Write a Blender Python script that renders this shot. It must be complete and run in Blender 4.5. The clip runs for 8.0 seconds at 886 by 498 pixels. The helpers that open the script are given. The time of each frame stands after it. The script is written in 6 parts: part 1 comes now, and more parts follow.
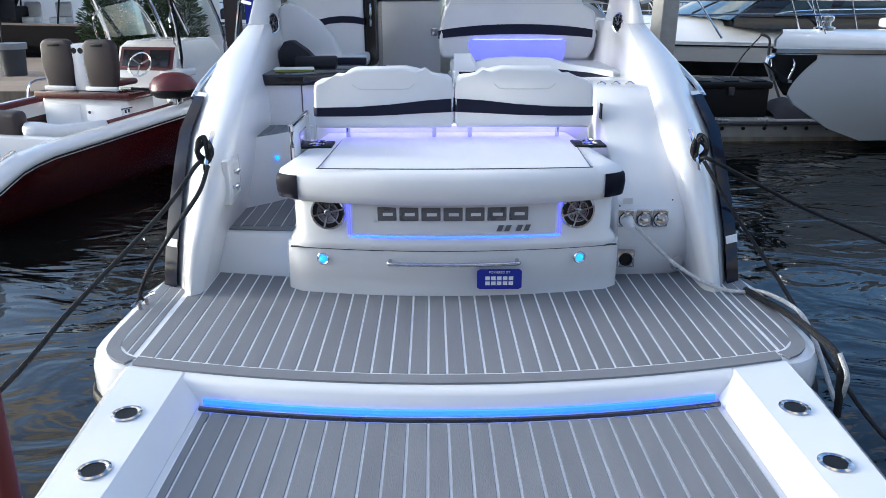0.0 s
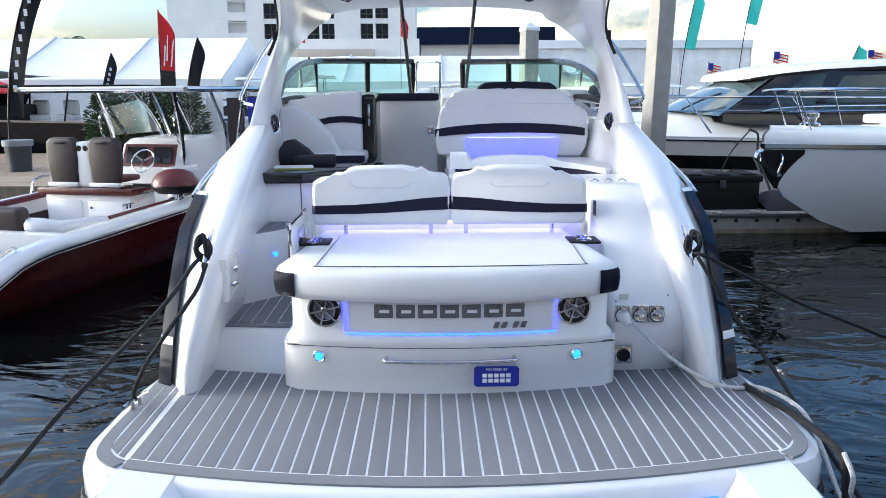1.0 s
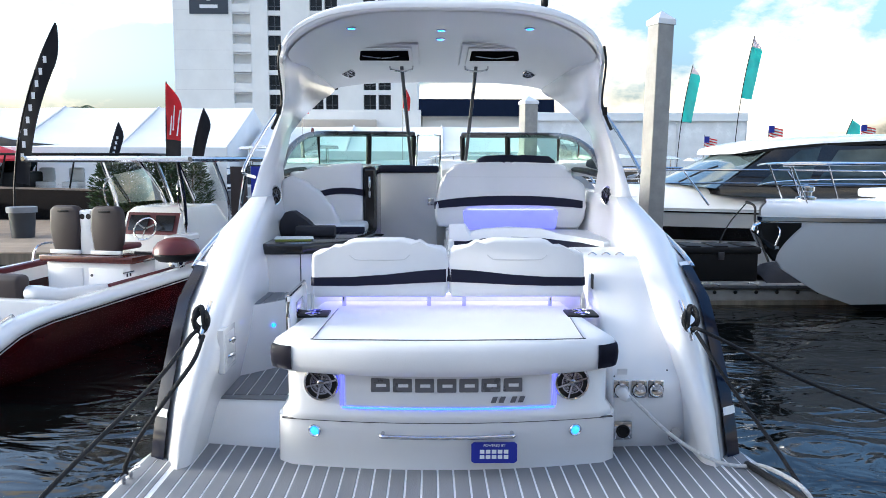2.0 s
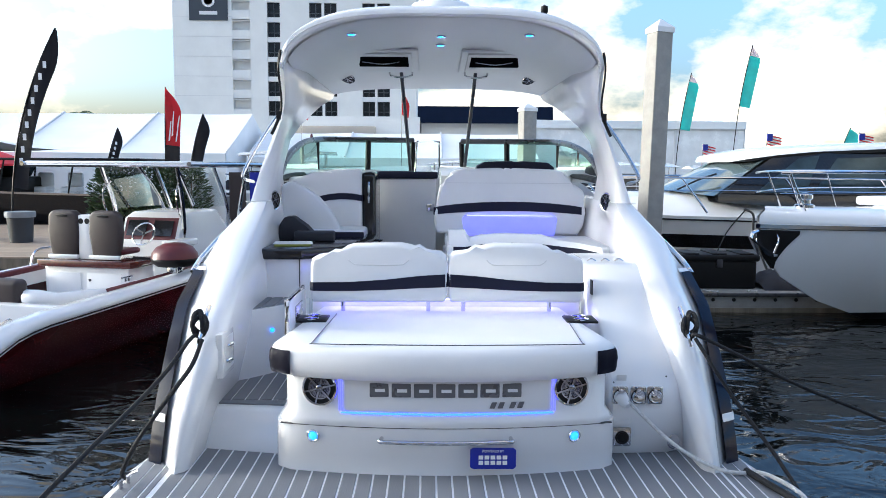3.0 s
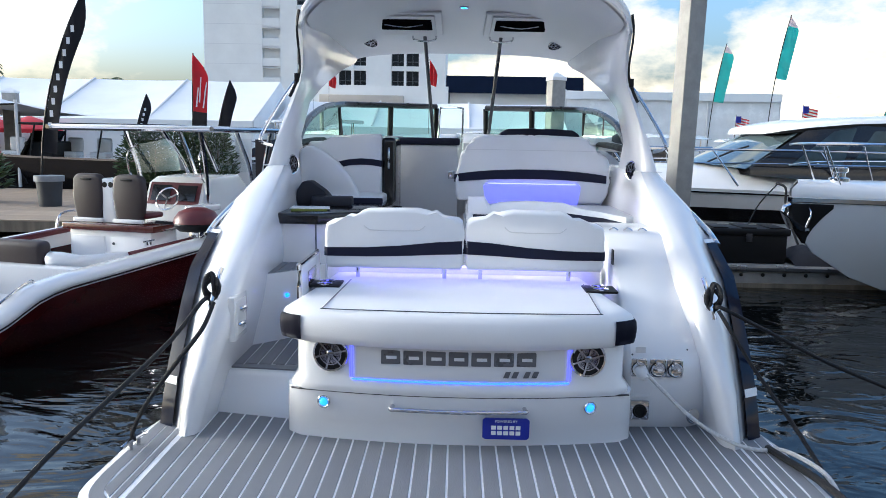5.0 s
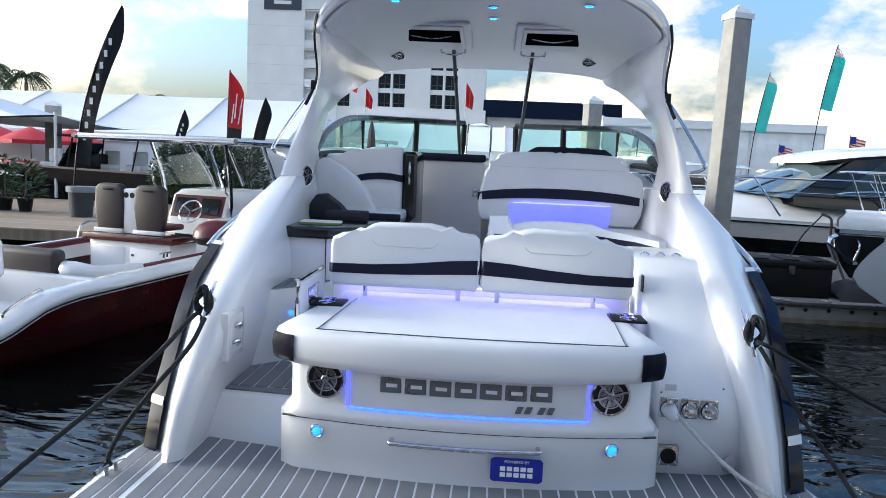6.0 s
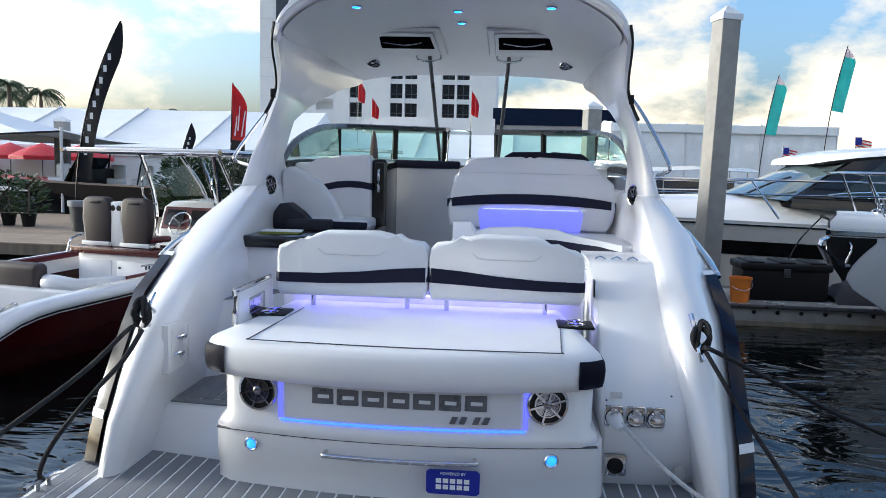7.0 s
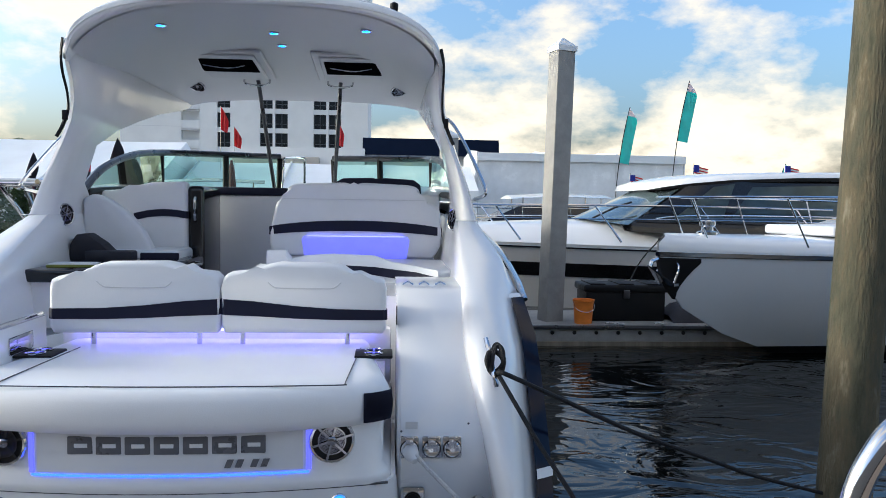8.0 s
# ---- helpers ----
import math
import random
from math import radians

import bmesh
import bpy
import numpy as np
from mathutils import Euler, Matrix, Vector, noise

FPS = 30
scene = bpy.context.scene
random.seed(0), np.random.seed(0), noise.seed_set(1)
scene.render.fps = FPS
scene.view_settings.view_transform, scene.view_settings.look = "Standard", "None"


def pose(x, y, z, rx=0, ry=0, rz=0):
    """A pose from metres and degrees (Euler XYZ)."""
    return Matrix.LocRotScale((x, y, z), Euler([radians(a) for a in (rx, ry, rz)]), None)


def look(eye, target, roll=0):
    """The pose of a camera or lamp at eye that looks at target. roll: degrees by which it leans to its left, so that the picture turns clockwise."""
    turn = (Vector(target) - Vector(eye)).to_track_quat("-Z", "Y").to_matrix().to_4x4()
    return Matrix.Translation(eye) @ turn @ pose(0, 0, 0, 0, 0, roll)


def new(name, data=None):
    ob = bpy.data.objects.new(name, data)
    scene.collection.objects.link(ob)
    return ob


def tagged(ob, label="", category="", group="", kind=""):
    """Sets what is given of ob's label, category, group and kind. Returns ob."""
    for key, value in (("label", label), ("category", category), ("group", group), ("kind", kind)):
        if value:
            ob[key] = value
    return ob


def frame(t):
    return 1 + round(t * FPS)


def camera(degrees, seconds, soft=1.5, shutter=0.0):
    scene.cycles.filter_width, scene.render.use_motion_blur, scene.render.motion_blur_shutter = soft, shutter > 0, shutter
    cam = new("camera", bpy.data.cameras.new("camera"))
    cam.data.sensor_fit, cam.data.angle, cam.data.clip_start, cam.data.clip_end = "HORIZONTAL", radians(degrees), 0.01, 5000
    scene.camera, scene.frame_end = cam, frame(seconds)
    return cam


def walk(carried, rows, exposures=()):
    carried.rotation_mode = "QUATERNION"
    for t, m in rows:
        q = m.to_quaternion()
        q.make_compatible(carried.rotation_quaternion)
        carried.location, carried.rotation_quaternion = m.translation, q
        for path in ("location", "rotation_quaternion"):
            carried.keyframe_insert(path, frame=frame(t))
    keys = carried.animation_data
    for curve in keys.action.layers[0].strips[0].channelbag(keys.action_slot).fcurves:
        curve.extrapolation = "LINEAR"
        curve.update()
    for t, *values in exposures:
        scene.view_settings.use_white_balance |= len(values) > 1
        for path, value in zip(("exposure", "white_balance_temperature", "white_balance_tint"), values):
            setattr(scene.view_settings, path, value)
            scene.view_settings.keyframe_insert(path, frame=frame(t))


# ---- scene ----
cam = camera(60.1, 8.0, soft=0.8)
EXPOSURE = [(0.0, 1.33, 4730, 6), (0.8, 1.50, 4770, 6), (1.5, 1.63, 4810, 6), (2.2, 1.63, 4800, 6), (3.5, 1.44, 4770, 6), (6.0, 1.26, 4730, 6), (8.0, 1.04, 4840, 6)]
PATH = [
    (0, (-0.126, -0.42, 2.09), (-0.099, 1.478, 1.458), -0.1),
    (0.5, (-0.123, -0.42, 2.112), (-0.093, 1.514, 1.602), -0.6),
    (1, (-0.117, -0.425, 2.134), (-0.083, 1.533, 1.728), -0.3),
    (1.5, (-0.111, -0.429, 2.151), (-0.076, 1.544, 1.827), 0.0),
    (2, (-0.104, -0.438, 2.17), (-0.07, 1.548, 1.938), 0.1),
    (2.2, (-0.103, -0.436, 2.161), (-0.068, 1.552, 1.948), 0.1),
    (3.3, (-0.113, -0.437, 2.158), (-0.074, 1.551, 1.943), 0.4),
    (3.5, (-0.11, -0.438, 2.163), (-0.072, 1.549, 1.944), 0.3),
    (4, (-0.109, -0.434, 2.155), (-0.075, 1.552, 1.918), -1.2),
    (4.5, (-0.082, -0.421, 2.141), (-0.077, 1.559, 1.86), -1.1),
    (4.7, (-0.07, -0.39, 2.132), (-0.072, 1.588, 1.839), 0.2),
    (5.8, (0.052, -0.035, 2.042), (-0.042, 1.947, 1.798), 2.2),
    (6, (0.073, 0.063, 2.031), (-0.049, 2.046, 1.802), 2.5),
    (6.5, (0.228, 0.176, 2.005), (0.077, 2.161, 1.817), 2.0),
    (7, (0.483, 0.178, 2.023), (0.316, 2.16, 1.816), 1.5),
    (7.5, (0.707, 0.186, 2.018), (0.626, 2.177, 1.842), 1.0),
    (8, (0.935, 0.359, 1.997), (1.083, 2.35, 1.874), 0.9),
]
walk(cam, [(t, look(eye, target, roll)) for t, eye, target, roll in PATH], EXPOSURE)

# ---- world, sun ----
SUN_EL, SUN_AZ = 13.0, -84.0          # degrees; azimuth from +y, minus is to port
world = bpy.data.worlds.new("sky")
scene.world = world
world.use_nodes = True
wn, wl = world.node_tree.nodes, world.node_tree.links
wn.clear()
w_out = wn.new("ShaderNodeOutputWorld")
w_bg = wn.new("ShaderNodeBackground")
w_sky = wn.new("ShaderNodeTexSky")
w_sky.sky_type, w_sky.sun_disc = "NISHITA", False
w_sky.sun_elevation, w_sky.sun_rotation = radians(SUN_EL), radians(SUN_AZ)
w_sky.air_density, w_sky.dust_density, w_sky.ozone_density = 1.0, 5.2, 1.0
w_co = wn.new("ShaderNodeTexCoord")
w_map = wn.new("ShaderNodeMapping")
w_map.inputs["Scale"].default_value = (1.0, 1.0, 1.9)
w_map.inputs["Location"].default_value = (-2.0, 2.73, -5.96)
w_no = wn.new("ShaderNodeTexNoise")
w_no.inputs["Scale"].default_value, w_no.inputs["Detail"].default_value, w_no.inputs["Roughness"].default_value = 3.0, 9.0, 0.58
w_ra = wn.new("ShaderNodeValToRGB")
w_ra.color_ramp.elements[0].position, w_ra.color_ramp.elements[1].position = 0.50, 0.60
w_cl = wn.new("ShaderNodeValToRGB")
w_cl.color_ramp.elements[0].position, w_cl.color_ramp.elements[1].position = 0.50, 0.70
w_cl.color_ramp.elements[0].color = (4.9, 3.4, 1.85, 1)
w_cl.color_ramp.elements[1].color = (4.8, 3.75, 2.45, 1)
w_mx = wn.new("ShaderNodeMix")
w_mx.data_type = "RGBA"
wl.new(w_co.outputs["Generated"], w_map.inputs["Vector"])
wl.new(w_map.outputs["Vector"], w_no.inputs["Vector"])
wl.new(w_no.outputs["Fac"], w_ra.inputs["Fac"])
wl.new(w_no.outputs["Fac"], w_cl.inputs["Fac"])
wl.new(w_ra.outputs["Color"], w_mx.inputs["Factor"])
wl.new(w_sky.outputs["Color"], w_mx.inputs["A"])
wl.new(w_cl.outputs["Color"], w_mx.inputs["B"])
wl.new(w_mx.outputs["Result"], w_bg.inputs["Color"])
w_bg.inputs["Strength"].default_value = 0.15
wl.new(w_bg.outputs["Background"], w_out.inputs["Surface"])
sun_data = bpy.data.lights.new("sun", "SUN")
sun_data.energy, sun_data.angle, sun_data.color = 1.1, radians(10), (1.0, 0.82, 0.6)
sun = new("sun", sun_data)
sd = Vector((math.sin(radians(SUN_AZ)) * math.cos(radians(SUN_EL)), math.cos(radians(SUN_AZ)) * math.cos(radians(SUN_EL)), math.sin(radians(SUN_EL))))
sun.matrix_world = look(sd * 100, (0, 0, 0))


# ---- materials ----
def material(name, color, rough=0.5, metal=0.0, coat=0.0, scale=8.0, vary=0.06, bump=0.0, bump_scale=60.0, stretch=(1, 1, 1), piece=0.0, emit=None, power=0.0, spec=0.5):
    m = bpy.data.materials.new(name)
    m.use_nodes = True
    n, l = m.node_tree.nodes, m.node_tree.links
    b = n["Principled BSDF"]
    b.inputs["Metallic"].default_value = metal
    b.inputs["Coat Weight"].default_value = coat
    b.inputs["Coat Roughness"].default_value = 0.06
    b.inputs["Specular IOR Level"].default_value = spec
    co = n.new("ShaderNodeTexCoord")
    mp = n.new("ShaderNodeMapping")
    mp.inputs["Scale"].default_value = stretch
    l.new(co.outputs["Object"], mp.inputs["Vector"])
    no = n.new("ShaderNodeTexNoise")
    no.inputs["Scale"].default_value, no.inputs["Detail"].default_value, no.inputs["Roughness"].default_value = scale, 8.0, 0.6
    l.new(mp.outputs["Vector"], no.inputs["Vector"])
    ra = n.new("ShaderNodeMapRange")
    ra.inputs["From Min"].default_value, ra.inputs["From Max"].default_value = 0.3, 0.7
    ra.inputs["To Min"].default_value, ra.inputs["To Max"].default_value = 1 - vary, 1 + vary
    l.new(no.outputs["Fac"], ra.inputs["Value"])
    fac = ra.outputs["Result"]
    if piece:
        oi = n.new("ShaderNodeObjectInfo")
        pr = n.new("ShaderNodeMapRange")
        pr.inputs["To Min"].default_value, pr.inputs["To Max"].default_value = 1 - piece, 1 + piece
        l.new(oi.outputs["Random"], pr.inputs["Value"])
        mu = n.new("ShaderNodeMath")
        mu.operation = "MULTIPLY"
        l.new(fac, mu.inputs[0])
        l.new(pr.outputs["Result"], mu.inputs[1])
        fac = mu.outputs["Value"]
    vm = n.new("ShaderNodeVectorMath")
    vm.operation = "SCALE"
    vm.inputs[0].default_value = color
    l.new(fac, vm.inputs["Scale"])
    l.new(vm.outputs["Vector"], b.inputs["Base Color"])
    rr = n.new("ShaderNodeMapRange")
    rr.inputs["From Min"].default_value, rr.inputs["From Max"].default_value = 0.3, 0.7
    rr.inputs["To Min"].default_value, rr.inputs["To Max"].default_value = max(0.02, rough * 0.8), min(1, rough * 1.2)
    l.new(no.outputs["Fac"], rr.inputs["Value"])
    l.new(rr.outputs["Result"], b.inputs["Roughness"])
    if bump:
        n2 = n.new("ShaderNodeTexNoise")
        n2.inputs["Scale"].default_value, n2.inputs["Detail"].default_value = bump_scale, 6.0
        l.new(mp.outputs["Vector"], n2.inputs["Vector"])
        bp = n.new("ShaderNodeBump")
        bp.inputs["Strength"].default_value, bp.inputs["Distance"].default_value = bump, 0.02
        l.new(n2.outputs["Fac"], bp.inputs["Height"])
        l.new(bp.outputs["Normal"], b.inputs["Normal"])
    if emit:
        b.inputs["Emission Color"].default_value = (*emit, 1)
        b.inputs["Emission Strength"].default_value = power
    return m


def glass(name, color, rough=0.0, ior=1.5):
    m = bpy.data.materials.new(name)
    m.use_nodes = True
    n, l = m.node_tree.nodes, m.node_tree.links
    n.clear()
    out = n.new("ShaderNodeOutputMaterial")
    tr = n.new("ShaderNodeBsdfTransparent")
    tr.inputs["Color"].default_value = (*color, 1)
    gl = n.new("ShaderNodeBsdfGlossy")
    gl.inputs["Roughness"].default_value = rough + 0.01
    fr = n.new("ShaderNodeFresnel")
    fr.inputs["IOR"].default_value = ior
    mx = n.new("ShaderNodeMixShader")
    l.new(fr.outputs["Fac"], mx.inputs["Fac"])
    l.new(tr.outputs["BSDF"], mx.inputs[1])
    l.new(gl.outputs["BSDF"], mx.inputs[2])
    l.new(mx.outputs["Shader"], out.inputs["Surface"])
    return m


M_GEL = material("white_gelcoat", (0.80, 0.80, 0.81), 0.22, coat=0.6, scale=1.5, vary=0.02)
M_GEL_MATT = material("white_nonskid", (0.76, 0.76, 0.77), 0.45, scale=3, vary=0.03, bump=0.05, bump_scale=300)
M_GREY_GEL = material("light_grey_liner", (0.66, 0.66, 0.67), 0.35, scale=2, vary=0.03)
# Liner grey, deepened to hold part of the roof's underside shade.
M_SHADED_LINER = material("grey_shaded_headliner", (0.54, 0.54, 0.56), 0.42, scale=2, vary=0.04)
M_NAVY_GEL = material("navy_gelcoat", (0.006, 0.009, 0.024), 0.10, spec=0.14, coat=0.0, scale=1.5, vary=0.1)
M_VINYL = material("white_vinyl", (0.78, 0.78, 0.79), 0.42, scale=3, vary=0.03, bump=0.06, bump_scale=160)
M_NAVY = material("navy_vinyl", (0.010, 0.011, 0.030), 0.5, spec=0.25, scale=6, vary=0.15, bump=0.08, bump_scale=160)
M_TEAK = material("grey_foam_decking", (0.19, 0.195, 0.212), 0.7, scale=14, vary=0.10, bump=0.12, bump_scale=220, stretch=(1, 0.15, 1), piece=0.05)
M_CAULK = material("white_caulk", (0.80, 0.80, 0.82), 0.6, scale=20, vary=0.06)
M_CHROME = material("polished_steel", (0.60, 0.60, 0.62), 0.10, metal=1.0, scale=5, vary=0.05)
M_DARKSTEEL = material("dark_steel", (0.10, 0.10, 0.11), 0.3, metal=0.8, scale=8, vary=0.1)
M_SMOKED = material("smoked_chrome", (0.24, 0.24, 0.27), 0.14, metal=1.0, scale=5, vary=0.1)
M_BLACK = material("black_plastic", (0.007, 0.007, 0.008), 0.5, spec=0.25, scale=10, vary=0.15)
M_HATCH_DARK = material("hatch_shade_black", (0.004, 0.004, 0.005), 0.95, spec=0.0, scale=6, vary=0.3)
M_BLACK_GLOSS = material("black_solid_surface", (0.010, 0.010, 0.012), 0.15, coat=0.1, scale=30, vary=0.3)
M_ROPE = material("black_rope", (0.010, 0.010, 0.012), 0.85, scale=60, vary=0.3, bump=0.5, bump_scale=120)
M_ROPE_WHITE = material("white_rope", (0.55, 0.55, 0.55), 0.8, scale=60, vary=0.2, bump=0.5, bump_scale=150)
M_BLUE_LED = material("blue_led", (0.1, 0.2, 0.8), 0.4, emit=(0.07, 0.13, 1.0), power=1.3)
M_CYAN_LED = material("cyan_led", (0.1, 0.4, 0.9), 0.4, emit=(0.06, 0.26, 1.0), power=4.0)
M_STEP_LED = material("soft_blue_led", (0.1, 0.3, 0.9), 0.4, emit=(0.07, 0.14, 1.0), power=0.75)
M_GLOW = material("dim_blue_light", (0.05, 0.08, 0.4), 0.4, emit=(0.20, 0.16, 1.0), power=0.55)
M_LENS = material("cyan_lens", (0.1, 0.4, 0.9), 0.2, emit=(0.07, 0.24, 1.0), power=0.95)
M_LAV_LED = material("lavender_led", (0.3, 0.3, 0.8), 0.4, emit=(0.22, 0.18, 1.0), power=1.6)
M_PAD_LED = material("violet_led", (0.3, 0.3, 0.8), 0.4, emit=(0.36, 0.26, 1.0), power=6.0)
M_LAV_WASH = material("lavender_recess_wash", (0.4, 0.4, 0.6), 0.4, emit=(0.13, 0.11, 0.80), power=0.38)
M_TINT = glass("tinted_glass", (0.60, 0.84, 0.74))
M_CLEAR = glass("clear_glass", (0.94, 0.96, 0.96), ior=1.2)
M_SMOKE = glass("smoked_glass", (0.10, 0.13, 0.15))
M_RED_HULL = material("dark_red_gelcoat", (0.042, 0.003, 0.005), 0.2, coat=0.0, spec=0.3, scale=2, vary=0.1)
M_BROWN = material("brown_vinyl", (0.032, 0.022, 0.022), 0.5, scale=9, vary=0.12, bump=0.08, bump_scale=150)
M_MAROON = material("maroon_vinyl", (0.10, 0.012, 0.016), 0.4, scale=9, vary=0.12)
M_MAHOG = material("varnished_mahogany", (0.085, 0.022, 0.016), 0.2, coat=0.6, scale=18, vary=0.3, stretch=(1, 0.2, 1))
M_RED = material("red_fabric", (0.55, 0.02, 0.03), 0.6, scale=4, vary=0.12)
M_TEAL = material("teal_fabric", (0.20, 0.68, 0.62), 0.6, scale=2, vary=0.12)
M_FLAGTIP = material("white_pink_fabric", (0.85, 0.74, 0.74), 0.6, scale=3, vary=0.12)
M_FLAGBLACK = material("black_fabric", (0.016, 0.016, 0.024), 0.7, scale=4, vary=0.15)
M_WHITE = material("white_paint", (0.8, 0.8, 0.8), 0.5, scale=4, vary=0.04)
M_TENT = material("white_tent_cloth", (0.86, 0.87, 0.88), 0.55, scale=0.6, vary=0.05, bump=0.15, bump_scale=1.5)
M_TENT_CLEAR = material("pale_tent_wall", (0.86, 0.86, 0.87), 0.25, scale=0.8, vary=0.12, bump=0.2, bump_scale=2)
M_STUCCO = material("white_stucco", (0.82, 0.82, 0.81), 0.8, scale=0.3, vary=0.05, bump=0.1, bump_scale=12)
M_WINDOW = material("dark_window_glass", (0.02, 0.022, 0.028), 0.12, scale=1.2, vary=0.5, spec=0.2)
M_CONCRETE = material("weathered_concrete", (0.30, 0.29, 0.27), 0.85, scale=5, vary=0.18, bump=0.3, bump_scale=40)
M_TIMBER = material("weathered_timber", (0.19, 0.16, 0.12), 0.85, scale=6, vary=0.35, bump=0.6, bump_scale=25, stretch=(1, 1, 0.15), piece=0.12)
M_PLANKS = material("dock_boards", (0.30, 0.235, 0.17), 0.75, scale=5, vary=0.2, bump=0.3, bump_scale=30, stretch=(1, 0.2, 1), piece=0.12)
M_SIGN_BLUE = material("blue_sign", (0.012, 0.02, 0.30), 0.35, scale=5, vary=0.05)
M_ORANGE = material("orange_plastic", (0.75, 0.22, 0.02), 0.45, scale=8, vary=0.1)
M_LEAF = material("dark_foliage", (0.045, 0.075, 0.025), 0.6, scale=3, vary=0.4)
M_TRUNK = material("palm_trunk", (0.16, 0.12, 0.09), 0.9, scale=8, vary=0.3, bump=0.5, bump_scale=20)
M_LETTER = material("grey_chrome_letters", (0.12, 0.12, 0.13), 0.3, metal=0.2, scale=8, vary=0.1)


def water_material():
    m = bpy.data.materials.new("harbour_water")
    m.use_nodes = True
    n, l = m.node_tree.nodes, m.node_tree.links
    b = n["Principled BSDF"]
    b.inputs["Base Color"].default_value = (0.002, 0.003, 0.003, 1)
    b.inputs["Roughness"].default_value = 0.03
    b.inputs["IOR"].default_value = 1.33
    co = n.new("ShaderNodeTexCoord")
    mp = n.new("ShaderNodeMapping")
    mp.inputs["Scale"].default_value = (1.0, 1.5, 1.0)
    l.new(co.outputs["Object"], mp.inputs["Vector"])
    a = n.new("ShaderNodeTexNoise")
    a.inputs["Scale"].default_value, a.inputs["Detail"].default_value, a.inputs["Distortion"].default_value = 1.0, 2.5, 1.5
    c = n.new("ShaderNodeTexNoise")
    c.inputs["Scale"].default_value, c.inputs["Detail"].default_value = 6.0, 3.0
    ad = n.new("ShaderNodeMath")
    ad.operation = "MULTIPLY_ADD"
    ad.inputs[1].default_value = 0.045
    l.new(mp.outputs["Vector"], a.inputs["Vector"])
    l.new(mp.outputs["Vector"], c.inputs["Vector"])
    l.new(c.outputs["Fac"], ad.inputs[0])
    l.new(a.outputs["Fac"], ad.inputs[2])
    bp = n.new("ShaderNodeBump")
    bp.inputs["Strength"].default_value, bp.inputs["Distance"].default_value = 0.35, 0.12
    l.new(ad.outputs["Value"], bp.inputs["Height"])
    l.new(bp.outputs["Normal"], b.inputs["Normal"])
    return m


M_WATER = water_material()


def pile_material():
    m = bpy.data.materials.new("streaked_pile_timber")
    m.use_nodes = True
    n, l = m.node_tree.nodes, m.node_tree.links
    b = n["Principled BSDF"]
    b.inputs["Roughness"].default_value = 0.9
    co = n.new("ShaderNodeTexCoord")
    mp = n.new("ShaderNodeMapping")
    mp.inputs["Scale"].default_value = (6.0, 6.0, 1.5)
    no = n.new("ShaderNodeTexNoise")
    no.inputs["Scale"].default_value, no.inputs["Detail"].default_value, no.inputs["Roughness"].default_value = 1.6, 9.0, 0.68
    ra = n.new("ShaderNodeValToRGB")
    e = ra.color_ramp.elements
    e[0].position, e[0].color = 0.30, (0.035, 0.034, 0.020, 1)
    e[1].position, e[1].color = 0.72, (0.25, 0.22, 0.155, 1)
    mid = e.new(0.46)
    mid.color = (0.085, 0.082, 0.052, 1)
    rust = e.new(0.58)
    rust.color = (0.12, 0.10, 0.058, 1)
    l.new(co.outputs["Object"], mp.inputs["Vector"])
    l.new(mp.outputs["Vector"], no.inputs["Vector"])
    l.new(no.outputs["Fac"], ra.inputs["Fac"])
    l.new(ra.outputs["Color"], b.inputs["Base Color"])
    n2 = n.new("ShaderNodeTexNoise")
    n2.inputs["Scale"].default_value, n2.inputs["Detail"].default_value = 12.0, 8.0
    l.new(mp.outputs["Vector"], n2.inputs["Vector"])
    bp = n.new("ShaderNodeBump")
    bp.inputs["Strength"].default_value, bp.inputs["Distance"].default_value = 0.7, 0.02
    l.new(n2.outputs["Fac"], bp.inputs["Height"])
    l.new(bp.outputs["Normal"], b.inputs["Normal"])
    return m


M_PILE = pile_material()


# ---- mesh tools ----
def thing(name, at, label, category, group="", kind=""):
    return tagged(pose_at(new(name), at), label, category, group, kind)


def pose_at(ob, at):
    ob.location = at
    return ob


def root_of(ob):
    while ob.parent:
        ob = ob.parent
    return ob


def part(name, bm, mat, parent, label="", smooth=None):
    """One mesh under a thing or a part; the bmesh is in world metres."""
    ob = new(name, mesh_of(name, bm, mat, root_of(parent).location, smooth))
    ob.parent = parent
    return tagged(ob, label)


def solo(name, bm, mat, at, label, category, group="", kind="", smooth=None):
    ob = new(name, mesh_of(name, bm, mat, Vector(at), smooth))
    ob.location = at
    return tagged(ob, label, category, group, kind)


def mesh_of(name, bm, mat, origin, smooth=None):
    bmesh.ops.translate(bm, verts=bm.verts, vec=-Vector(origin))
    bmesh.ops.recalc_face_normals(bm, faces=bm.faces)
    me = bpy.data.meshes.new(name)
    limit = radians(smooth if smooth is not None else 38)
    for f in bm.faces:
        f.smooth = True
    for e in bm.edges:
        if len(e.link_faces) == 2 and e.calc_face_angle() > limit:
            e.smooth = False
    bm.to_mesh(me)
    bm.free()
    me.materials.append(mat)
    return me


def merged(*bms):
    out = bms[0]
    for b in bms[1:]:
        me = bpy.data.meshes.new("tmp")
        b.to_mesh(me)
        b.free()
        out.from_mesh(me)
        bpy.data.meshes.remove(me)
    return out


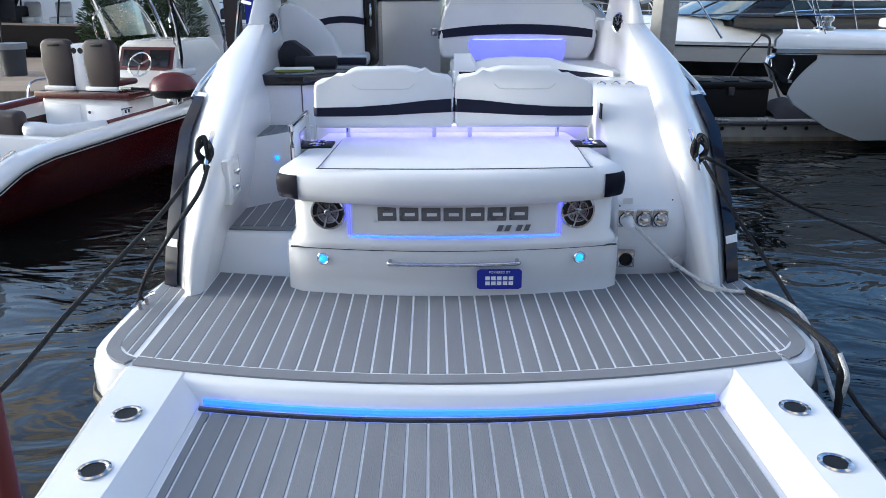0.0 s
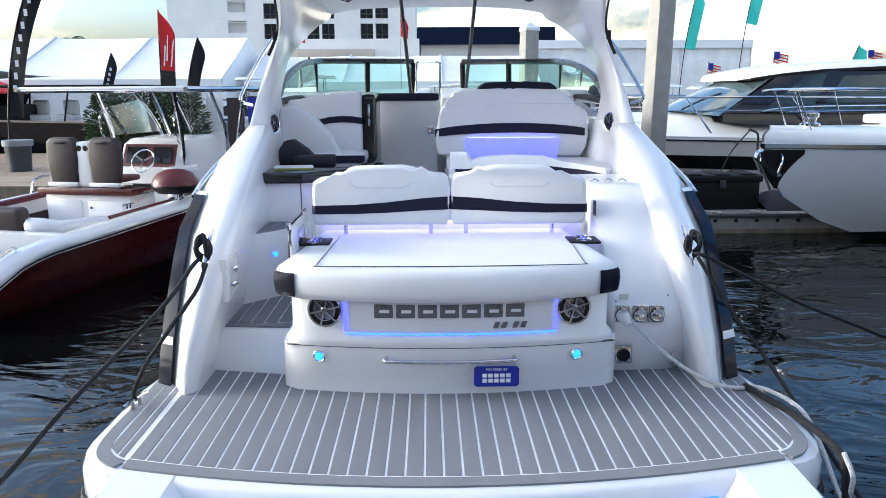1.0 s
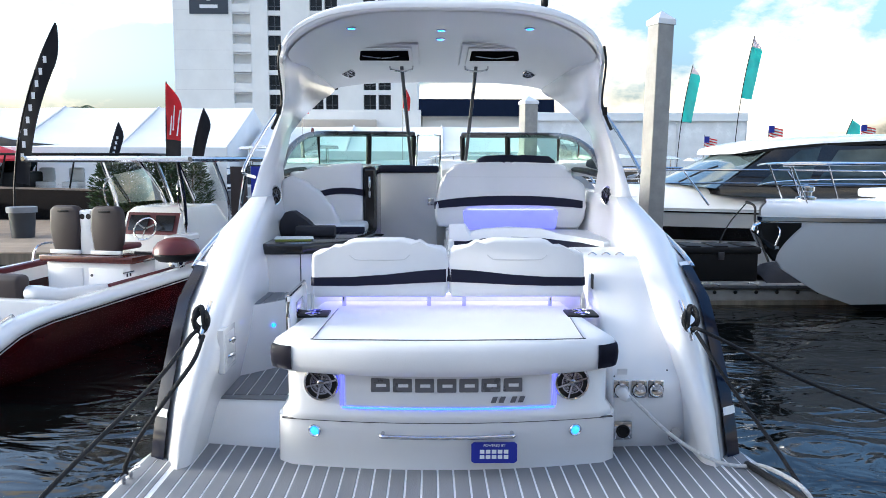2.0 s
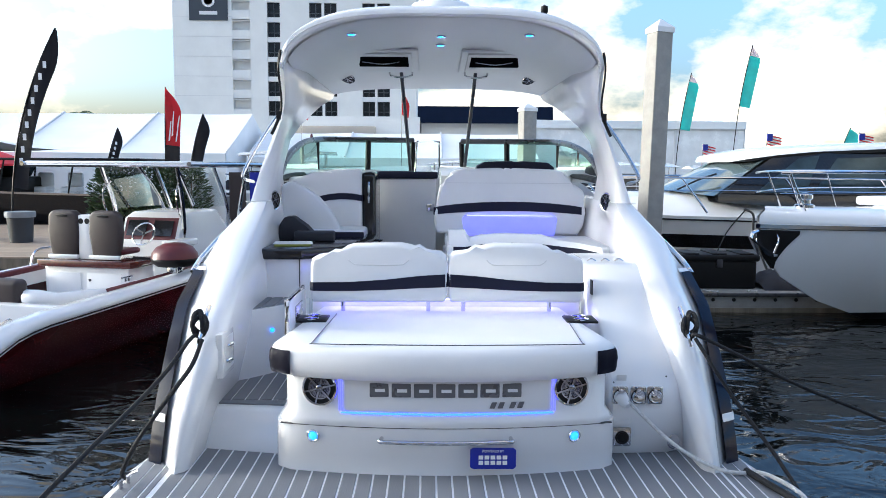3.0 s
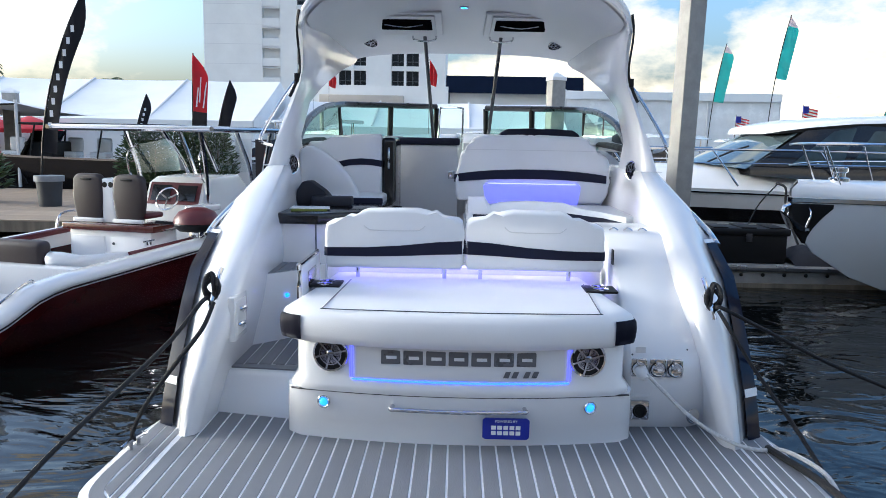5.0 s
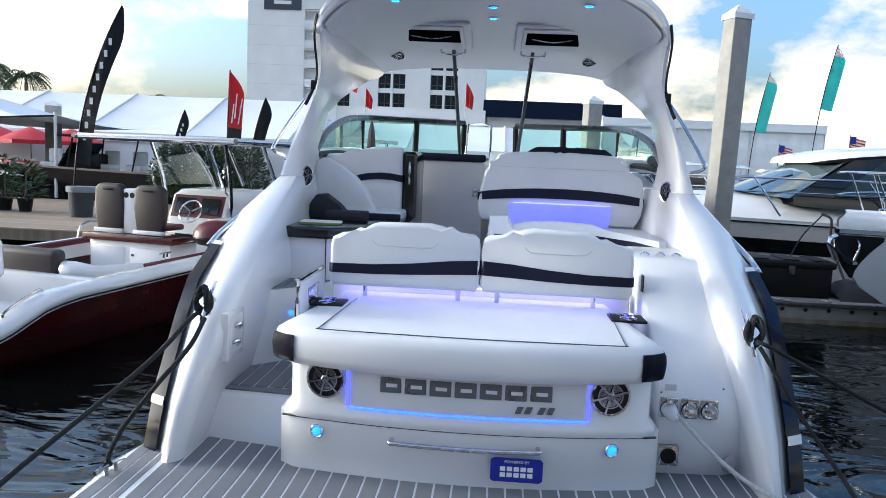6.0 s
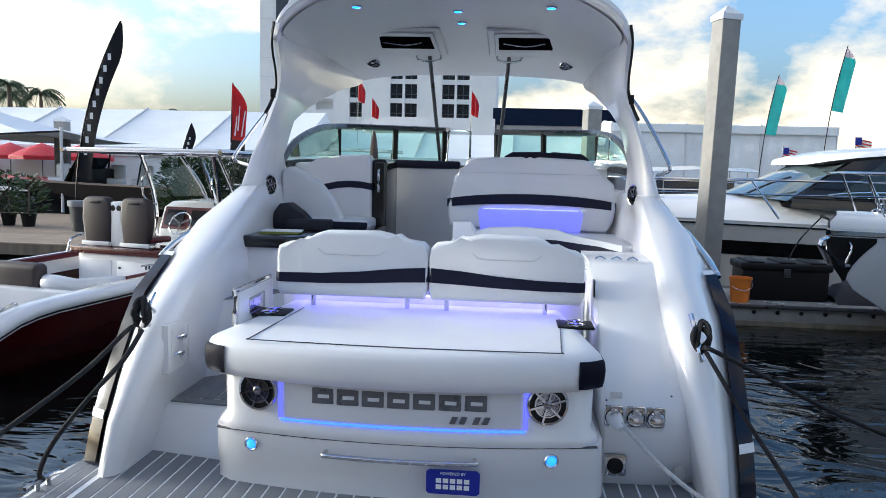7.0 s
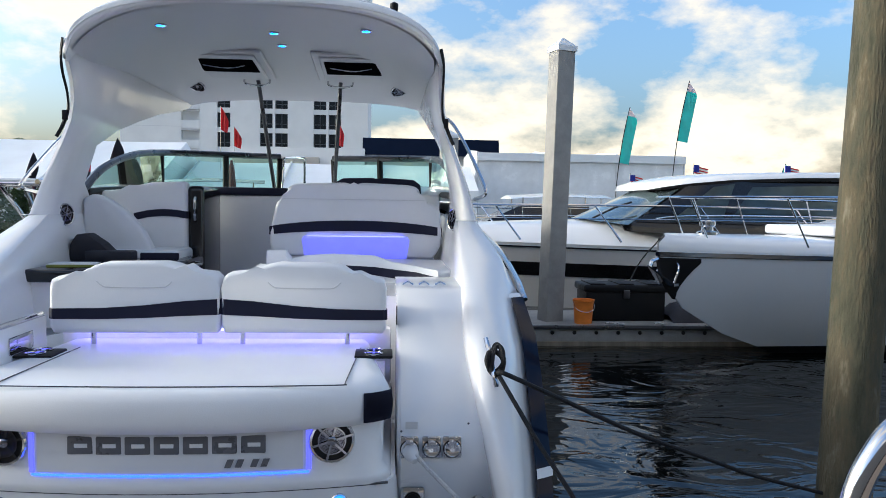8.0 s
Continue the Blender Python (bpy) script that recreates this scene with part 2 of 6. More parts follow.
def box(x0, x1, y0, y1, z0, z1, r=0.0, seg=2):
    bm = bmesh.new()
    bmesh.ops.create_cube(bm, size=1)
    for v in bm.verts:
        v.co = Vector(((x0 + x1) / 2 + v.co.x * (x1 - x0), (y0 + y1) / 2 + v.co.y * (y1 - y0), (z0 + z1) / 2 + v.co.z * (z1 - z0)))
    if r:
        bmesh.ops.bevel(bm, geom=bm.edges[:], offset=r, segments=seg, affect="EDGES", profile=0.5)
    return bm


def loft(rings, closed=True, caps=True):
    bm = bmesh.new()
    rows = [[bm.verts.new(p) for p in ring] for ring in rings]
    n = len(rows[0])
    for a, b in zip(rows, rows[1:]):
        for i in range(n if closed else n - 1):
            j = (i + 1) % n
            try:
                bm.faces.new((a[i], a[j], b[j], b[i]))
            except ValueError:
                pass
    if caps and closed:
        for row in (rows[0], rows[-1]):
            try:
                bm.faces.new(row)
            except ValueError:
                pass
    return bm


def prism(poly, axis, a, b, r=0.0, seg=2):
    """A polygon of two coordinates drawn out along an axis from a to b."""
    def put(p, v):
        return (v, p[0], p[1]) if axis == "x" else (p[0], v, p[1]) if axis == "y" else (p[0], p[1], v)
    bm = loft([[put(p, a) for p in poly], [put(p, b) for p in poly]])
    if r:
        bmesh.ops.bevel(bm, geom=bm.edges[:], offset=r, segments=seg, affect="EDGES", profile=0.5)
    return bm


def smooth_line(pts, n=6):
    """Points on a smooth curve through pts."""
    pts = [Vector(p) for p in pts]
    if len(pts) < 3:
        return pts
    ext = [2 * pts[0] - pts[1]] + pts + [2 * pts[-1] - pts[-2]]
    out = []
    for i in range(1, len(ext) - 2):
        p0, p1, p2, p3 = ext[i - 1:i + 3]
        for k in range(n):
            t = k / n
            out.append(0.5 * (2 * p1 + (p2 - p0) * t + (2 * p0 - 5 * p1 + 4 * p2 - p3) * t * t + (3 * p1 - p0 - 3 * p2 + p3) * t ** 3))
    return out + [pts[-1]]


def tube(pts, r, sides=8, n=5, flat=1.0):
    pts = smooth_line(pts, n)
    rings = []
    for i, p in enumerate(pts):
        d = (pts[min(i + 1, len(pts) - 1)] - pts[max(i - 1, 0)]).normalized()
        u = d.cross(Vector((0, 0, 1)))
        u = (Vector((1, 0, 0)) if u.length < 0.02 else u).normalized()
        w = d.cross(u)
        rings.append([p + r * (math.cos(a) * u + flat * math.sin(a) * w) for a in (2 * math.pi * k / sides for k in range(sides))])
    return loft(rings)


def lathe(profile, at, turn=(0, 0, 0), sides=24):
    """A profile of (radius, height) turned round z, then turned and moved."""
    bm = loft([[(max(r, 0.0005) * math.cos(a), max(r, 0.0005) * math.sin(a), h) for a in (2 * math.pi * k / sides for k in range(sides))] for r, h in profile])
    bm.transform(pose(*at, *turn))
    return bm


def sweep(line, section, closed=False):
    """A section of (out, up) carried along a line in plan; out is to the line's right."""
    rings = []
    for i, p in enumerate(line):
        d = (Vector(line[min(i + 1, len(line) - 1)]) - Vector(line[max(i - 1, 0)]))
        d.z = 0
        d.normalize()
        u = Vector((d.y, -d.x, 0))
        rings.append([Vector(p) + a * u + Vector((0, 0, b)) for a, b in section])
    return loft(rings)


def lerp(a, b, t):
    return a + (b - a) * t


def curve(table, v):
    """Piecewise linear reading of a short table."""
    for (a, p), (b, q) in zip(table, table[1:]):
        if v <= b:
            return lerp(p, q, max(0.0, (v - a) / (b - a)))
    return table[-1][1]


# ---- water ----
WATER = -0.10
wb = bmesh.new()
for a, b in ((-1500, -400), (1500, -400), (1500, 2500), (-1500, 2500)):
    wb.verts.new((a, b, WATER))
wb.faces.new(wb.verts)
solo("water", wb, M_WATER, (0, 0, WATER), "dark rippled harbour water reflecting the evening sky", "water", kind="structure")

# ---- the white cruiser ----
boat = thing("motor_yacht", (0, 3.9, 0.0), "white and navy motor yacht with hardtop, moored stern-to at the dock", "boat")
DECK = 0.37


def aft_edge(x):
    return 2.735 + 0.086 * x * x


# rake of the stern quarter: height, aft end of the outer side, half beam, inner wall
RAKE = ((-0.15, 4.02, 1.70, 1.55), (0.37, 4.00, 1.80, 1.52), (0.67, 4.15, 1.80, 1.46), (1.00, 4.40, 1.80, 1.39), (1.23, 4.60, 1.80, 1.37), (1.42, 4.96, 1.78, 1.39), (1.60, 5.35, 1.73, 1.42), (1.86, 5.98, 1.61, 1.46))
CREST = ((-0.15, 0.14), (0.37, 0.14), (0.67, 0.23), (1.0, 0.28), (1.23, 0.25), (1.42, 0.17), (1.6, 0.08), (1.86, 0.01))


def rake(z, k):
    return curve([(r[0], r[k]) for r in RAKE], z)


HULL_LEN = ((3.0, 1.0), (9.0, 1.0), (10.5, 0.95), (12.0, 0.80), (13.3, 0.56), (14.3, 0.27), (14.9, 0.03))


def hull_side(s, z0f, z1f, rows, out=0.0):
    rings = []
    for i in range(rows + 1):
        ring = []
        for j in range(-3, 25):
            u = (max(j, 0) / 24) ** 1.2
            zz = lerp(z0f(u), z1f(u), i / rows)
            y = lerp(rake(zz, 1) + 0.15, 14.2 + 0.5 * zz, u)
            w = rake(min(zz, 1.5), 2) * curve(HULL_LEN, y) * (1 - 0.12 * max(0, u - 0.5) * (1.5 - zz))
            if j < 0:
                y, w = y + (-0.15, -0.125, -0.095)[j + 3], w + (-0.105, -0.06, -0.012)[j + 3] * (1 - min(1, max(0, (zz - 1.40) / 0.2)))
            ring.append((s * (w + out), y, zz))
        rings.append(ring)
    return loft(rings, closed=False)


def sheer(u):
    return 1.42 + 0.42 * min(1, u * 2.2) + 0.12 * u


for s in (-1, 1):
    part("topside", hull_side(s, lambda u: -0.35, sheer, 10, 0.012), M_NAVY_GEL, boat, "glossy navy hull side")
    part("boot_stripe", hull_side(s, lambda u: 0.60, lambda u: 0.645, 1, 0.017), M_WHITE, boat, "white stripe along the hull")
    part("rub_rail", tube([(s * (rake(z, 2) + 0.012), rake(z, 1) + 0.10, z) for z in (1.40, 1.43)] + [(s * 1.80, 5.4, 1.50), (s * 1.80, 6.4, 1.66), (s * 1.81, 9.0, 1.84)], 0.020, 8, 3), M_CHROME, boat, "polished steel rub rail")
    part("upper_topside", hull_side(s, sheer, lambda u: sheer(u) + 0.02 + 0.2 * min(1, u * 4), 4, 0.0), M_GEL, boat, "white upper hull side")


def quarter(s):
    """The rounded white stern quarter with the cockpit side behind it."""
    rings = []
    zs = [-0.15, 0.1, 0.37, 0.5, 0.65, 0.8, 0.95, 1.08, 1.2, 1.31, 1.42, 1.52, 1.62, 1.74, 1.86]
    for z in zs:
        y, w, q = rake(z, 1), rake(z, 2), rake(z, 3)
        g = curve(CREST, z)
        e = 0.10 * (1 - min(1, max(0, (z - 1.40) / 0.2)))
        ring = [(w - 0.01, 10.6), (w - 0.01, y + 0.6), (w - 0.01, y + 0.15), (w - e - 0.012, y + 0.03), (w - e - 0.03, y), (w - e - 0.07, y - 0.45 * g), (lerp(w - e, q, 0.45), y - 0.85 * g), (lerp(w - e, q, 0.68), y - g), (q + 0.045, y - g * 0.93), (q + 0.012, y - g * 0.72), (q, y - g * 0.4), (q, y + 0.5), (q, 10.6)]
        rings.append([(s * a, b, z) for a, b in ring])
    return loft(rings, closed=True)


for s in (-1, 1):
    part("stern_quarter", quarter(s), M_GEL, boat, "white moulded stern quarter", smooth=60)

# foredeck and cockpit sole close the hull
deck = []
for j in range(15):
    y = 9.4 + 5.3 * j / 14
    w = 1.80 * curve(HULL_LEN, y)
    deck.append([(a * w, y, 1.98 + 0.10 * (1 - abs(a)) + 0.02 * j / 14) for a in (-1, -0.6, 0, 0.6, 1)])
part("foredeck", loft(deck, closed=False), M_GEL, boat, "white foredeck")
part("cockpit_sole", box(-1.47, 1.47, 5.0, 9.6, 0.56, 0.62), M_GEL_MATT, boat)
part("cabin_bulkhead", box(-1.47, 1.47, 9.40, 9.5, 0.6, 2.05, 0.02), M_GEL, boat)

# swim platform: a moulded body, grey decking planks with white seams
N = 24


def outline(inset, z, fx=1.90):
    pts = []
    w = fx - inset
    for i in range(N + 1):
        x = lerp(-w + 0.26, w - 0.26, i / N)
        pts.append((x, aft_edge(x) + inset, z))
    for k in range(1, 6):
        a = radians(-90 + 18 * k)
        yb = aft_edge(w - 0.26) + inset
        pts.append((w - 0.26 + 0.26 * math.cos(a), yb + 0.34 + 0.34 * math.sin(a), z))
    pts += [(w, 3.98, z), (w - 0.15, 4.9, z), (-w + 0.15, 4.9, z), (-w, 3.98, z)]
    for k in range(5, 0, -1):
        a = radians(-90 - 18 * k)
        yb = aft_edge(w - 0.26) + inset
        pts.append((-(w - 0.26) + 0.26 * math.cos(a), yb + 0.34 + 0.34 * math.sin(a), z))
    return pts


platform = part("swim_platform", loft([outline(0.10, 0.02), outline(0.02, 0.08), outline(0.0, 0.14), outline(0.0, 0.30), outline(0.015, 0.345), outline(0.05, DECK - 0.006)]), M_GEL, boat, "white moulded swim platform", smooth=30)
part("rub_strip", loft([outline(-0.012, 0.10), outline(-0.02, 0.12), outline(-0.02, 0.15), outline(-0.012, 0.17)]), M_BLACK, platform, "black rubber rub strip")
part("seam_bed", loft([outline(0.07, DECK - 0.008), outline(0.07, DECK + 0.003)]), M_CAULK, platform, "white seams between the decking strips")

STEP = 0.0908
GAP = 0.0055
for i in range(-18, 18):
    x0, x1 = max(-1.614, 0.03 + i * STEP + GAP), min(1.614, 0.03 + (i + 1) * STEP - GAP)
    part("plank", prism([(x0, aft_edge(x0) + 0.118), (x1, aft_edge(x1) + 0.118), (x1, 4.9), (x0, 4.9)], "z", DECK - 0.006, DECK + 0.006, 0.002, 1), M_TEAK, platform)
for s in (-1, 1):
    for a, b, y0, y1 in ((1.632, 1.667, 3.08, 3.105), (1.677, 1.742, 3.115, 3.20)):
        part("plank", prism([(s * a, y0), (s * b, y1), (s * b, 4.3), (s * a, 4.3)], "z", DECK - 0.006, DECK + 0.006, 0.002, 1), M_TEAK, platform)
    corner = smooth_line([(s * 1.625, 3.02, 0), (s * 1.70, 3.07, 0), (s * 1.765, 3.17, 0), (s * 1.79, 3.35, 0), (s * 1.787, 3.60, 0), (s * 1.78, 4.2, 0)], 5)
    part("border_strip", sweep(corner, [(-0.034, DECK - 0.006), (0.034, DECK - 0.006), (0.034, DECK + 0.006), (-0.034, DECK + 0.006)]), M_TEAK, platform, "grey border strip")
edge = [(lerp(-1.60, 1.60, i / N)) for i in range(N + 1)]
part("border_strip", loft([[(x, aft_edge(x) + 0.025, DECK + 0.006), (x, aft_edge(x) + 0.106, DECK + 0.006), (x, aft_edge(x) + 0.106, DECK - 0.006), (x, aft_edge(x) + 0.025, DECK - 0.006)] for x in edge]), M_TEAK, platform, "grey border strip")

# hydraulic extension: side rails with cup holders and a sunken floor
ext = part("platform_extension", box(-1.30, 1.30, 1.10, 2.95, 0.10, 0.255, 0.01), M_GEL, boat, "white lowered platform extension with blue strip light")


def ext_y(x):
    return aft_edge(x) + 0.03


for s in (-1, 1):
    part("side_rail", loft([[(s * (1.29 + d), 1.08, z) for d, z in ((0, 0.1), (-0.02, 0.26), (0.05, DECK - 0.03), (0.08, DECK - 0.005), (0.29, DECK - 0.005), (0.33, DECK - 0.04), (0.33, 0.1))],
                            [(s * (1.25 + d), 2.0, z) for d, z in ((0, 0.1), (-0.02, 0.26), (0.05, DECK - 0.03), (0.08, DECK - 0.005), (0.31, DECK - 0.005), (0.35, DECK - 0.04), (0.35, 0.1))],
                            [(s * (1.25 + d), 2.70, z) for d, z in ((0, 0.1), (-0.02, 0.26), (0.05, DECK - 0.03), (0.08, DECK - 0.005), (0.36, DECK - 0.005), (0.40, DECK - 0.04), (0.40, 0.1))],
                            [(s * (1.25 + d), 2.98, z) for d, z in ((0, 0.1), (-0.02, 0.26), (0.05, DECK - 0.03), (0.08, DECK - 0.005), (0.37, DECK - 0.005), (0.41, DECK - 0.04), (0.41, 0.1))]]), M_GEL, ext, "white side rail")
rx = [lerp(-1.32, 1.32, i / N) for i in range(N + 1)]
part("riser", loft([[(x, ext_y(x), DECK - 0.004), (x, ext_y(x) - 0.05, DECK - 0.012), (x, ext_y(x) - 0.07, DECK - 0.03), (x, ext_y(x) - 0.10, 0.25), (x, ext_y(x) + 0.02, 0.25)] for x in rx]), M_GEL, ext)
part("strip_light", loft([[(x, ext_y(x) - 0.107, 0.284), (x, ext_y(x) - 0.110, 0.262), (x, ext_y(x) - 0.092, 0.262), (x, ext_y(x) - 0.089, 0.284)] for x in rx[1:-1]]), M_STEP_LED, ext, "glowing cyan-blue strip light")
part("rail_bar", tube([(x, ext_y(x) - 0.165, 0.272) for x in rx[1:-1]], 0.012, 8, 1), M_DARKSTEEL, ext, "dark steel bar")
part("seam_bed", prism([(-1.20, 1.12), (1.20, 1.12), (1.20, 2.56)] + [(x, ext_y(x) - 0.18) for x in reversed(rx[2:-2])] + [(-1.20, 2.56)], "z", 0.25, 0.262), M_CAULK, ext)
for i in range(-14, 14):
    x0, x1 = max(-1.19, 0.03 + i * STEP + GAP), min(1.19, 0.03 + (i + 1) * STEP - GAP)
    if x1 - x0 < 0.02:
        continue
    part("plank", prism([(x0, 1.13), (x1, 1.13), (x1, ext_y(x1) - 0.185), (x0, ext_y(x0) - 0.185)], "z", 0.256, 0.268, 0.002, 1), M_TEAK, ext)
for s in (-1, 1):
    for x, y in ((1.455, 2.52), (1.425, 2.105)):
        rim = part("cup_holder", lathe([(0.062, 0.0), (0.066, 0.006), (0.055, 0.010), (0.047, 0.006), (0.045, -0.05), (0.001, -0.05)], (s * x, y, DECK - 0.004)), M_CHROME, ext, "steel-rimmed round holder")
        # Black plug near the rim; its colour carries the dark of the hole.
        part("well", lathe([(0.044, -0.03), (0.044, 0.004), (0.001, 0.004)], (s * x, y, DECK - 0.004)), M_BLACK, rim, "black plug painted for the holder's shaded depth")

# transom box
TB = [lerp(-1.0, 1.0, i / 20) for i in range(21)]


def face_ring(w, yc, z, bow=0.12, depth=4.8):
    pts = [(x * w, yc + bow * (x * w) ** 2, z) for x in TB]
    c = 0.10
    yo = yc + bow * w * w
    pts = [(-w - 0.005, depth, z), (-w, yo + c, z), (-w + 0.02, yo + 0.04, z)] + pts[1:-1] + [(w - 0.02, yo + 0.04, z), (w, yo + c, z), (w + 0.005, depth, z)]
    return pts


transom = part("transom", loft([face_ring(1.02, 3.83, DECK - 0.02), face_ring(1.02, 3.84, DECK + 0.02), face_ring(1.01, 3.80, 0.5), face_ring(1.0, 3.76, 0.60), face_ring(0.99, 3.735, 0.695)]), M_GEL, boat, "white curved transom", smooth=50)
upper = part("upper_transom", loft([face_ring(0.97, 3.735, 0.69), face_ring(0.97, 3.72, 0.715), face_ring(0.955, 3.715, 0.74), face_ring(0.93, 3.725, 0.775), face_ring(0.93, 3.715, 1.06)]), M_GEL, boat, "white name panel of the transom", smooth=50)


def face_y(x, z, lower=False):
    return curve(((0.37, 3.84), (0.5, 3.80), (0.6, 3.76), (0.695, 3.735), (0.775, 3.725), (1.06, 3.715)), z) + 0.12 * x * x


def face_strip(x0, x1, z0, z1, proud, thick=0.012, n=16):
    """A thin slab that follows the transom's curve."""
    rings = []
    for i in range(n + 1):
        x = lerp(x0, x1, i / n)
        a, b = face_y(x, z0) - proud, face_y(x, z1) - proud
        rings.append([(x, a, z0), (x, b, z1), (x, b + thick, z1), (x, a + thick, z0)])
    return loft(rings)


part("joint_line", face_strip(-0.955, 0.955, 0.690, 0.696, 0.003, 0.02), M_DARKSTEEL, transom, "dark joint line")
part("name_panel", face_strip(-0.575, 0.575, 0.792, 1.02, 0.006), M_GREY_GEL, upper, "pale grey panel for the name")
part("strip_light", face_strip(-0.60, 0.60, 0.776, 0.784, 0.010, 0.006), M_BLUE_LED, upper, "blue light line under the panel")
for s in (-1, 1):
    part("strip_light", face_strip(s * 0.600 - 0.011, s * 0.600 + 0.011, 0.79, 1.0, 0.007, 0.006, 2), M_GLOW, upper, "blue light line beside the panel")
# the maker's name as plain raised blocks
for k in range(7):
    x0 = -0.435 + 0.1235 * k
    w = 0.108
    y = face_y(x0 + w / 2, 0.92) - 0.012
    block = part("raised_block", box(x0, x0 + w, y, y + 0.014, 0.878, 0.957, 0.005), M_LETTER, upper, "grey chrome block in the name's place")
    part("inset", box(x0 + 0.030, x0 + w - 0.022, y - 0.002, y + 0.004, 0.908, 0.926, 0.001), M_GREY_GEL, block)
for k in range(4):
    x0 = 0.235 + 0.045 * k + (0.02 if k > 1 else 0)
    y = face_y(x0, 0.83) - 0.012
    part("small_block", prism([(x0, 0.815), (x0 + 0.028, 0.815), (x0 + 0.042, 0.850), (x0 + 0.014, 0.850)], "y", y, y + 0.008), M_LETTER, upper, "slanted grey chrome block")


def speaker(x, y, z, parent, r=0.088, turn=(90, 0, 0), glow=True):
    rim = part("speaker", lathe([(r * 0.98, 0.0), (r, 0.008), (r * 0.95, 0.018), (r * 0.86, 0.016), (r * 0.84, 0.004)], (x, y, z), turn), M_CHROME, parent, "chrome-grilled round speaker")
    part("cone", lathe([(r * 0.86, 0.006), (r * 0.5, 0.001), (r * 0.25, 0.004), (0.001, 0.008)], (x, y, z), turn), M_BLACK, rim, "black speaker cone")
    for k in range(6):
        bm = box(r * 0.12, r * 0.9, -r * 0.05, r * 0.05, 0.012, 0.018)
        bm.transform(pose(x, y, z, *turn) @ pose(0, 0, 0, 0, 0, 60 * k + 15))
        part("spoke", bm, M_SMOKED, rim)
    part("hub", lathe([(r * 0.2, 0.010), (r * 0.2, 0.018), (r * 0.14, 0.023), (0.001, 0.024)], (x, y, z), turn, 12), M_SMOKED, rim)
    part("inner_ring", lathe([(r * 0.62, 0.010), (r * 0.62, 0.015), (r * 0.56, 0.015), (r * 0.56, 0.010)], (x, y, z), turn), M_SMOKED, rim)
    if glow:
        part("glow_ring", lathe([(r * 0.50, 0.004), (r * 0.44, 0.008), (r * 0.38, 0.005)], (x, y, z), turn), M_GLOW, rim, "blue light ring")
    return rim


for s in (-1, 1):
    speaker(s * 0.708 - 0.008, face_y(0.712, 0.92) - 0.002, 0.918, upper, 0.104, turn=(90, 0, s * 9))
    lx = -0.765 if s < 0 else 0.732
    lamp = part("courtesy_light", lathe([(0.036, 0.0), (0.037, 0.006), (0.031, 0.013), (0.024, 0.007)], (lx, face_y(lx, 0.637) - 0.004, 0.626), (90, 0, s * 10)), M_CHROME, transom, "round chrome courtesy light")
    part("lens", lathe([(0.024, 0.006), (0.017, 0.013), (0.001, 0.016)], (lx, face_y(lx, 0.637) - 0.004, 0.626), (90, 0, s * 10)), M_LENS, lamp, "glowing cyan lens")
part("grab_bar", tube([(-0.37, face_y(0.37, 0.62) + 0.01, 0.628), (-0.372, face_y(0.37, 0.62) - 0.035, 0.622), (-0.35, face_y(0.37, 0.62) - 0.05, 0.620), (0, face_y(0, 0.62) - 0.05, 0.618), (0.34, face_y(0.37, 0.62) - 0.05, 0.620), (0.362, face_y(0.37, 0.62) - 0.035, 0.622), (0.36, face_y(0.37, 0.62) + 0.01, 0.628)], 0.012, 10, 4), M_CHROME, transom, "polished steel grab bar")
sign = part("engine_sign", prism([(0.13, 0.470), (0.145, 0.458), (0.375, 0.458), (0.39, 0.470), (0.39, 0.568), (0.375, 0.580), (0.145, 0.580), (0.13, 0.568)], "y", 3.735, 3.742), M_SIGN_BLUE, transom, "blue engine sign with white writing")


def text(words, size, at, turn, mat, parent, name, align="CENTER"):
    cu = bpy.data.curves.new("tmp", "FONT")
    cu.body, cu.size, cu.align_x, cu.extrude = words, size, align, 0.001
    tmp = bpy.data.objects.new("tmp", cu)
    scene.collection.objects.link(tmp)
    me = bpy.data.meshes.new_from_object(tmp.evaluated_get(bpy.context.evaluated_depsgraph_get()))
    bm = bmesh.new()
    bm.from_mesh(me)
    bpy.data.objects.remove(tmp)
    bm.transform(pose(*at, *turn))
    return part(name, bm, mat, parent)


text("POWERED BY", 0.020, (0.26, 3.733, 0.556), (90, 0, 0), M_WHITE, sign, "lettering")
for z, w in ((0.515, 0.085), (0.484, 0.085)):
    for k in range(5):
        x = 0.26 - w + k * w * 0.4
        part("bar", box(x + 0.003, x + w * 0.4 - 0.005, 3.732, 3.736, z, z + 0.022), M_WHITE, sign, "white bar in place of a maker's name")

# sun pad with navy corners, seam and cup plates
def pad_y(x, w=1.01, y0=3.635):
    a = abs(x) / w
    return y0 + 0.17 * a ** 2.4 + 4.0 * max(0, a - 0.9) ** 2


def pad_ring(w, y0, z):
    pts = [(x * w, pad_y(x * w, w, y0), z) for x in TB]
    return [(-w * 0.93, 4.40, z)] + pts + [(w * 0.93, 4.40, z), (w * 0.88, 4.9, z), (-w * 0.88, 4.9, z)]


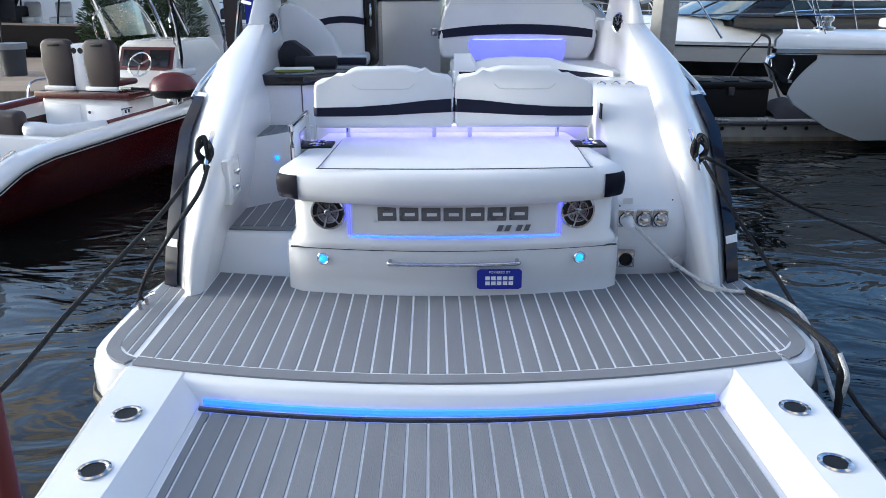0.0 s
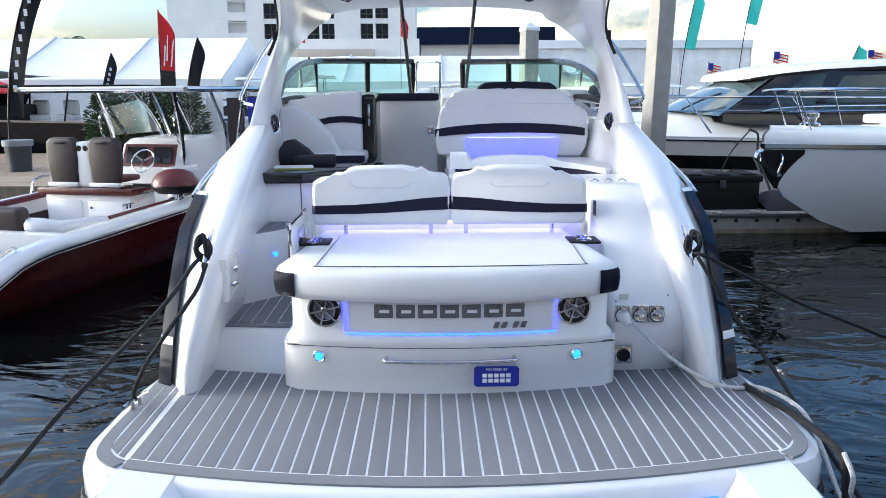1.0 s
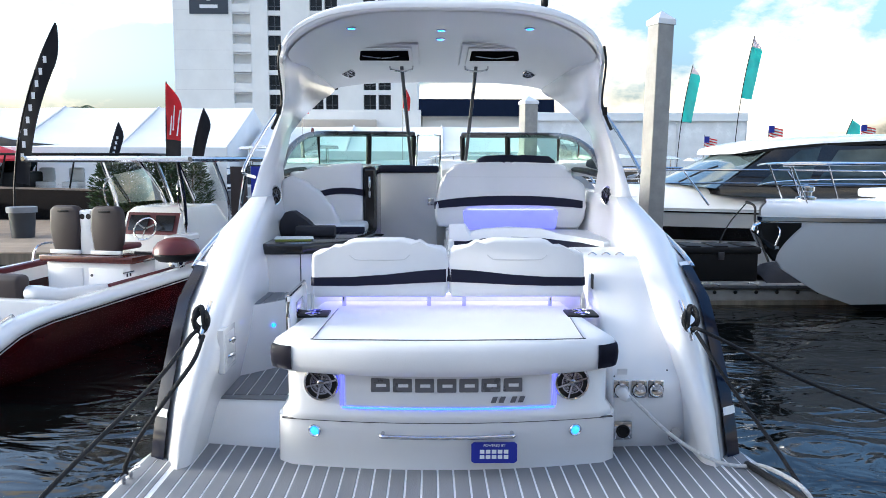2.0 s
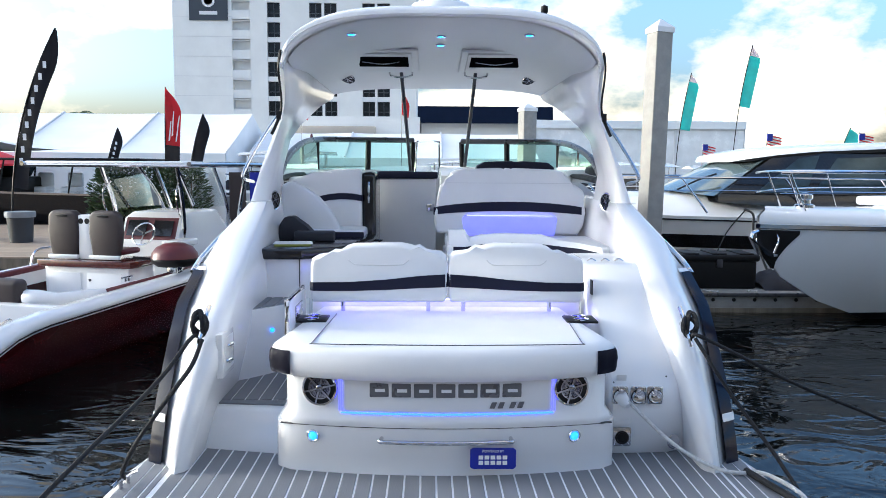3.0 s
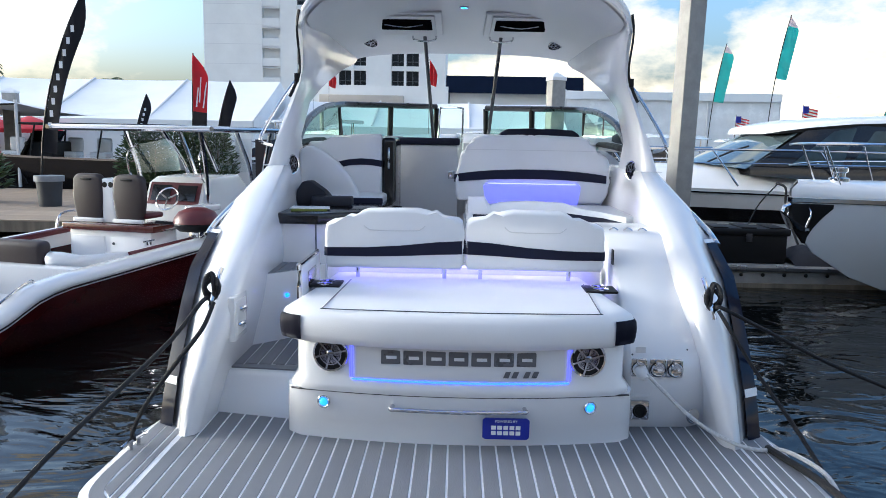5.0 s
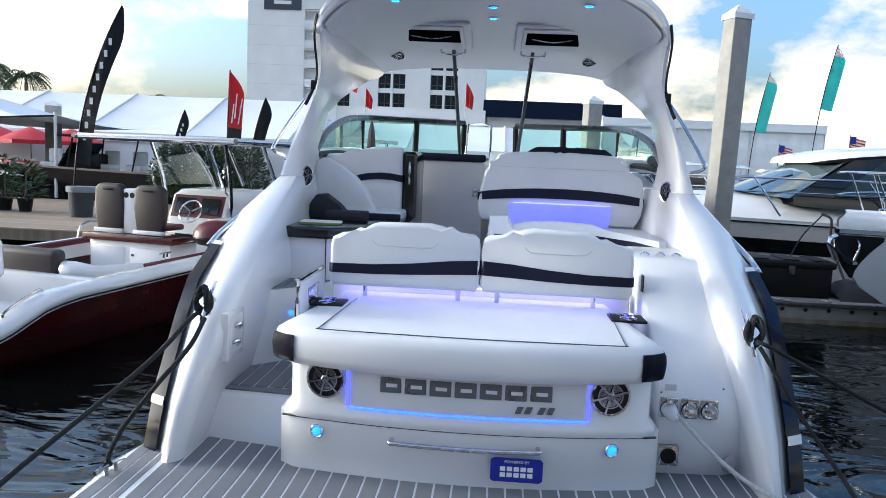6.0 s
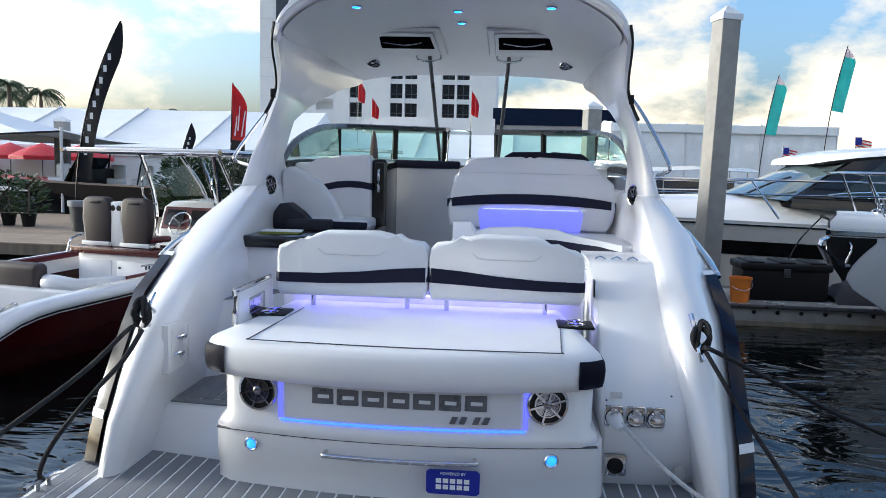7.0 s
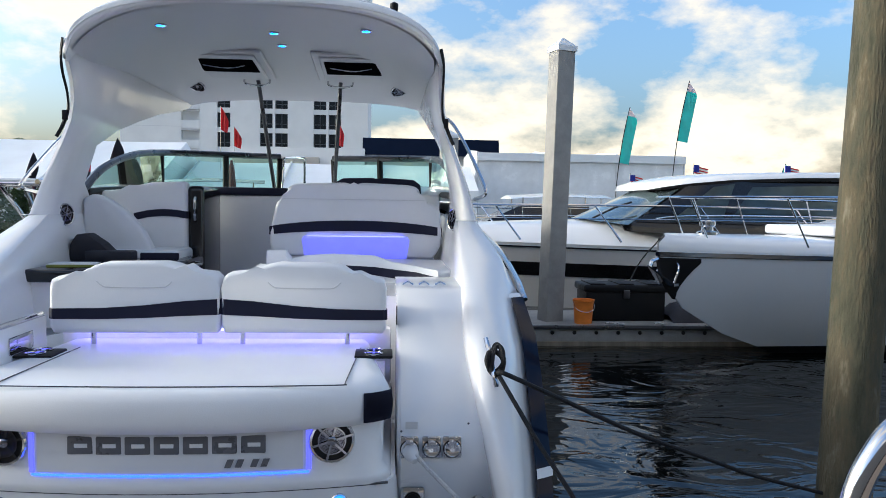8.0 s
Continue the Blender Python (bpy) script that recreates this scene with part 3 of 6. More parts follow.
pad = part("sun_pad", loft([pad_ring(0.955, 3.70, 0.975), pad_ring(0.995, 3.655, 0.985), pad_ring(1.01, 3.635, 1.03), pad_ring(1.015, 3.628, 1.08), pad_ring(1.01, 3.635, 1.125), pad_ring(0.995, 3.65, 1.155), pad_ring(0.965, 3.69, 1.172), pad_ring(0.9, 3.80, 1.175)]), M_VINYL, boat, "white vinyl sun pad with navy corners", smooth=60)
for s in (-1, 1):
    rings = []
    for z, g in ((1.0, 0.004), (1.03, 0.010), (1.08, 0.014), (1.12, 0.010), (1.135, 0.002)):
        ring = []
        for k in range(9):
            x = lerp(0.885, 1.007, k / 8)
            ring.append((s * (x + (g if k > 5 else 0)), pad_y(x) - g, z))
        ring += [(s * (1.005 + g), pad_y(1.01) + 0.10, z), (s * (0.997 + g), pad_y(1.01) + 0.2, z)]
        rings.append(ring)
    bm = loft(rings, closed=False)
    bmesh.ops.solidify(bm, geom=bm.faces[:], thickness=0.004)
    part("corner_patch", bm, M_NAVY, pad, "navy vinyl corner", smooth=60)
seam = [(-0.72, 4.62, 1.177), (-0.755, 3.84, 1.177), (-0.757, 3.76, 1.177), (-0.735, 3.742, 1.177)] + [(x, 3.712 + 0.03 * (x / 0.7) ** 2, 1.177) for x in (-0.4, 0.0, 0.4)] + [(0.735, 3.742, 1.177), (0.757, 3.76, 1.177), (0.76, 3.84, 1.177), (0.80, 4.60, 1.177)]
part("piping", tube(seam, 0.003, 6, 2), M_DARKSTEEL, pad, "dark seam piping")
for s, cx in ((-1, -0.855), (1, 0.875)):
    plate = part("cup_plate", box(cx - 0.10, cx + 0.10, 4.34, 4.54, 1.170, 1.186, 0.006), M_BLACK, pad, "black plate with two steel cup holders")
    for dy in (-0.048, 0.048):
        cup = part("cup_holder", lathe([(0.048, 0.0), (0.050, 0.006), (0.042, 0.008), (0.040, 0.0), (0.040, -0.008), (0.001, -0.008)], (cx, 4.44 + dy, 1.186)), M_CHROME, plate)
    part("cup_light", box(cx - 0.006, cx + 0.006, 4.40, 4.52, 1.187, 1.191), M_GLOW, plate, "blue cup light")

for ob in (pad, *[c for c in pad.children if c.name.startswith("corner_patch")]):
    ob.data.transform(Matrix.Translation((-0.018, 0, 0)) @ Matrix.Diagonal((0.972, 1, 1, 1)))

# aft bench: backrests with navy bands on steel posts
TOPS = ((0.0, 1.49), (0.012, 1.54), (0.05, 1.558), (0.17, 1.567), (0.21, 1.587), (0.26, 1.620), (0.31, 1.634), (0.66, 1.640), (0.735, 1.626), (0.79, 1.602), (0.85, 1.592), (0.96, 1.582), (0.99, 1.556), (1.0, 1.50))


def backrest(x0, x1, flip):
    w = x1 - x0
    top = [(1 - a, b) for a, b in reversed(TOPS)] if flip else TOPS
    poly = [(x0 + 0.02, 1.245), (x0, 1.28)] + [(x0 + a * w, z) for a, z in top] + [(x1, 1.28), (x1 - 0.02, 1.245)]
    bm = prism(poly, "y", 4.66, 4.84)
    bmesh.ops.bevel(bm, geom=[e for e in bm.edges if abs(e.verts[0].co.y - e.verts[1].co.y) < 0.01], offset=0.024, segments=3, affect="EDGES", profile=0.5, clamp_overlap=True)
    return bm


def band(x0, x1, flip, y0=4.655, low=(1.325, 1.325, 1.332, 1.345, 1.352), high=(1.382, 1.386, 1.402, 1.428, 1.440)):
    rings = []
    n = 40
    for i in range(n + 1):
        t = i / n
        u = 1 - t if flip else t
        a = curve(list(zip((0, 0.3, 0.55, 0.8, 1.0), low)), u)
        b = curve(list(zip((0, 0.3, 0.55, 0.8, 1.0), high)), u)
        x = lerp(x0, x1, t)
        dy = 0.022 * (max(0, 1 - min(t, 1 - t) / 0.03)) ** 2
        rings.append([(x, y0 + dy, a), (x, y0 + dy, b), (x, y0 + dy + 0.06, b), (x, y0 + dy + 0.06, a)])
    return loft(rings)


bench = part("aft_bench", box(-0.93, 0.97, 4.90, 5.05, 0.9, 1.24, 0.02), M_GEL, boat, "white seat base behind the sun pad")
for x0, x1, f in ((-0.90, 0.017, False), (0.025, 0.94, True)):
    back = part("backrest", backrest(x0, x1, f), M_VINYL, bench, "white vinyl backrest with navy band", smooth=50)
    w = x1 - x0
    part("stitching", tube([(x0 + 0.28 * w, 4.658, 1.535), (x0 + 0.31 * w, 4.658, 1.512), (x0 + 0.36 * w, 4.658, 1.502), (x0 + 0.64 * w, 4.658, 1.502), (x0 + 0.69 * w, 4.658, 1.512), (x0 + 0.72 * w, 4.658, 1.535)], 0.0035, 5, 3), M_GREY_GEL, back, "pale stitched seam")
    part("navy_band", band(x0 - 0.006, x1 + 0.006, f), M_NAVY, back, "navy vinyl band", smooth=30)
for x in (-0.69, -0.11, 0.13, 0.72):
    part("post", lathe([(0.014, 0), (0.014, 0.1)], (x, 4.735, 1.165), sides=12), M_CHROME, bench, "steel backrest post")
part("bench_glow", box(-0.82, 0.87, 4.815, 4.832, 1.239, 1.244), M_PAD_LED, bench, "lavender strip light under the backrests")

# starboard side console with sockets
CONS = ((DECK - 0.02, 4.20), (0.5, 4.13), (0.66, 4.09), (0.70, 4.085), (0.82, 4.10), (1.0, 4.24), (1.2, 4.53), (1.38, 4.82), (1.46, 4.98), (1.475, 5.05), (1.48, 5.3))
console = part("side_console", loft([[(1.0, 5.6, z), (1.0, y + 0.03, z), (1.02, y, z), (1.25, y + 0.01, z), (1.40, y + 0.02, z), (1.56, y + 0.10, z), (1.6, 5.6, z)] for z, y in CONS]), M_GEL, boat, "white moulded side console", smooth=50)
for x, lid in ((1.06, False), (1.170, True), (1.272, True)):
    plate = part("socket", box(x - 0.048, x + 0.048, 4.070, 4.092, 0.728, 0.838, 0.010), M_CHROME, console, "square steel power socket")
    part("cap", lathe([(0.040, 0), (0.042, 0.014), (0.034, 0.022), (0.026, 0.018), (0.001, 0.020)], (x, 4.07, 0.778), (90, 0, 0)), M_CHROME if lid else M_GREY_GEL, plate, "round screw cap")
    part("collar", lathe([(0.046, 0), (0.046, 0.006), (0.040, 0.006)], (x, 4.07, 0.778), (90, 0, 0)), M_BLACK, plate, "dark gasket")
    part("latch", box(x - 0.020, x + 0.020, 4.030, 4.056, 0.812, 0.848, 0.005), M_CHROME, plate)
    if not lid:
        part("plug", lathe([(0.036, 0), (0.038, 0.03), (0.030, 0.06), (0.016, 0.085), (0.001, 0.086)], (x, 4.06, 0.775), (112, 0, 18), 16), M_GREY_GEL, plate, "grey shore-power plug")
part("notice", box(1.04, 1.10, 4.098, 4.104, 0.868, 0.905), M_GREY_GEL, console, "small grey warning plate")
part("notice", box(1.02, 1.14, 4.103, 4.110, 0.595, 0.625), M_GREY_GEL, console, "small grey warning plate")
outlet = part("water_outlet", box(1.02, 1.14, 4.088, 4.112, 0.455, 0.575, 0.012), M_CHROME, console, "square steel deck outlet")
part("socket_hole", lathe([(0.042, 0.0), (0.042, 0.008), (0.034, 0.010), (0.03, 0.003), (0.001, 0.003)], (1.08, 4.087, 0.515), (90, 0, 0)), M_BLACK, outlet, "dark round opening")
part("hatch_ring", lathe([(0.045, 0.0), (0.046, 0.008), (0.036, 0.012), (0.001, 0.010)], (1.405, 4.115, 0.48), (90, 0, 20)), M_CHROME, console, "round steel fitting")
part("hole_plate", box(0.996, 1.002, 4.66, 4.72, 1.30, 1.40), M_BLACK, console, "dark oval opening")
for k in range(3):
    part("snap_clip", tube([(1.04 + 0.10 * k, 5.05, 1.484), (1.07 + 0.10 * k, 5.05, 1.50), (1.10 + 0.10 * k, 5.05, 1.484)], 0.009, 6, 4), M_CHROME, console)
for x, z in ((1.02, 0.86), (1.36, 0.88), (1.34, 0.64)):
    part("screw", lathe([(0.006, 0), (0.005, 0.004), (0.001, 0.005)], (x, 4.09 + 0.06 * (x > 1.3), z), (90, 0, 0), 8), M_DARKSTEEL, console)

# port walk-through: steps, gate, access door, galley
step = part("step", loft([[(-1.60, 4.29 + d, z), (-0.92, 4.15 + d * 1.5, z), (-0.92, 5.7, z), (-1.60, 5.7, z)] for d, z in ((0.0, 0.33), (0.01, 0.40), (0.10, 0.59), (0.125, 0.608), (0.14, 0.612))]), M_GEL, boat, "white walk-through step with grey decking")
part("seam_bed", prism([(-1.50, 4.45), (-0.95, 4.40), (-0.95, 5.6), (-1.50, 5.6)], "z", 0.608, 0.617), M_CAULK, step)
for k in range(6):
    x0 = -1.50 + 0.0905 * k
    part("plank", prism([(x0 + 0.004, 4.52), (x0 + 0.0865, 4.512), (x0 + 0.0865, 5.55), (x0 + 0.004, 5.55)], "z", 0.612, 0.623, 0.002, 1), M_TEAK, step)
part("border_strip", prism([(-1.50, 4.445), (-0.95, 4.395), (-0.95, 4.49), (-1.50, 4.508)], "z", 0.612, 0.623, 0.002, 1), M_TEAK, step)
st2 = smooth_line([(-1.53, 4.90, 0), (-1.38, 5.04, 0), (-1.20, 5.25, 0), (-1.05, 5.56, 0)], 4)
ledge = part("upper_step", prism([(p.x, p.y) for p in st2] + [(-1.05, 5.8), (-1.6, 5.8), (-1.6, 4.9)], "z", 0.6, 1.12, 0.01), M_GEL, boat, "white moulded upper step")
for k in range(5):
    x0 = -1.50 + 0.085 * k
    ys = [curve([(p.x, p.y) for p in st2], x0 + d) + 0.03 for d in (0.004, 0.078)]
    part("plank", prism([(x0 + 0.004, ys[0]), (x0 + 0.078, ys[1]), (x0 + 0.078, 5.545), (x0 + 0.004, 5.545)], "z", 1.115, 1.128), M_TEAK, ledge)
part("courtesy_light", lathe([(0.016, 0), (0.016, 0.008), (0.010, 0.012), (0.001, 0.013)], (-1.262, 5.15, 0.95), (90, 0, 38), 14), M_LENS, boat, "small blue courtesy light")
gate = part("gate", box(-0.975, -0.945, 4.14, 4.74, 0.95, 1.335, 0.008), M_GEL, boat, "white gate with steel frame")
part("gate_frame", tube([(-0.96, 4.12, 0.95), (-0.96, 4.12, 1.32), (-0.96, 4.16, 1.345), (-0.96, 4.72, 1.345)], 0.014, 8, 3), M_CHROME, gate, "polished steel frame")
part("latch", box(-0.945, -0.937, 4.30, 4.56, 1.19, 1.28, 0.006), M_CHROME, gate, "square steel latch")
acc = part("access_door", box(-1.42, -1.378, 4.22, 4.50, 0.84, 1.12, 0.008), M_GEL, boat, "white access hatch with steel catches")
part("access_recess", box(-1.382, -1.374, 4.255, 4.465, 0.875, 1.085, 0.004), M_GREY_GEL, acc)
for y, z in ((4.32, 1.03), (4.28, 0.94)):
    part("catch", tube([(-1.374, y, z), (-1.350, y + 0.03, z + 0.01), (-1.355, y + 0.08, z), (-1.374, y + 0.08, z - 0.03)], 0.011, 6, 3), M_CHROME, acc)
GAL = [(-1.46, 5.55), (-1.10, 5.55), (-0.86, 5.72), (-0.70, 6.0), (-0.64, 6.4), (-0.63, 6.9), (-1.46, 6.9)]
galley = part("galley", prism(GAL, "z", 0.6, 1.44), M_GEL, boat, "white galley cabinet")
part("door_gap", box(-1.125, -1.117, 5.545, 5.552, 0.64, 1.43), M_DARKSTEEL, galley, "dark gap beside the cabinet door")
worktop = part("worktop", prism([(-1.478, 5.50), (-1.09, 5.50), (-0.83, 5.68), (-0.66, 5.98), (-0.60, 6.4), (-0.59, 6.9), (-1.478, 6.9)], "z", 1.43, 1.515, 0.02, 3), M_BLACK_GLOSS, boat, "glossy black worktop")
part("grab_rail", tube([(-0.74, 5.86, 1.46), (-0.66, 5.84, 1.47), (-0.57, 6.1, 1.48), (-0.52, 6.5, 1.48), (-0.60, 6.6, 1.48)], 0.012, 8, 4), M_CHROME, worktop, "steel rail at the worktop's edge")
part("sink_cover", prism([(-1.42, 1.515), (-1.41, 1.64), (-1.36, 1.715), (-1.29, 1.72), (-1.18, 1.64), (-1.08, 1.54), (-1.08, 1.515)], "y", 6.22, 6.4, 0.012), M_FLAGBLACK, worktop, "black raised cover")
part("side_cover", box(-1.26, -0.92, 6.10, 6.24, 1.515, 1.60, 0.015), M_FLAGBLACK, worktop, "black folded cover")
part("folder", prism([(-1.34, 5.66), (-1.06, 5.70), (-1.08, 5.92), (-1.36, 5.88)], "z", 1.517, 1.53), material("olive_folder", (0.22, 0.24, 0.03), 0.6, scale=8, vary=0.1), worktop, "olive-yellow folder")
part("paper", prism([(-1.36, 5.70), (-1.04, 5.72), (-1.08, 5.94), (-1.38, 5.93)], "z", 1.531, 1.534), M_WHITE, worktop, "white paper sheet")
speaker(-1.455, 6.25, 1.86, boat, 0.085, (90, 0, 68), False)
speaker(1.455, 6.25, 1.86, boat, 0.085, (90, 0, -68), False)
for dy in (0, 0.09):
    part("switch_plate", box(-1.484, -1.474, 5.95 + dy, 6.01 + dy, 1.60, 1.67, 0.003), M_BLACK, boat, "small black switch")

# lounge arm, companion seat, cabin door
part("lounge_wing", prism([(-1.46, 1.50), (-1.46, 1.98), (-1.38, 2.02), (-1.26, 1.98), (-1.12, 1.88), (-1.0, 1.74), (-0.93, 1.60), (-0.92, 1.50)], "y", 6.60, 6.72, 0.03, 3), M_VINYL, boat, "curved white seat wing")
comp = part("companion_seat", prism([(-1.46, 1.50), (-1.46, 2.05), (-1.30, 2.06), (-1.22, 2.07), (-1.05, 2.125), (-0.76, 2.135), (-0.755, 1.50)], "y", 7.0, 7.16, 0.03, 3), M_VINYL, boat, "white companion seat with navy band")
part("navy_band", band(-1.20, -0.752, False, 6.992, (1.80, 1.83, 1.84, 1.835, 1.82), (1.86, 1.89, 1.90, 1.895, 1.88)), M_NAVY, comp)
part("cushion", box(-1.40, -0.70, 6.55, 7.0, 1.44, 1.58, 0.03, 3), M_VINYL, comp, "white seat cushion")
part("cushion_front", box(-1.0, -0.70, 6.535, 6.56, 1.45, 1.56, 0.01), M_NAVY, comp, "navy cushion front")
part("seat_base", box(-1.40, -0.72, 6.6, 7.1, 0.62, 1.44, 0.02), M_GEL, comp)
bulk = part("side_bulkhead", box(-0.765, -0.625, 7.05, 7.74, 0.62, 2.10, 0.04, 4), M_BLACK_GLOSS, boat, "navy bulkhead end")
part("handle", tube([(-0.69, 7.05, 1.80), (-0.69, 7.01, 1.83), (-0.69, 7.01, 1.98), (-0.69, 7.05, 2.01)], 0.012, 8, 4), M_CHROME, bulk, "steel handle")
door = part("cabin_door", box(-0.66, -0.03, 7.80, 7.86, 0.62, 2.03, 0.015), M_GEL_MATT, boat, "pale grey cabin door")
part("door_head", box(-0.68, -0.01, 7.77, 7.88, 2.03, 2.105, 0.02), M_NAVY, door, "navy padded door head")
part("lock", box(-0.13, -0.06, 7.785, 7.80, 1.68, 1.76, 0.004), M_CHROME, door, "steel lock plate")
part("companion_bulkhead", box(-1.46, -0.64, 7.88, 7.95, 0.62, 2.06), M_GEL, boat)

# helm seat and lounge
helm = part("helm_seat", prism([(-0.03, 1.52), (-0.055, 1.62), (-0.055, 1.72), (0.0, 1.98), (0.08, 2.015), (0.10, 2.11), (0.18, 2.135), (0.60, 2.150), (0.655, 2.115), (0.71, 2.150), (1.13, 2.135), (1.21, 2.11), (1.23, 2.005), (1.31, 1.99), (1.395, 1.93), (1.41, 1.72), (1.40, 1.60), (1.34, 1.50)], "y", 6.96, 7.2, 0.03, 3), M_VINYL, boat, "white double helm seat with navy band")
hb = []
for i in range(25):
    x = lerp(-0.062, 1.417, i / 24)
    c = 1 - ((i - 12) / 12) ** 2
    d = 0.03 * max(0, 1 - 12 * (1 - abs(i - 12) / 12)) ** 2
    hb.append([(x, 6.95 + d, 1.695 + 0.04 * c ** 0.8), (x, 6.95 + d, 1.765 + 0.06 * c ** 0.8), (x, 7.0, 1.765 + 0.06 * c ** 0.8), (x, 7.0, 1.695 + 0.04 * c ** 0.8)])
part("navy_band", loft(hb), M_NAVY, helm)
part("seam", box(0.06, 1.26, 6.955, 6.962, 2.002, 2.007), M_GREY_GEL, helm)
# Emissive slab, no lamp: imitates the strip's light falling into the recess.
part("lit_recess", prism([(0.24, 1.50), (0.215, 1.66), (0.235, 1.69), (1.115, 1.69), (1.135, 1.66), (1.11, 1.50)], "y", 6.946, 6.962, 0.004), M_LAV_WASH, helm, "seat recess with the strip's lavender wash given as emission")
part("strip_light", box(0.26, 1.09, 6.936, 6.944, 1.686, 1.694), M_LAV_LED, helm, "lavender strip light under the navy band")
part("seat_base", box(0.05, 1.36, 7.0, 7.5, 0.62, 1.52, 0.03), M_GEL, helm)
part("dash_hood", prism([(0.40, 2.05), (0.42, 2.17), (0.50, 2.215), (0.80, 2.225), (0.85, 2.20), (0.90, 2.225), (1.20, 2.21), (1.27, 2.16), (1.28, 2.05)], "y", 8.0, 8.25, 0.015), M_NAVY, boat, "dark padded dash hood")
dash = part("dash", prism([(8.0, 2.06), (8.6, 2.16), (9.4, 2.08), (9.4, 1.6), (8.0, 1.6)], "x", 0.02, 1.46, 0.02), M_GEL, boat, "white dash moulding")
part("port_dash", prism([(7.95, 2.06), (8.6, 2.12), (9.4, 2.08), (9.4, 1.6), (7.95, 1.6)], "x", -1.46, -0.68, 0.02), M_GEL, boat, "white dash moulding")
LNG = [(0.03, 5.55), (1.0, 5.15), (1.30, 5.18), (1.44, 5.4), (1.46, 6.2), (1.46, 6.95), (0.03, 6.95)]
lounge = part("lounge", prism(LNG, "z", 0.6, 1.40), M_GEL, boat, "white cockpit lounge with navy-banded bolster")
part("lounge_cushion", prism([(0.25, 6.1), (1.0, 6.04), (1.28, 5.82), (1.42, 5.9), (1.44, 6.2), (1.44, 6.94), (0.05, 6.94), (0.05, 6.0)], "z", 1.39, 1.50, 0.03, 3), M_VINYL, lounge, "white lounge cushion")
bol = []
for x, y, h in ((0.06, 6.05, 1.62), (0.20, 6.02, 1.625), (0.24, 6.02, 1.56), (0.34, 6.02, 1.585), (0.55, 6.0, 1.60), (0.85, 5.98, 1.59), (0.98, 5.95, 1.55), (1.15, 5.86, 1.53), (1.30, 5.70, 1.51)):
    bol.append([(x, y, 1.40), (x, y - 0.01, h - 0.04), (x, y + 0.02, h), (x, y + 0.10, h), (x, y + 0.13, h - 0.03), (x, y + 0.13, 1.40)])
bolster = part("bolster", loft(bol), M_VINYL, lounge, "white bolster with navy band", smooth=50)
bd = []
for x, y, a, b in ((0.055, 6.036, 1.43, 1.475), (0.2, 6.004, 1.43, 1.475), (0.35, 6.004, 1.46, 1.50), (0.6, 5.985, 1.475, 1.515), (0.85, 5.965, 1.465, 1.505), (1.0, 5.925, 1.445, 1.49), (1.15, 5.845, 1.44, 1.48), (1.29, 5.69, 1.435, 1.46)):
    bd.append([(x, y, a - 0.012), (x, y, b + 0.008), (x, y + 0.03, b + 0.008), (x, y + 0.03, a - 0.012)])
part("navy_band", loft(bd), M_NAVY, bolster)

# hardtop: one shell with rounded corners, coved sides, arches, hatches, lights
def crown(a, p=3.5, q=0.5):
    """0 at the middle, 1 at the edge of a rounded section."""
    return 1 - max(0.0, 1 - abs(a) ** p) ** q


HT = []
for y, w, z1, thick, edge_z in ((5.90, 1.285, 3.405, 0.02, 3.06), (5.915, 1.315, 3.435, 0.06, 3.00), (5.95, 1.33, 3.455, 0.085, 2.96), (6.15, 1.345, 3.475, 0.115, 2.94), (6.6, 1.37, 3.50, 0.14, 2.94), (7.4, 1.40, 3.53, 0.167, 2.95), (8.2, 1.42, 3.52, 0.22, 2.97), (8.8, 1.42, 3.44, 0.20, 3.0), (9.15, 1.42, 3.34, 0.16, 3.02), (9.4, 1.42, 3.26, 0.12, 3.03), (9.48, 1.40, 3.20, 0.04, 3.06)):
    ring = []
    for k in range(33):
        a = math.sin(math.pi / 2 * (k / 16 - 1))
        ring.append((a * w, y, lerp(z1, edge_z, crown(a))))
    for k in range(32, -1, -1):
        a = math.sin(math.pi / 2 * (k / 16 - 1))
        ring.append((a * (w - 0.022), y, lerp(z1 - thick, edge_z - 0.012, crown(a, 3.2, 0.6))))
    HT.append(ring)
top = part("hardtop", loft(HT), M_GEL, boat, "white hardtop roof", smooth=60)
LN = [[(x * 0.985, max(y, 5.965), z - 0.005) for x, y, z in ring[35:-2]] for ring in HT[2:-1]]
part("headliner", loft(LN, closed=False), M_SHADED_LINER, top, "grey moulded headliner, darkened for the shade under the roof", smooth=70)
part("rear_lip", tube([(a * 1.30, 5.905, lerp(3.43, 3.03, crown(a)) - 0.045) for a in [math.sin(math.pi / 2 * (k / 14 - 1)) * 0.985 for k in range(29)]], 0.010, 6, 1), M_GREY_GEL, top, "grey seal along the rear lip")
def hatch_z(y):
    return 3.352 - 0.085 * (y - 7.5)


def tilted(xa, xb, ya, yb, d0, d1, r):
    """A slab under the sloping headliner, d0 to d1 below it."""
    return prism([(ya, hatch_z(ya) - d0), (yb, hatch_z(yb) - d0), (yb, hatch_z(yb) - d1), (ya, hatch_z(ya) - d1)], "x", xa, xb, r, 1)


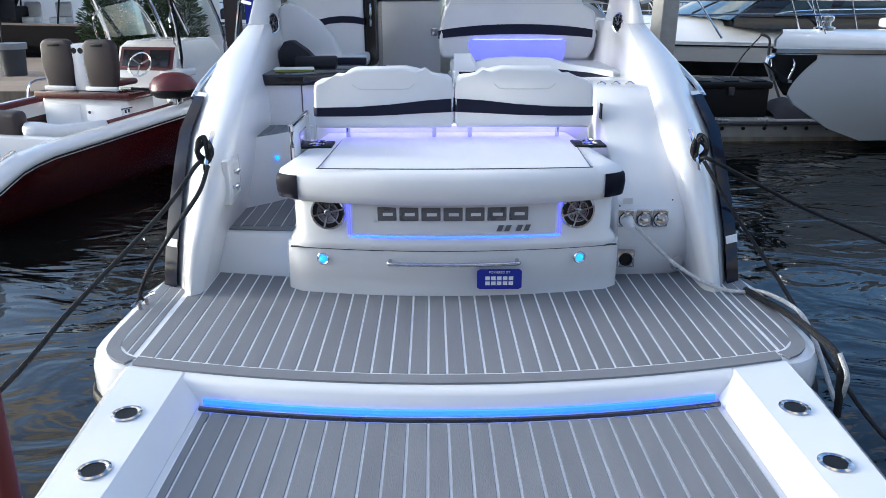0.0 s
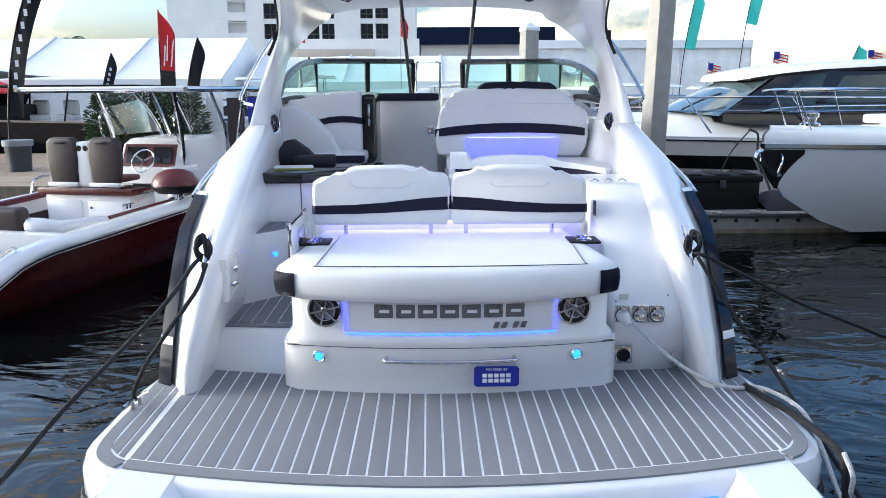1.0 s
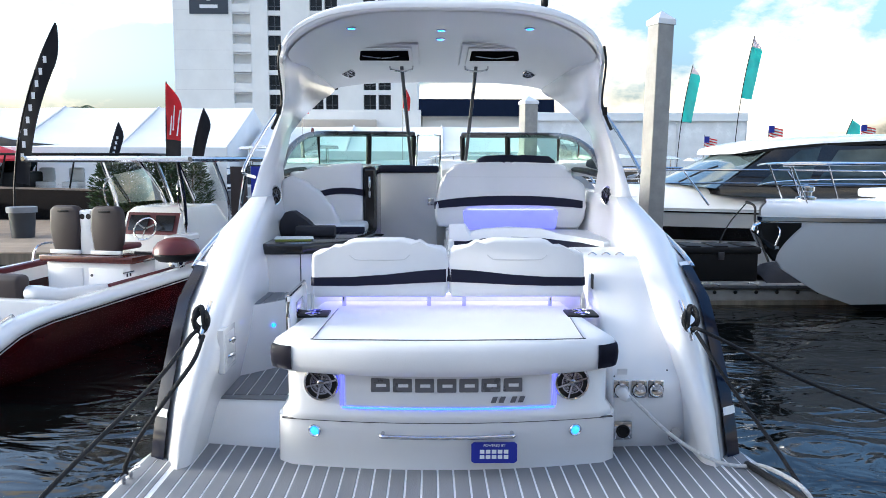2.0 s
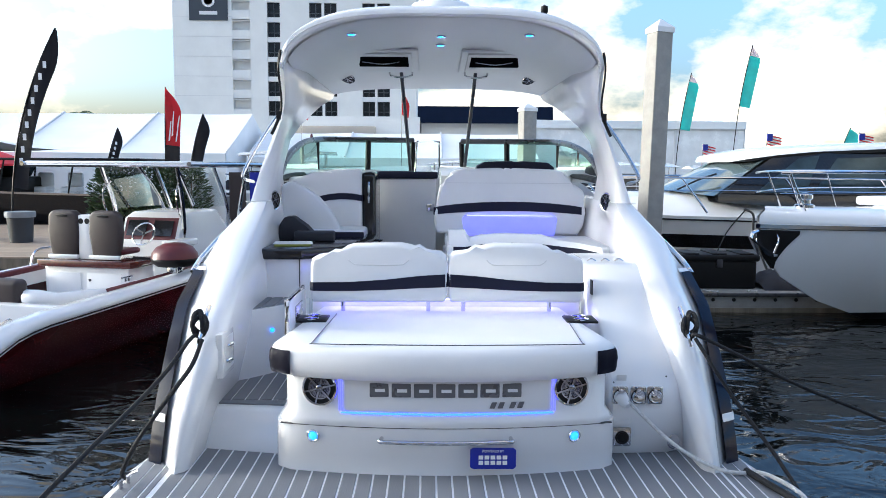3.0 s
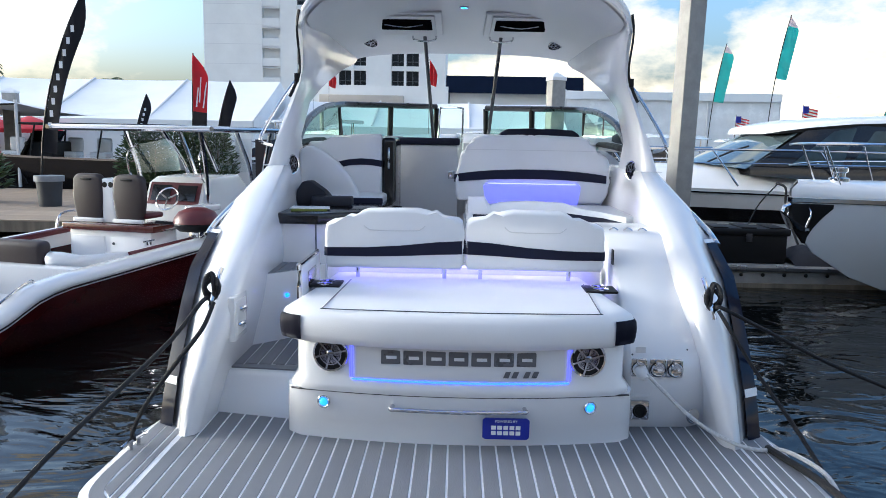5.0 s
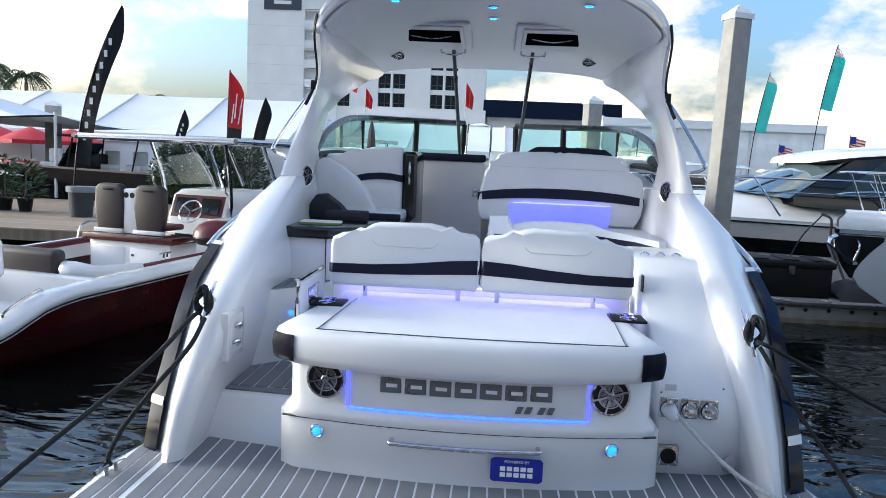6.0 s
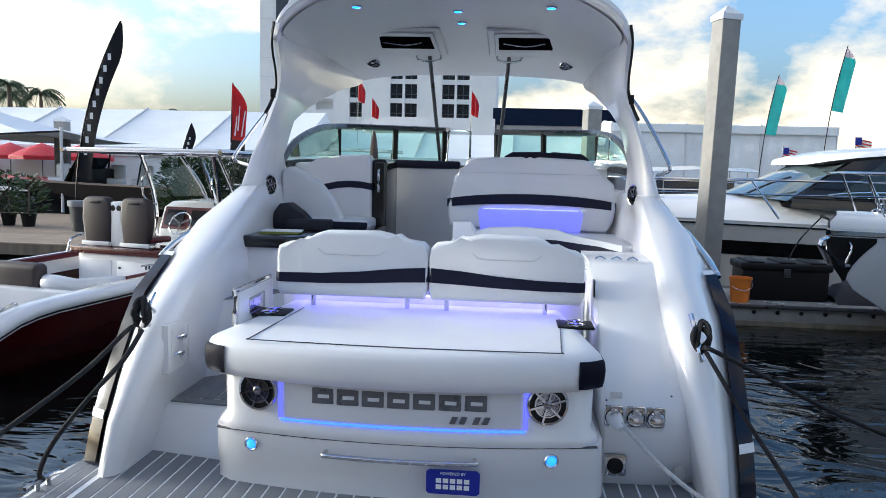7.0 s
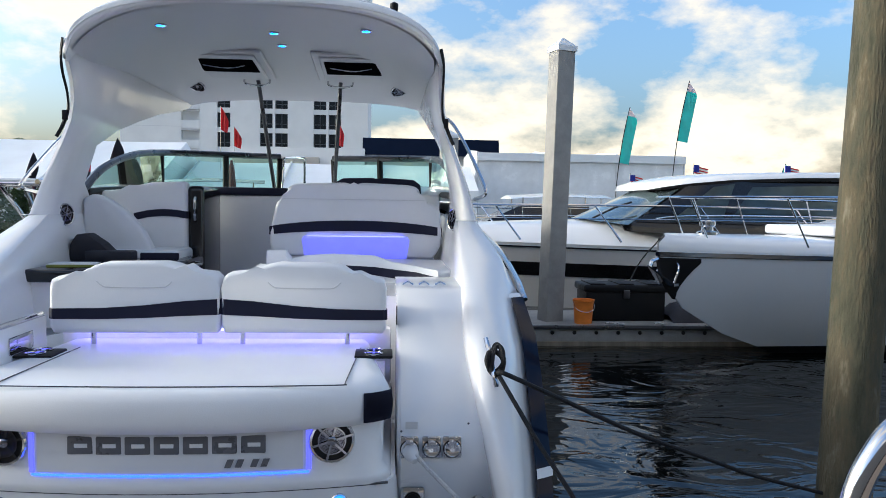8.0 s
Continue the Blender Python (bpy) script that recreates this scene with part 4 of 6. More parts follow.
ARM = ((1.84, 5.98, 6.95, 1.62, 1.47), (2.1, 6.06, 6.62, 1.555, 1.435), (2.4, 6.13, 6.70, 1.455, 1.37), (2.55, 6.15, 7.05, 1.405, 1.33), (2.68, 6.13, 7.55, 1.375, 1.305), (2.82, 6.08, 8.2, 1.362, 1.295), (2.94, 6.0, 8.95, 1.358, 1.29), (3.0, 5.97, 9.25, 1.355, 1.29), (3.06, 5.96, 9.42, 1.345, 1.29))
for s in (-1, 1):
    arm = [[(s * xo, yb, z), (s * (xo + 0.01), (ya + yb) / 2, z), (s * xo, ya + 0.1, z), (s * (xo - 0.02), ya + 0.01, z), (s * (xo - 0.05), ya, z), (s * (xi + 0.03), ya + 0.03, z), (s * xi, ya + 0.12, z), (s * xi, (ya + yb) / 2, z), (s * (xi + 0.01), yb, z)] for z, ya, yb, xo, xi in ARM]
    arch = part("arch", loft(arm), M_GEL, boat, "white hardtop arch", smooth=50)
    part("grab_rail", tube([(s * 1.60, 6.15, 2.02), (s * 1.66, 6.05, 2.05), (s * 1.665, 6.1, 2.12), (s * 1.57, 6.45, 2.42), (s * 1.46, 6.75, 2.66), (s * 1.37, 6.85, 2.70)], 0.014, 8, 5), M_CHROME, arch, "polished steel grab rail")
    part("strap", tube([(s * 1.312, 5.91, 3.09), (s * 1.335, 5.935, 2.98), (s * 1.335, 5.96, 2.86), (s * 1.335, 6.03, 2.74), (s * 1.345, 6.07, 2.62), (s * 1.39, 6.08, 2.50), (s * 1.425, 6.06, 2.42)], 0.009, 6, 4, 1.6), M_BLACK, arch, "black curtain strap")
    part("strap_buckle", box(min(s * 1.35, s * 1.385), max(s * 1.35, s * 1.385), 6.055, 6.085, 2.54, 2.61, 0.004), M_BLACK, arch)
    part("seam", tube([(s * 1.63, 5.99, 1.86), (s * 1.62, 5.97, 1.862), (s * 1.50, 6.0, 1.862), (s * 1.455, 6.1, 1.862)], 0.004, 5, 3), M_GREY_GEL, arch)
    xa, xb = sorted((s * 0.22, s * 0.98))
    hatch = part("roof_hatch", tilted(xa, xb, 7.50, 8.52, 0.0, 0.03, 0.012), M_SHADED_LINER, top, "grey framed roof hatch, ajar", smooth=20)
    part("hatch_rim", tilted(xa + 0.07, xb - 0.07, 7.58, 8.44, 0.028, 0.045, 0.008), M_SHADED_LINER, hatch, "pale hatch rim")
    # No opening is cut; sheenless black stands in for the shade inside.
    part("hatch_dark_slab", tilted(xa + 0.11, xb - 0.11, 7.70, 8.16, 0.043, 0.050, 0.002), M_HATCH_DARK, hatch, "black slab painted for the darkness inside the open hatch")
    part("hatch_stay", tube([(xa + 0.16, 7.86, hatch_z(7.86) - 0.06), ((xa + xb) / 2, 7.92, hatch_z(7.92) - 0.07), (xb - 0.20, 7.84, hatch_z(7.84) - 0.06)], 0.009, 6, 3), M_SMOKED, hatch)
    speaker(s * 1.05, 8.60, 3.172, top, 0.09, (150, 0, s * 20), False)
    part("pole", tube([(s * 0.435, 8.66, 3.27), (s * 0.335, 9.20, 2.10)], 0.022, 10), M_DARKSTEEL, boat, "dark steel roof pole")
    part("pole_handle", tube([(s * 0.435 - 0.13, 8.62, 3.27), (s * 0.435 - 0.12, 8.60, 3.205), (s * 0.435, 8.60, 3.185), (s * 0.435 + 0.12, 8.60, 3.205), (s * 0.435 + 0.13, 8.62, 3.27)], 0.011, 8, 4), M_CHROME, boat, "steel grab handle at the roof")
for x, y, z in ((-0.785, 6.38, 3.303), (0.762, 6.36, 3.303), (0.0, 6.80, 3.358), (0.0, 7.30, 3.356)):
    ring_ = part("roof_light", lathe([(0.045, 0.0), (0.047, -0.008), (0.040, -0.012)], (x, y, z)), M_CHROME, top, "round roof light glowing cyan")
    part("lens", lathe([(0.040, -0.006), (0.030, -0.014), (0.001, -0.016)], (x, y, z)), M_CYAN_LED, ring_, "glowing cyan lens")
part("radar_dome", lathe([(0.30, 0), (0.31, 0.06), (0.28, 0.14), (0.16, 0.19), (0.001, 0.20)], (0.0, 7.2, 3.57)), M_GEL, boat, "white radar dome")
part("mast_light", lathe([(0.02, 0), (0.02, 0.10), (0.035, 0.12), (0.035, 0.17), (0.001, 0.19)], (0.98, 7.0, 3.5), sides=12), M_BLACK, boat)

# windscreen
def pane(corners, name, mat, frame_r=0.018):
    bm = bmesh.new()
    bm.faces.new([bm.verts.new(c) for c in corners])
    bmesh.ops.solidify(bm, geom=bm.faces[:], thickness=0.006)
    ob = part(name, bm, mat, wind)
    ob.visible_shadow = False
    return ob


wind = part("windscreen", tube([(-1.50, 6.74, 2.06), (-1.50, 7.2, 2.25), (-1.47, 7.9, 2.40), (-1.40, 8.55, 2.46), (-1.2, 8.85, 2.475), (-0.31, 9.45, 2.49)], 0.034, 8, 6), M_DARKSTEEL, boat, "dark steel windscreen frame with tinted panes")
part("frame", tube([(1.50, 6.66, 2.05), (1.50, 7.2, 2.25), (1.47, 7.9, 2.38), (1.40, 8.50, 2.44), (1.2, 8.82, 2.46), (0.31, 9.40, 2.48)], 0.034, 8, 6), M_DARKSTEEL, wind)
for s in (-1, 1):
    side_top = smooth_line([(s * 1.50, 6.74, 2.06), (s * 1.50, 7.2, 2.25), (s * 1.47, 7.9, 2.39), (s * 1.40, 8.52, 2.45)], 4)
    bm = loft([[tuple(p) for p in side_top], [(p.x, p.y + 0.05, 2.0) for p in side_top]], closed=False)
    ob = part("pane", bm, M_TINT, wind, "tinted side pane")
    ob.visible_shadow = False
    pane([(s * 1.40, 8.55, 2.45), (s * 0.86, 9.05, 2.475), (s * 0.87, 9.12, 2.06), (s * 1.42, 8.65, 2.06)], "pane", M_TINT)
    pane([(s * 0.84, 9.06, 2.475), (s * 0.31, 9.42, 2.485), (s * 0.32, 9.50, 2.06), (s * 0.85, 9.13, 2.06)], "pane", M_TINT)
    for x, y in ((1.41, 8.55), (0.85, 9.06), (0.31, 9.43)):
        part("mullion", tube([(s * x, y, 2.47), (s * (x + 0.015), y + 0.06, 2.04)], 0.034, 8), M_BLACK, wind)
    part("lower_frame", tube([(s * 1.50, 6.8, 2.03), (s * 1.49, 7.6, 2.06), (s * 1.42, 8.66, 2.07), (s * 0.86, 9.13, 2.07), (s * 0.32, 9.48, 2.07)], 0.032, 8, 4), M_BLACK, wind)
gatep = part("walkway_screen", tube([(-0.28, 9.4, 2.08), (-0.26, 9.42, 2.44), (-0.22, 9.3, 2.47), (0.0, 9.0, 2.46), (0.02, 9.0, 2.40), (0.02, 9.0, 2.06)], 0.012, 8, 3), M_CHROME, wind, "open centre pane in a steel frame")
pane([(-0.26, 9.40, 2.45), (0.02, 9.0, 2.44), (0.02, 9.0, 2.06), (-0.26, 9.40, 2.06)], "centre_pane", M_CLEAR)

# cleats of the stern quarters and platform
def cleat(x, y, z, turn, parent, size=1.0):
    bm = tube([(-0.13 * size, 0, 0.045 * size), (-0.06 * size, 0, 0.055 * size), (0.06 * size, 0, 0.055 * size), (0.13 * size, 0, 0.045 * size)], 0.013 * size, 8, 4)
    bm = merged(bm, tube([(-0.04 * size, 0, -0.01), (-0.04 * size, 0, 0.05 * size)], 0.014 * size, 8), tube([(0.04 * size, 0, -0.01), (0.04 * size, 0, 0.05 * size)], 0.014 * size, 8))
    bm.transform(pose(x, y, z, *turn))
    return part("cleat", bm, M_CHROME, parent, "polished steel cleat")


for s in (-1, 1):
    bm_turn = Matrix.Translation((s * 1.475, 4.20, 1.17)) @ Euler((radians(62), 0, radians(-s * 6))).to_matrix().to_4x4() @ pose(0, 0, 0, 0, 0, 90 + s * 12)
    b = merged(tube([(-0.13, 0, 0.045), (-0.06, 0, 0.055), (0.06, 0, 0.055), (0.13, 0, 0.045)], 0.013, 8, 4), tube([(-0.04, 0, -0.03), (-0.04, 0, 0.05)], 0.014, 8), tube([(0.04, 0, -0.03), (0.04, 0, 0.05)], 0.014, 8))
    b.transform(bm_turn)
    part("cleat", b, M_CHROME, boat, "polished steel cleat")
cleat(-1.80, 3.70, DECK + 0.006, (0, 0, 80), platform, 0.9)


# ---- mooring lines and shore cord ----
def line(name, pts, r, mat, label, cat="rope"):
    return solo(name, tube(pts, r, 8, 8), mat, pts[0], label, cat, group="mooring lines" if cat == "rope" else "")


def hitch(s):
    """Tight rope turns round a stern cleat."""
    c = Vector((s * 1.492, 4.165, 1.185))
    pts = []
    for k in range(40):
        a = k * 0.62
        lift = 0.018 * math.sin(k * 0.9)
        pts.append(c + Vector((s * (0.036 * math.cos(a) + 0.012 * math.sin(k * 0.31)), -0.018 - 0.022 * math.cos(2 * a) - 0.012 * math.sin(k * 0.47), 0.064 * math.sin(a) + lift + 0.012)))
    return pts


line("mooring_line", hitch(-1) + [(-1.53, 4.05, 1.12), (-1.62, 3.72, 0.95), (-1.84, 3.0, 0.68), (-2.02, 2.5, 0.45), (-2.35, 1.6, 0.24), (-2.5, 1.0, 0.215)], 0.013, M_ROPE, "black mooring line hitched to the port stern cleat")
line("mooring_line", [(-1.46, 4.08, 1.12), (-1.48, 3.92, 1.0), (-1.58, 3.76, 0.84), (-1.71, 3.66, 0.64), (-1.79, 3.66, 0.48), (-1.80, 3.70, 0.42)], 0.013, M_ROPE, "black mooring line hanging from cleat to platform")
line("mooring_line", hitch(1) + [(1.53, 4.08, 1.15), (1.83, 4.18, 1.0), (2.3, 4.36, 0.76), (2.78, 4.55, 0.55), (3.15, 4.70, 0.39), (3.68, 4.83, 0.22)], 0.012, M_ROPE, "black mooring line from the starboard cleat to a pile")
line("mooring_line", [(1.50, 4.07, 1.14), (1.68, 3.96, 0.84), (1.86, 3.78, 0.56), (1.97, 3.4, 0.30), (2.06, 2.7, 0.05), (2.2, 1.9, 0.18), (2.3, 1.6, 0.212)], 0.012, M_ROPE, "black mooring line running down to the dock")
line("dock_line", [(1.76, 3.86, 0.395), (1.79, 3.70, 0.40), (1.85, 3.45, 0.40), (1.88, 3.2, 0.395), (1.90, 3.02, 0.36), (1.915, 2.98, 0.20), (1.92, 2.97, 0.05)], 0.020, M_ROPE, "thick black line lying along the platform edge")
line("white_line", [(1.77, 3.85, 0.40), (1.84, 3.72, 0.42), (1.92, 3.5, 0.40), (1.935, 3.3, 0.30), (1.94, 3.1, 0.14), (1.93, 3.0, 0.12), (1.925, 2.95, 0.28), (1.89, 2.99, 0.395)], 0.013, M_ROPE_WHITE, "white line looped over the platform corner")
line("shore_cord", [(1.06, 4.04, 0.775), (1.09, 4.0, 0.765), (1.16, 3.97, 0.70), (1.30, 3.93, 0.57), (1.45, 3.88, 0.47), (1.60, 3.84, 0.41), (1.72, 3.83, 0.392), (1.765, 3.85, 0.392)], 0.012, M_ROPE_WHITE, "pale shore-power cord plugged into the side console", "power cord")


# ---- docks and piles ----
def boards(name, x0, x1, y0, y1, z, label, along="y", step=0.14, cap=300):
    base = solo(name, box(x0, x1, y0, y1, z - 0.25, z - 0.03), M_TIMBER, ((x0 + x1) / 2, (y0 + y1) / 2, z - 0.25), label, "dock", kind="structure")
    n = min(cap, int(((x1 - x0) if along == "y" else (y1 - y0)) / step))
    w = ((x1 - x0) if along == "y" else (y1 - y0)) / n
    if along == "y":
        me = mesh_of("board", box(-w / 2 + 0.004, w / 2 - 0.004, y0 + 0.005, y1 - 0.005, z - 0.03, z, 0.004, 1), M_PLANKS, (0, 0, 0))
    else:
        me = mesh_of("board", box(x0 + 0.005, x1 - 0.005, -w / 2 + 0.004, w / 2 - 0.004, z - 0.03, z, 0.004, 1), M_PLANKS, (0, 0, 0))
    for k in range(n):
        ob = new("board", me)
        ob.parent = base
        c = (k + 0.5) * w
        ob.location = Vector((x0 + c, 0, 0) if along == "y" else (0, y0 + c, 0)) - Vector(base.location)
    return base


boards("dock", -7.0, 5.0, -4.0, 1.03, 0.20, "weathered timber board dock behind the yacht")
boards("side_dock", 1.66, 3.4, 1.04, 1.85, 0.20, "short timber side dock")
boards("shore_dock", -32.0, -5.4, 15.0, 23.4, 0.30, "wide timber board dock beside the boats", "x", 0.15)

post = thing("dock_post", (-1.035, 0.98, 0.2), "glossy dark red round dock post", "post")
part("shaft", lathe([(0.024, 0), (0.024, 1.5), (0.018, 1.52), (0.001, 1.525)], (-1.035, 0.98, 0.2), sides=14), M_MAROON, post)
part("foot", lathe([(0.06, 0), (0.06, 0.012), (0.03, 0.02)], (-1.035, 0.98, 0.2), sides=14), M_CHROME, post)
hoop = thing("hand_hoop", (2.2, 1.55, 0.2), "polished steel hand hoop on the dock", "handrail")
part("hoop", tube([(1.71, 1.55, 0.20), (1.70, 1.55, 0.80), (1.70, 1.55, 1.36), (1.712, 1.55, 1.50), (1.745, 1.55, 1.585), (1.80, 1.55, 1.645), (1.90, 1.55, 1.68), (2.1, 1.55, 1.68), (2.28, 1.55, 1.60), (2.36, 1.55, 1.40), (2.36, 1.55, 0.20)], 0.022, 14, 6), M_CHROME, hoop)
part("cross_bar", tube([(1.70, 1.55, 1.05), (2.36, 1.55, 1.05)], 0.016, 10), M_CHROME, hoop)

fd = solo("finger_dock", box(2.2, 9.6, 11.40, 13.1, -0.16, 0.19, 0.01), M_CONCRETE, (6, 12, -0.16), "grey floating finger dock with bolted side", "dock", kind="structure")
part("edge_rail", box(2.2, 9.6, 11.36, 11.43, 0.15, 0.21, 0.012), M_DARKSTEEL, fd, "dark edge rail")
for k in range(22):
    part("bolt", lathe([(0.03, 0), (0.03, 0.012), (0.018, 0.022), (0.001, 0.022)], (2.4 + 0.33 * k, 11.40, 0.10), (90, 0, 0), 10), M_BLACK, fd)
part("waler", box(2.2, 9.6, 11.375, 11.40, -0.15, -0.03), M_TIMBER, fd)


def square_pile(x, y, z1, w, lean, turn, label):
    p = thing("concrete_post", (x, y, -0.6), label, "mooring pile", "concrete piles")
    part("shaft", box(x - w / 2, x + w / 2, y - w / 2, y + w / 2, -0.6, z1, 0.02), M_CONCRETE, p)
    c = w / 2 + 0.015
    part("cap", loft([[(x - c, y - c, z1 - 0.02), (x + c, y - c, z1 - 0.02), (x + c, y + c, z1 - 0.02), (x - c, y + c, z1 - 0.02)], [(x - c, y - c, z1 + 0.06), (x + c, y - c, z1 + 0.06), (x + c, y + c, z1 + 0.06), (x - c, y + c, z1 + 0.06)], [(x - 0.01, y - 0.01, z1 + 0.2), (x + 0.01, y - 0.01, z1 + 0.2), (x + 0.01, y + 0.01, z1 + 0.2), (x - 0.01, y + 0.01, z1 + 0.2)]]), M_WHITE, p, "white pyramid cap")
    p.rotation_euler = (0, radians(lean), radians(turn))
    return p


square_pile(3.465, 12.0, 4.32, 0.30, 1.4, 18, "tall square concrete mooring pile with white cap")
square_pile(2.50, 20.3, 3.66, 0.38, 0.5, 18, "square concrete mooring pile with white cap")
square_pile(-18.2, 31.0, 3.6, 0.5, 0.0, 10, "square concrete mooring pile with white cap")

tp = thing("timber_pile", (3.86, 4.85, -0.6), "round weathered timber mooring pile, streaked brown", "mooring pile")
rings = []
for k in range(29):
    z = -0.6 + 0.22 * k
    r0 = 0.165 - 0.0008 * k
    rings.append([(3.80 + 0.03 * z + r0 * (1 + 0.05 * noise.noise((math.cos(a) * 2, math.sin(a) * 2, z * 0.7))) * math.cos(a), 4.85 + r0 * (1 + 0.05 * noise.noise((math.cos(a) * 2 + 5, math.sin(a) * 2, z * 0.7))) * math.sin(a), z) for a in (2 * math.pi * j / 18 for j in range(18))])
part("trunk", loft(rings), M_PILE, tp)

bucket = thing("bucket", (3.93, 11.72, 0.19), "orange plastic bucket standing on the finger dock", "bucket")
part("shell", lathe([(0.13, 0), (0.155, 0.36), (0.165, 0.365), (0.165, 0.34), (0.15, 0.33), (0.125, 0.02), (0.001, 0.02)], (3.93, 11.72, 0.19), sides=20), M_ORANGE, bucket)
part("bail", tube([(3.77, 11.72, 0.52), (3.80, 11.6, 0.42), (3.93, 11.55, 0.38), (4.06, 11.6, 0.42), (4.09, 11.72, 0.52)], 0.005, 6, 5), M_CHROME, bucket)
locker = thing("dock_locker", (4.65, 12.2, 0.19), "long black plastic dock locker with lid", "storage box")
part("body", box(4.02, 5.28, 11.92, 12.5, 0.19, 0.66, 0.03), M_BLACK, locker)
part("lid", box(3.98, 5.32, 11.88, 12.54, 0.64, 0.76, 0.04, 3), M_BLACK, locker, "ridged black lid")
for x in (4.2, 4.65, 5.1):
    part("ridge", box(x - 0.12, x + 0.12, 11.90, 12.5, 0.755, 0.78, 0.01), M_BLACK, locker)
part("catch", box(4.6, 4.7, 11.87, 11.9, 0.55, 0.68, 0.01), M_DARKSTEEL, locker)
tarp = []
for i in range(13):
    u = i / 12
    tarp.append([(5.35 + 1.9 * u, 11.75 + 0.9 * v, 0.19 + (0.30 - 0.18 * u) * math.sin(math.pi * min(1, max(0, v))) ** 0.5 * (1 + 0.4 * noise.noise((u * 6, v * 5, 0))) * min(1, 6 * u + 0.3) * min(1, (1 - u) * 5 + 0.05)) for v in (0, 0.1, 0.25, 0.4, 0.55, 0.7, 0.85, 0.95, 1.0)])
solo("folded_tarp", loft(tarp, closed=False), M_FLAGBLACK, (6.2, 12.2, 0.19), "crumpled black tarpaulin lying on the dock", "tarpaulin")
for x, y in ((4.25, 11.62), (4.36, 11.56), (5.0, 11.6)):
    solo("rope_scrap", tube([(x, y, 0.205), (x + 0.06, y + 0.04, 0.21), (x + 0.12, y - 0.02, 0.205), (x + 0.17, y + 0.03, 0.205)], 0.014, 6, 4), M_ROPE_WHITE, (x, y, 0.2), "short white rope end on the dock", "rope", "rope ends")


# ---- neighbouring boats ----
def hull_mesh(L, B, zs, zb, zc, over, lo=0.0, hi=1.0, out=0.0, n=22, stern=0.93, rakep=1.2):
    """Topsides between heights lo and hi (0 at the chine, 1 at the sheer); local y runs to the bow."""
    rings = []
    for i in range(n + 1):
        u = i / n
        b = B / 2 * (lerp(stern, 1, min(1, u / 0.35)) if u < 0.35 else max(0.012, 1 - ((u - 0.35) / 0.65) ** 2.3))
        sheer_z = lerp(zs, zb, u ** 1.6)
        ring = []
        for s in (-1, 1):
            col = []
            for h in (lo, lerp(lo, hi, 0.25), lerp(lo, hi, 0.5), lerp(lo, hi, 0.75), hi):
                w = b * lerp(lerp(0.90, 0.45, u ** 2), 1.0, h ** 1.3) + out
                col.append((s * w, u * (L - over * (1 - h) ** rakep), lerp(zc, sheer_z, h)))
            ring += col[::-1] if s < 0 else col
        rings.append(ring)
    return rings


def hull_shell(*a, **k):
    return loft(hull_mesh(*a, **k))


red_boat = thing("fishing_boat", (0, 0, WATER), "dark red centre-console fishing boat with white deck and T-top", "boat")
# the children are built round the world origin and turn with their thing
red_boat.location = (0, 0, 0)
SHEER = ((1.40, 0.20), (1.57, 0.27), (1.75, 0.35), (1.95, 0.43), (2.15, 0.47), (2.4, 0.495), (3.15, 0.515), (5.0, 0.57), (8.0, 0.70), (11.6, 0.92))
BEAM = ((1.40, 1.30), (1.6, 1.36), (2.0, 1.385), (5.4, 1.41), (7.9, 1.24), (9.2, 1.0), (10.4, 0.66), (11.2, 0.28), (11.6, 0.02))
RED_Y = [1.40, 1.48, 1.57, 1.66, 1.75, 1.85, 1.95, 2.05, 2.15, 2.28, 2.4, 2.75, 3.15, 4, 5, 6, 7, 8, 8.8, 9.6, 10.3, 10.9, 11.3, 11.6]
rows = []
for y in RED_Y:
    b, z = curve(BEAM, y), curve(SHEER, y)
    half = [(b * (0.72 if y < 8 else 0.4), -0.35), (b * (0.90 if y < 8 else 0.7), -0.02), (b * 0.975, z * 0.55), (b, z)]
    rows.append([(-x, y - (0.25 * (z - h) if y > 9 else 0), h) for x, h in reversed(half)] + [(x, y - (0.25 * (z - h) if y > 9 else 0), h) for x, h in half])
part("hull", loft(rows, closed=False), M_RED_HULL, red_boat, "glossy dark red hull", smooth=50)
part("transom", loft([[(-1.28, 1.40, -0.35), (1.28, 1.40, -0.35), (1.28, 1.40, 0.21), (-1.28, 1.40, 0.21)], [(-1.28, 1.44, -0.35), (1.28, 1.44, -0.35), (1.28, 1.44, 0.21), (-1.28, 1.44, 0.21)]]), M_RED_HULL, red_boat)
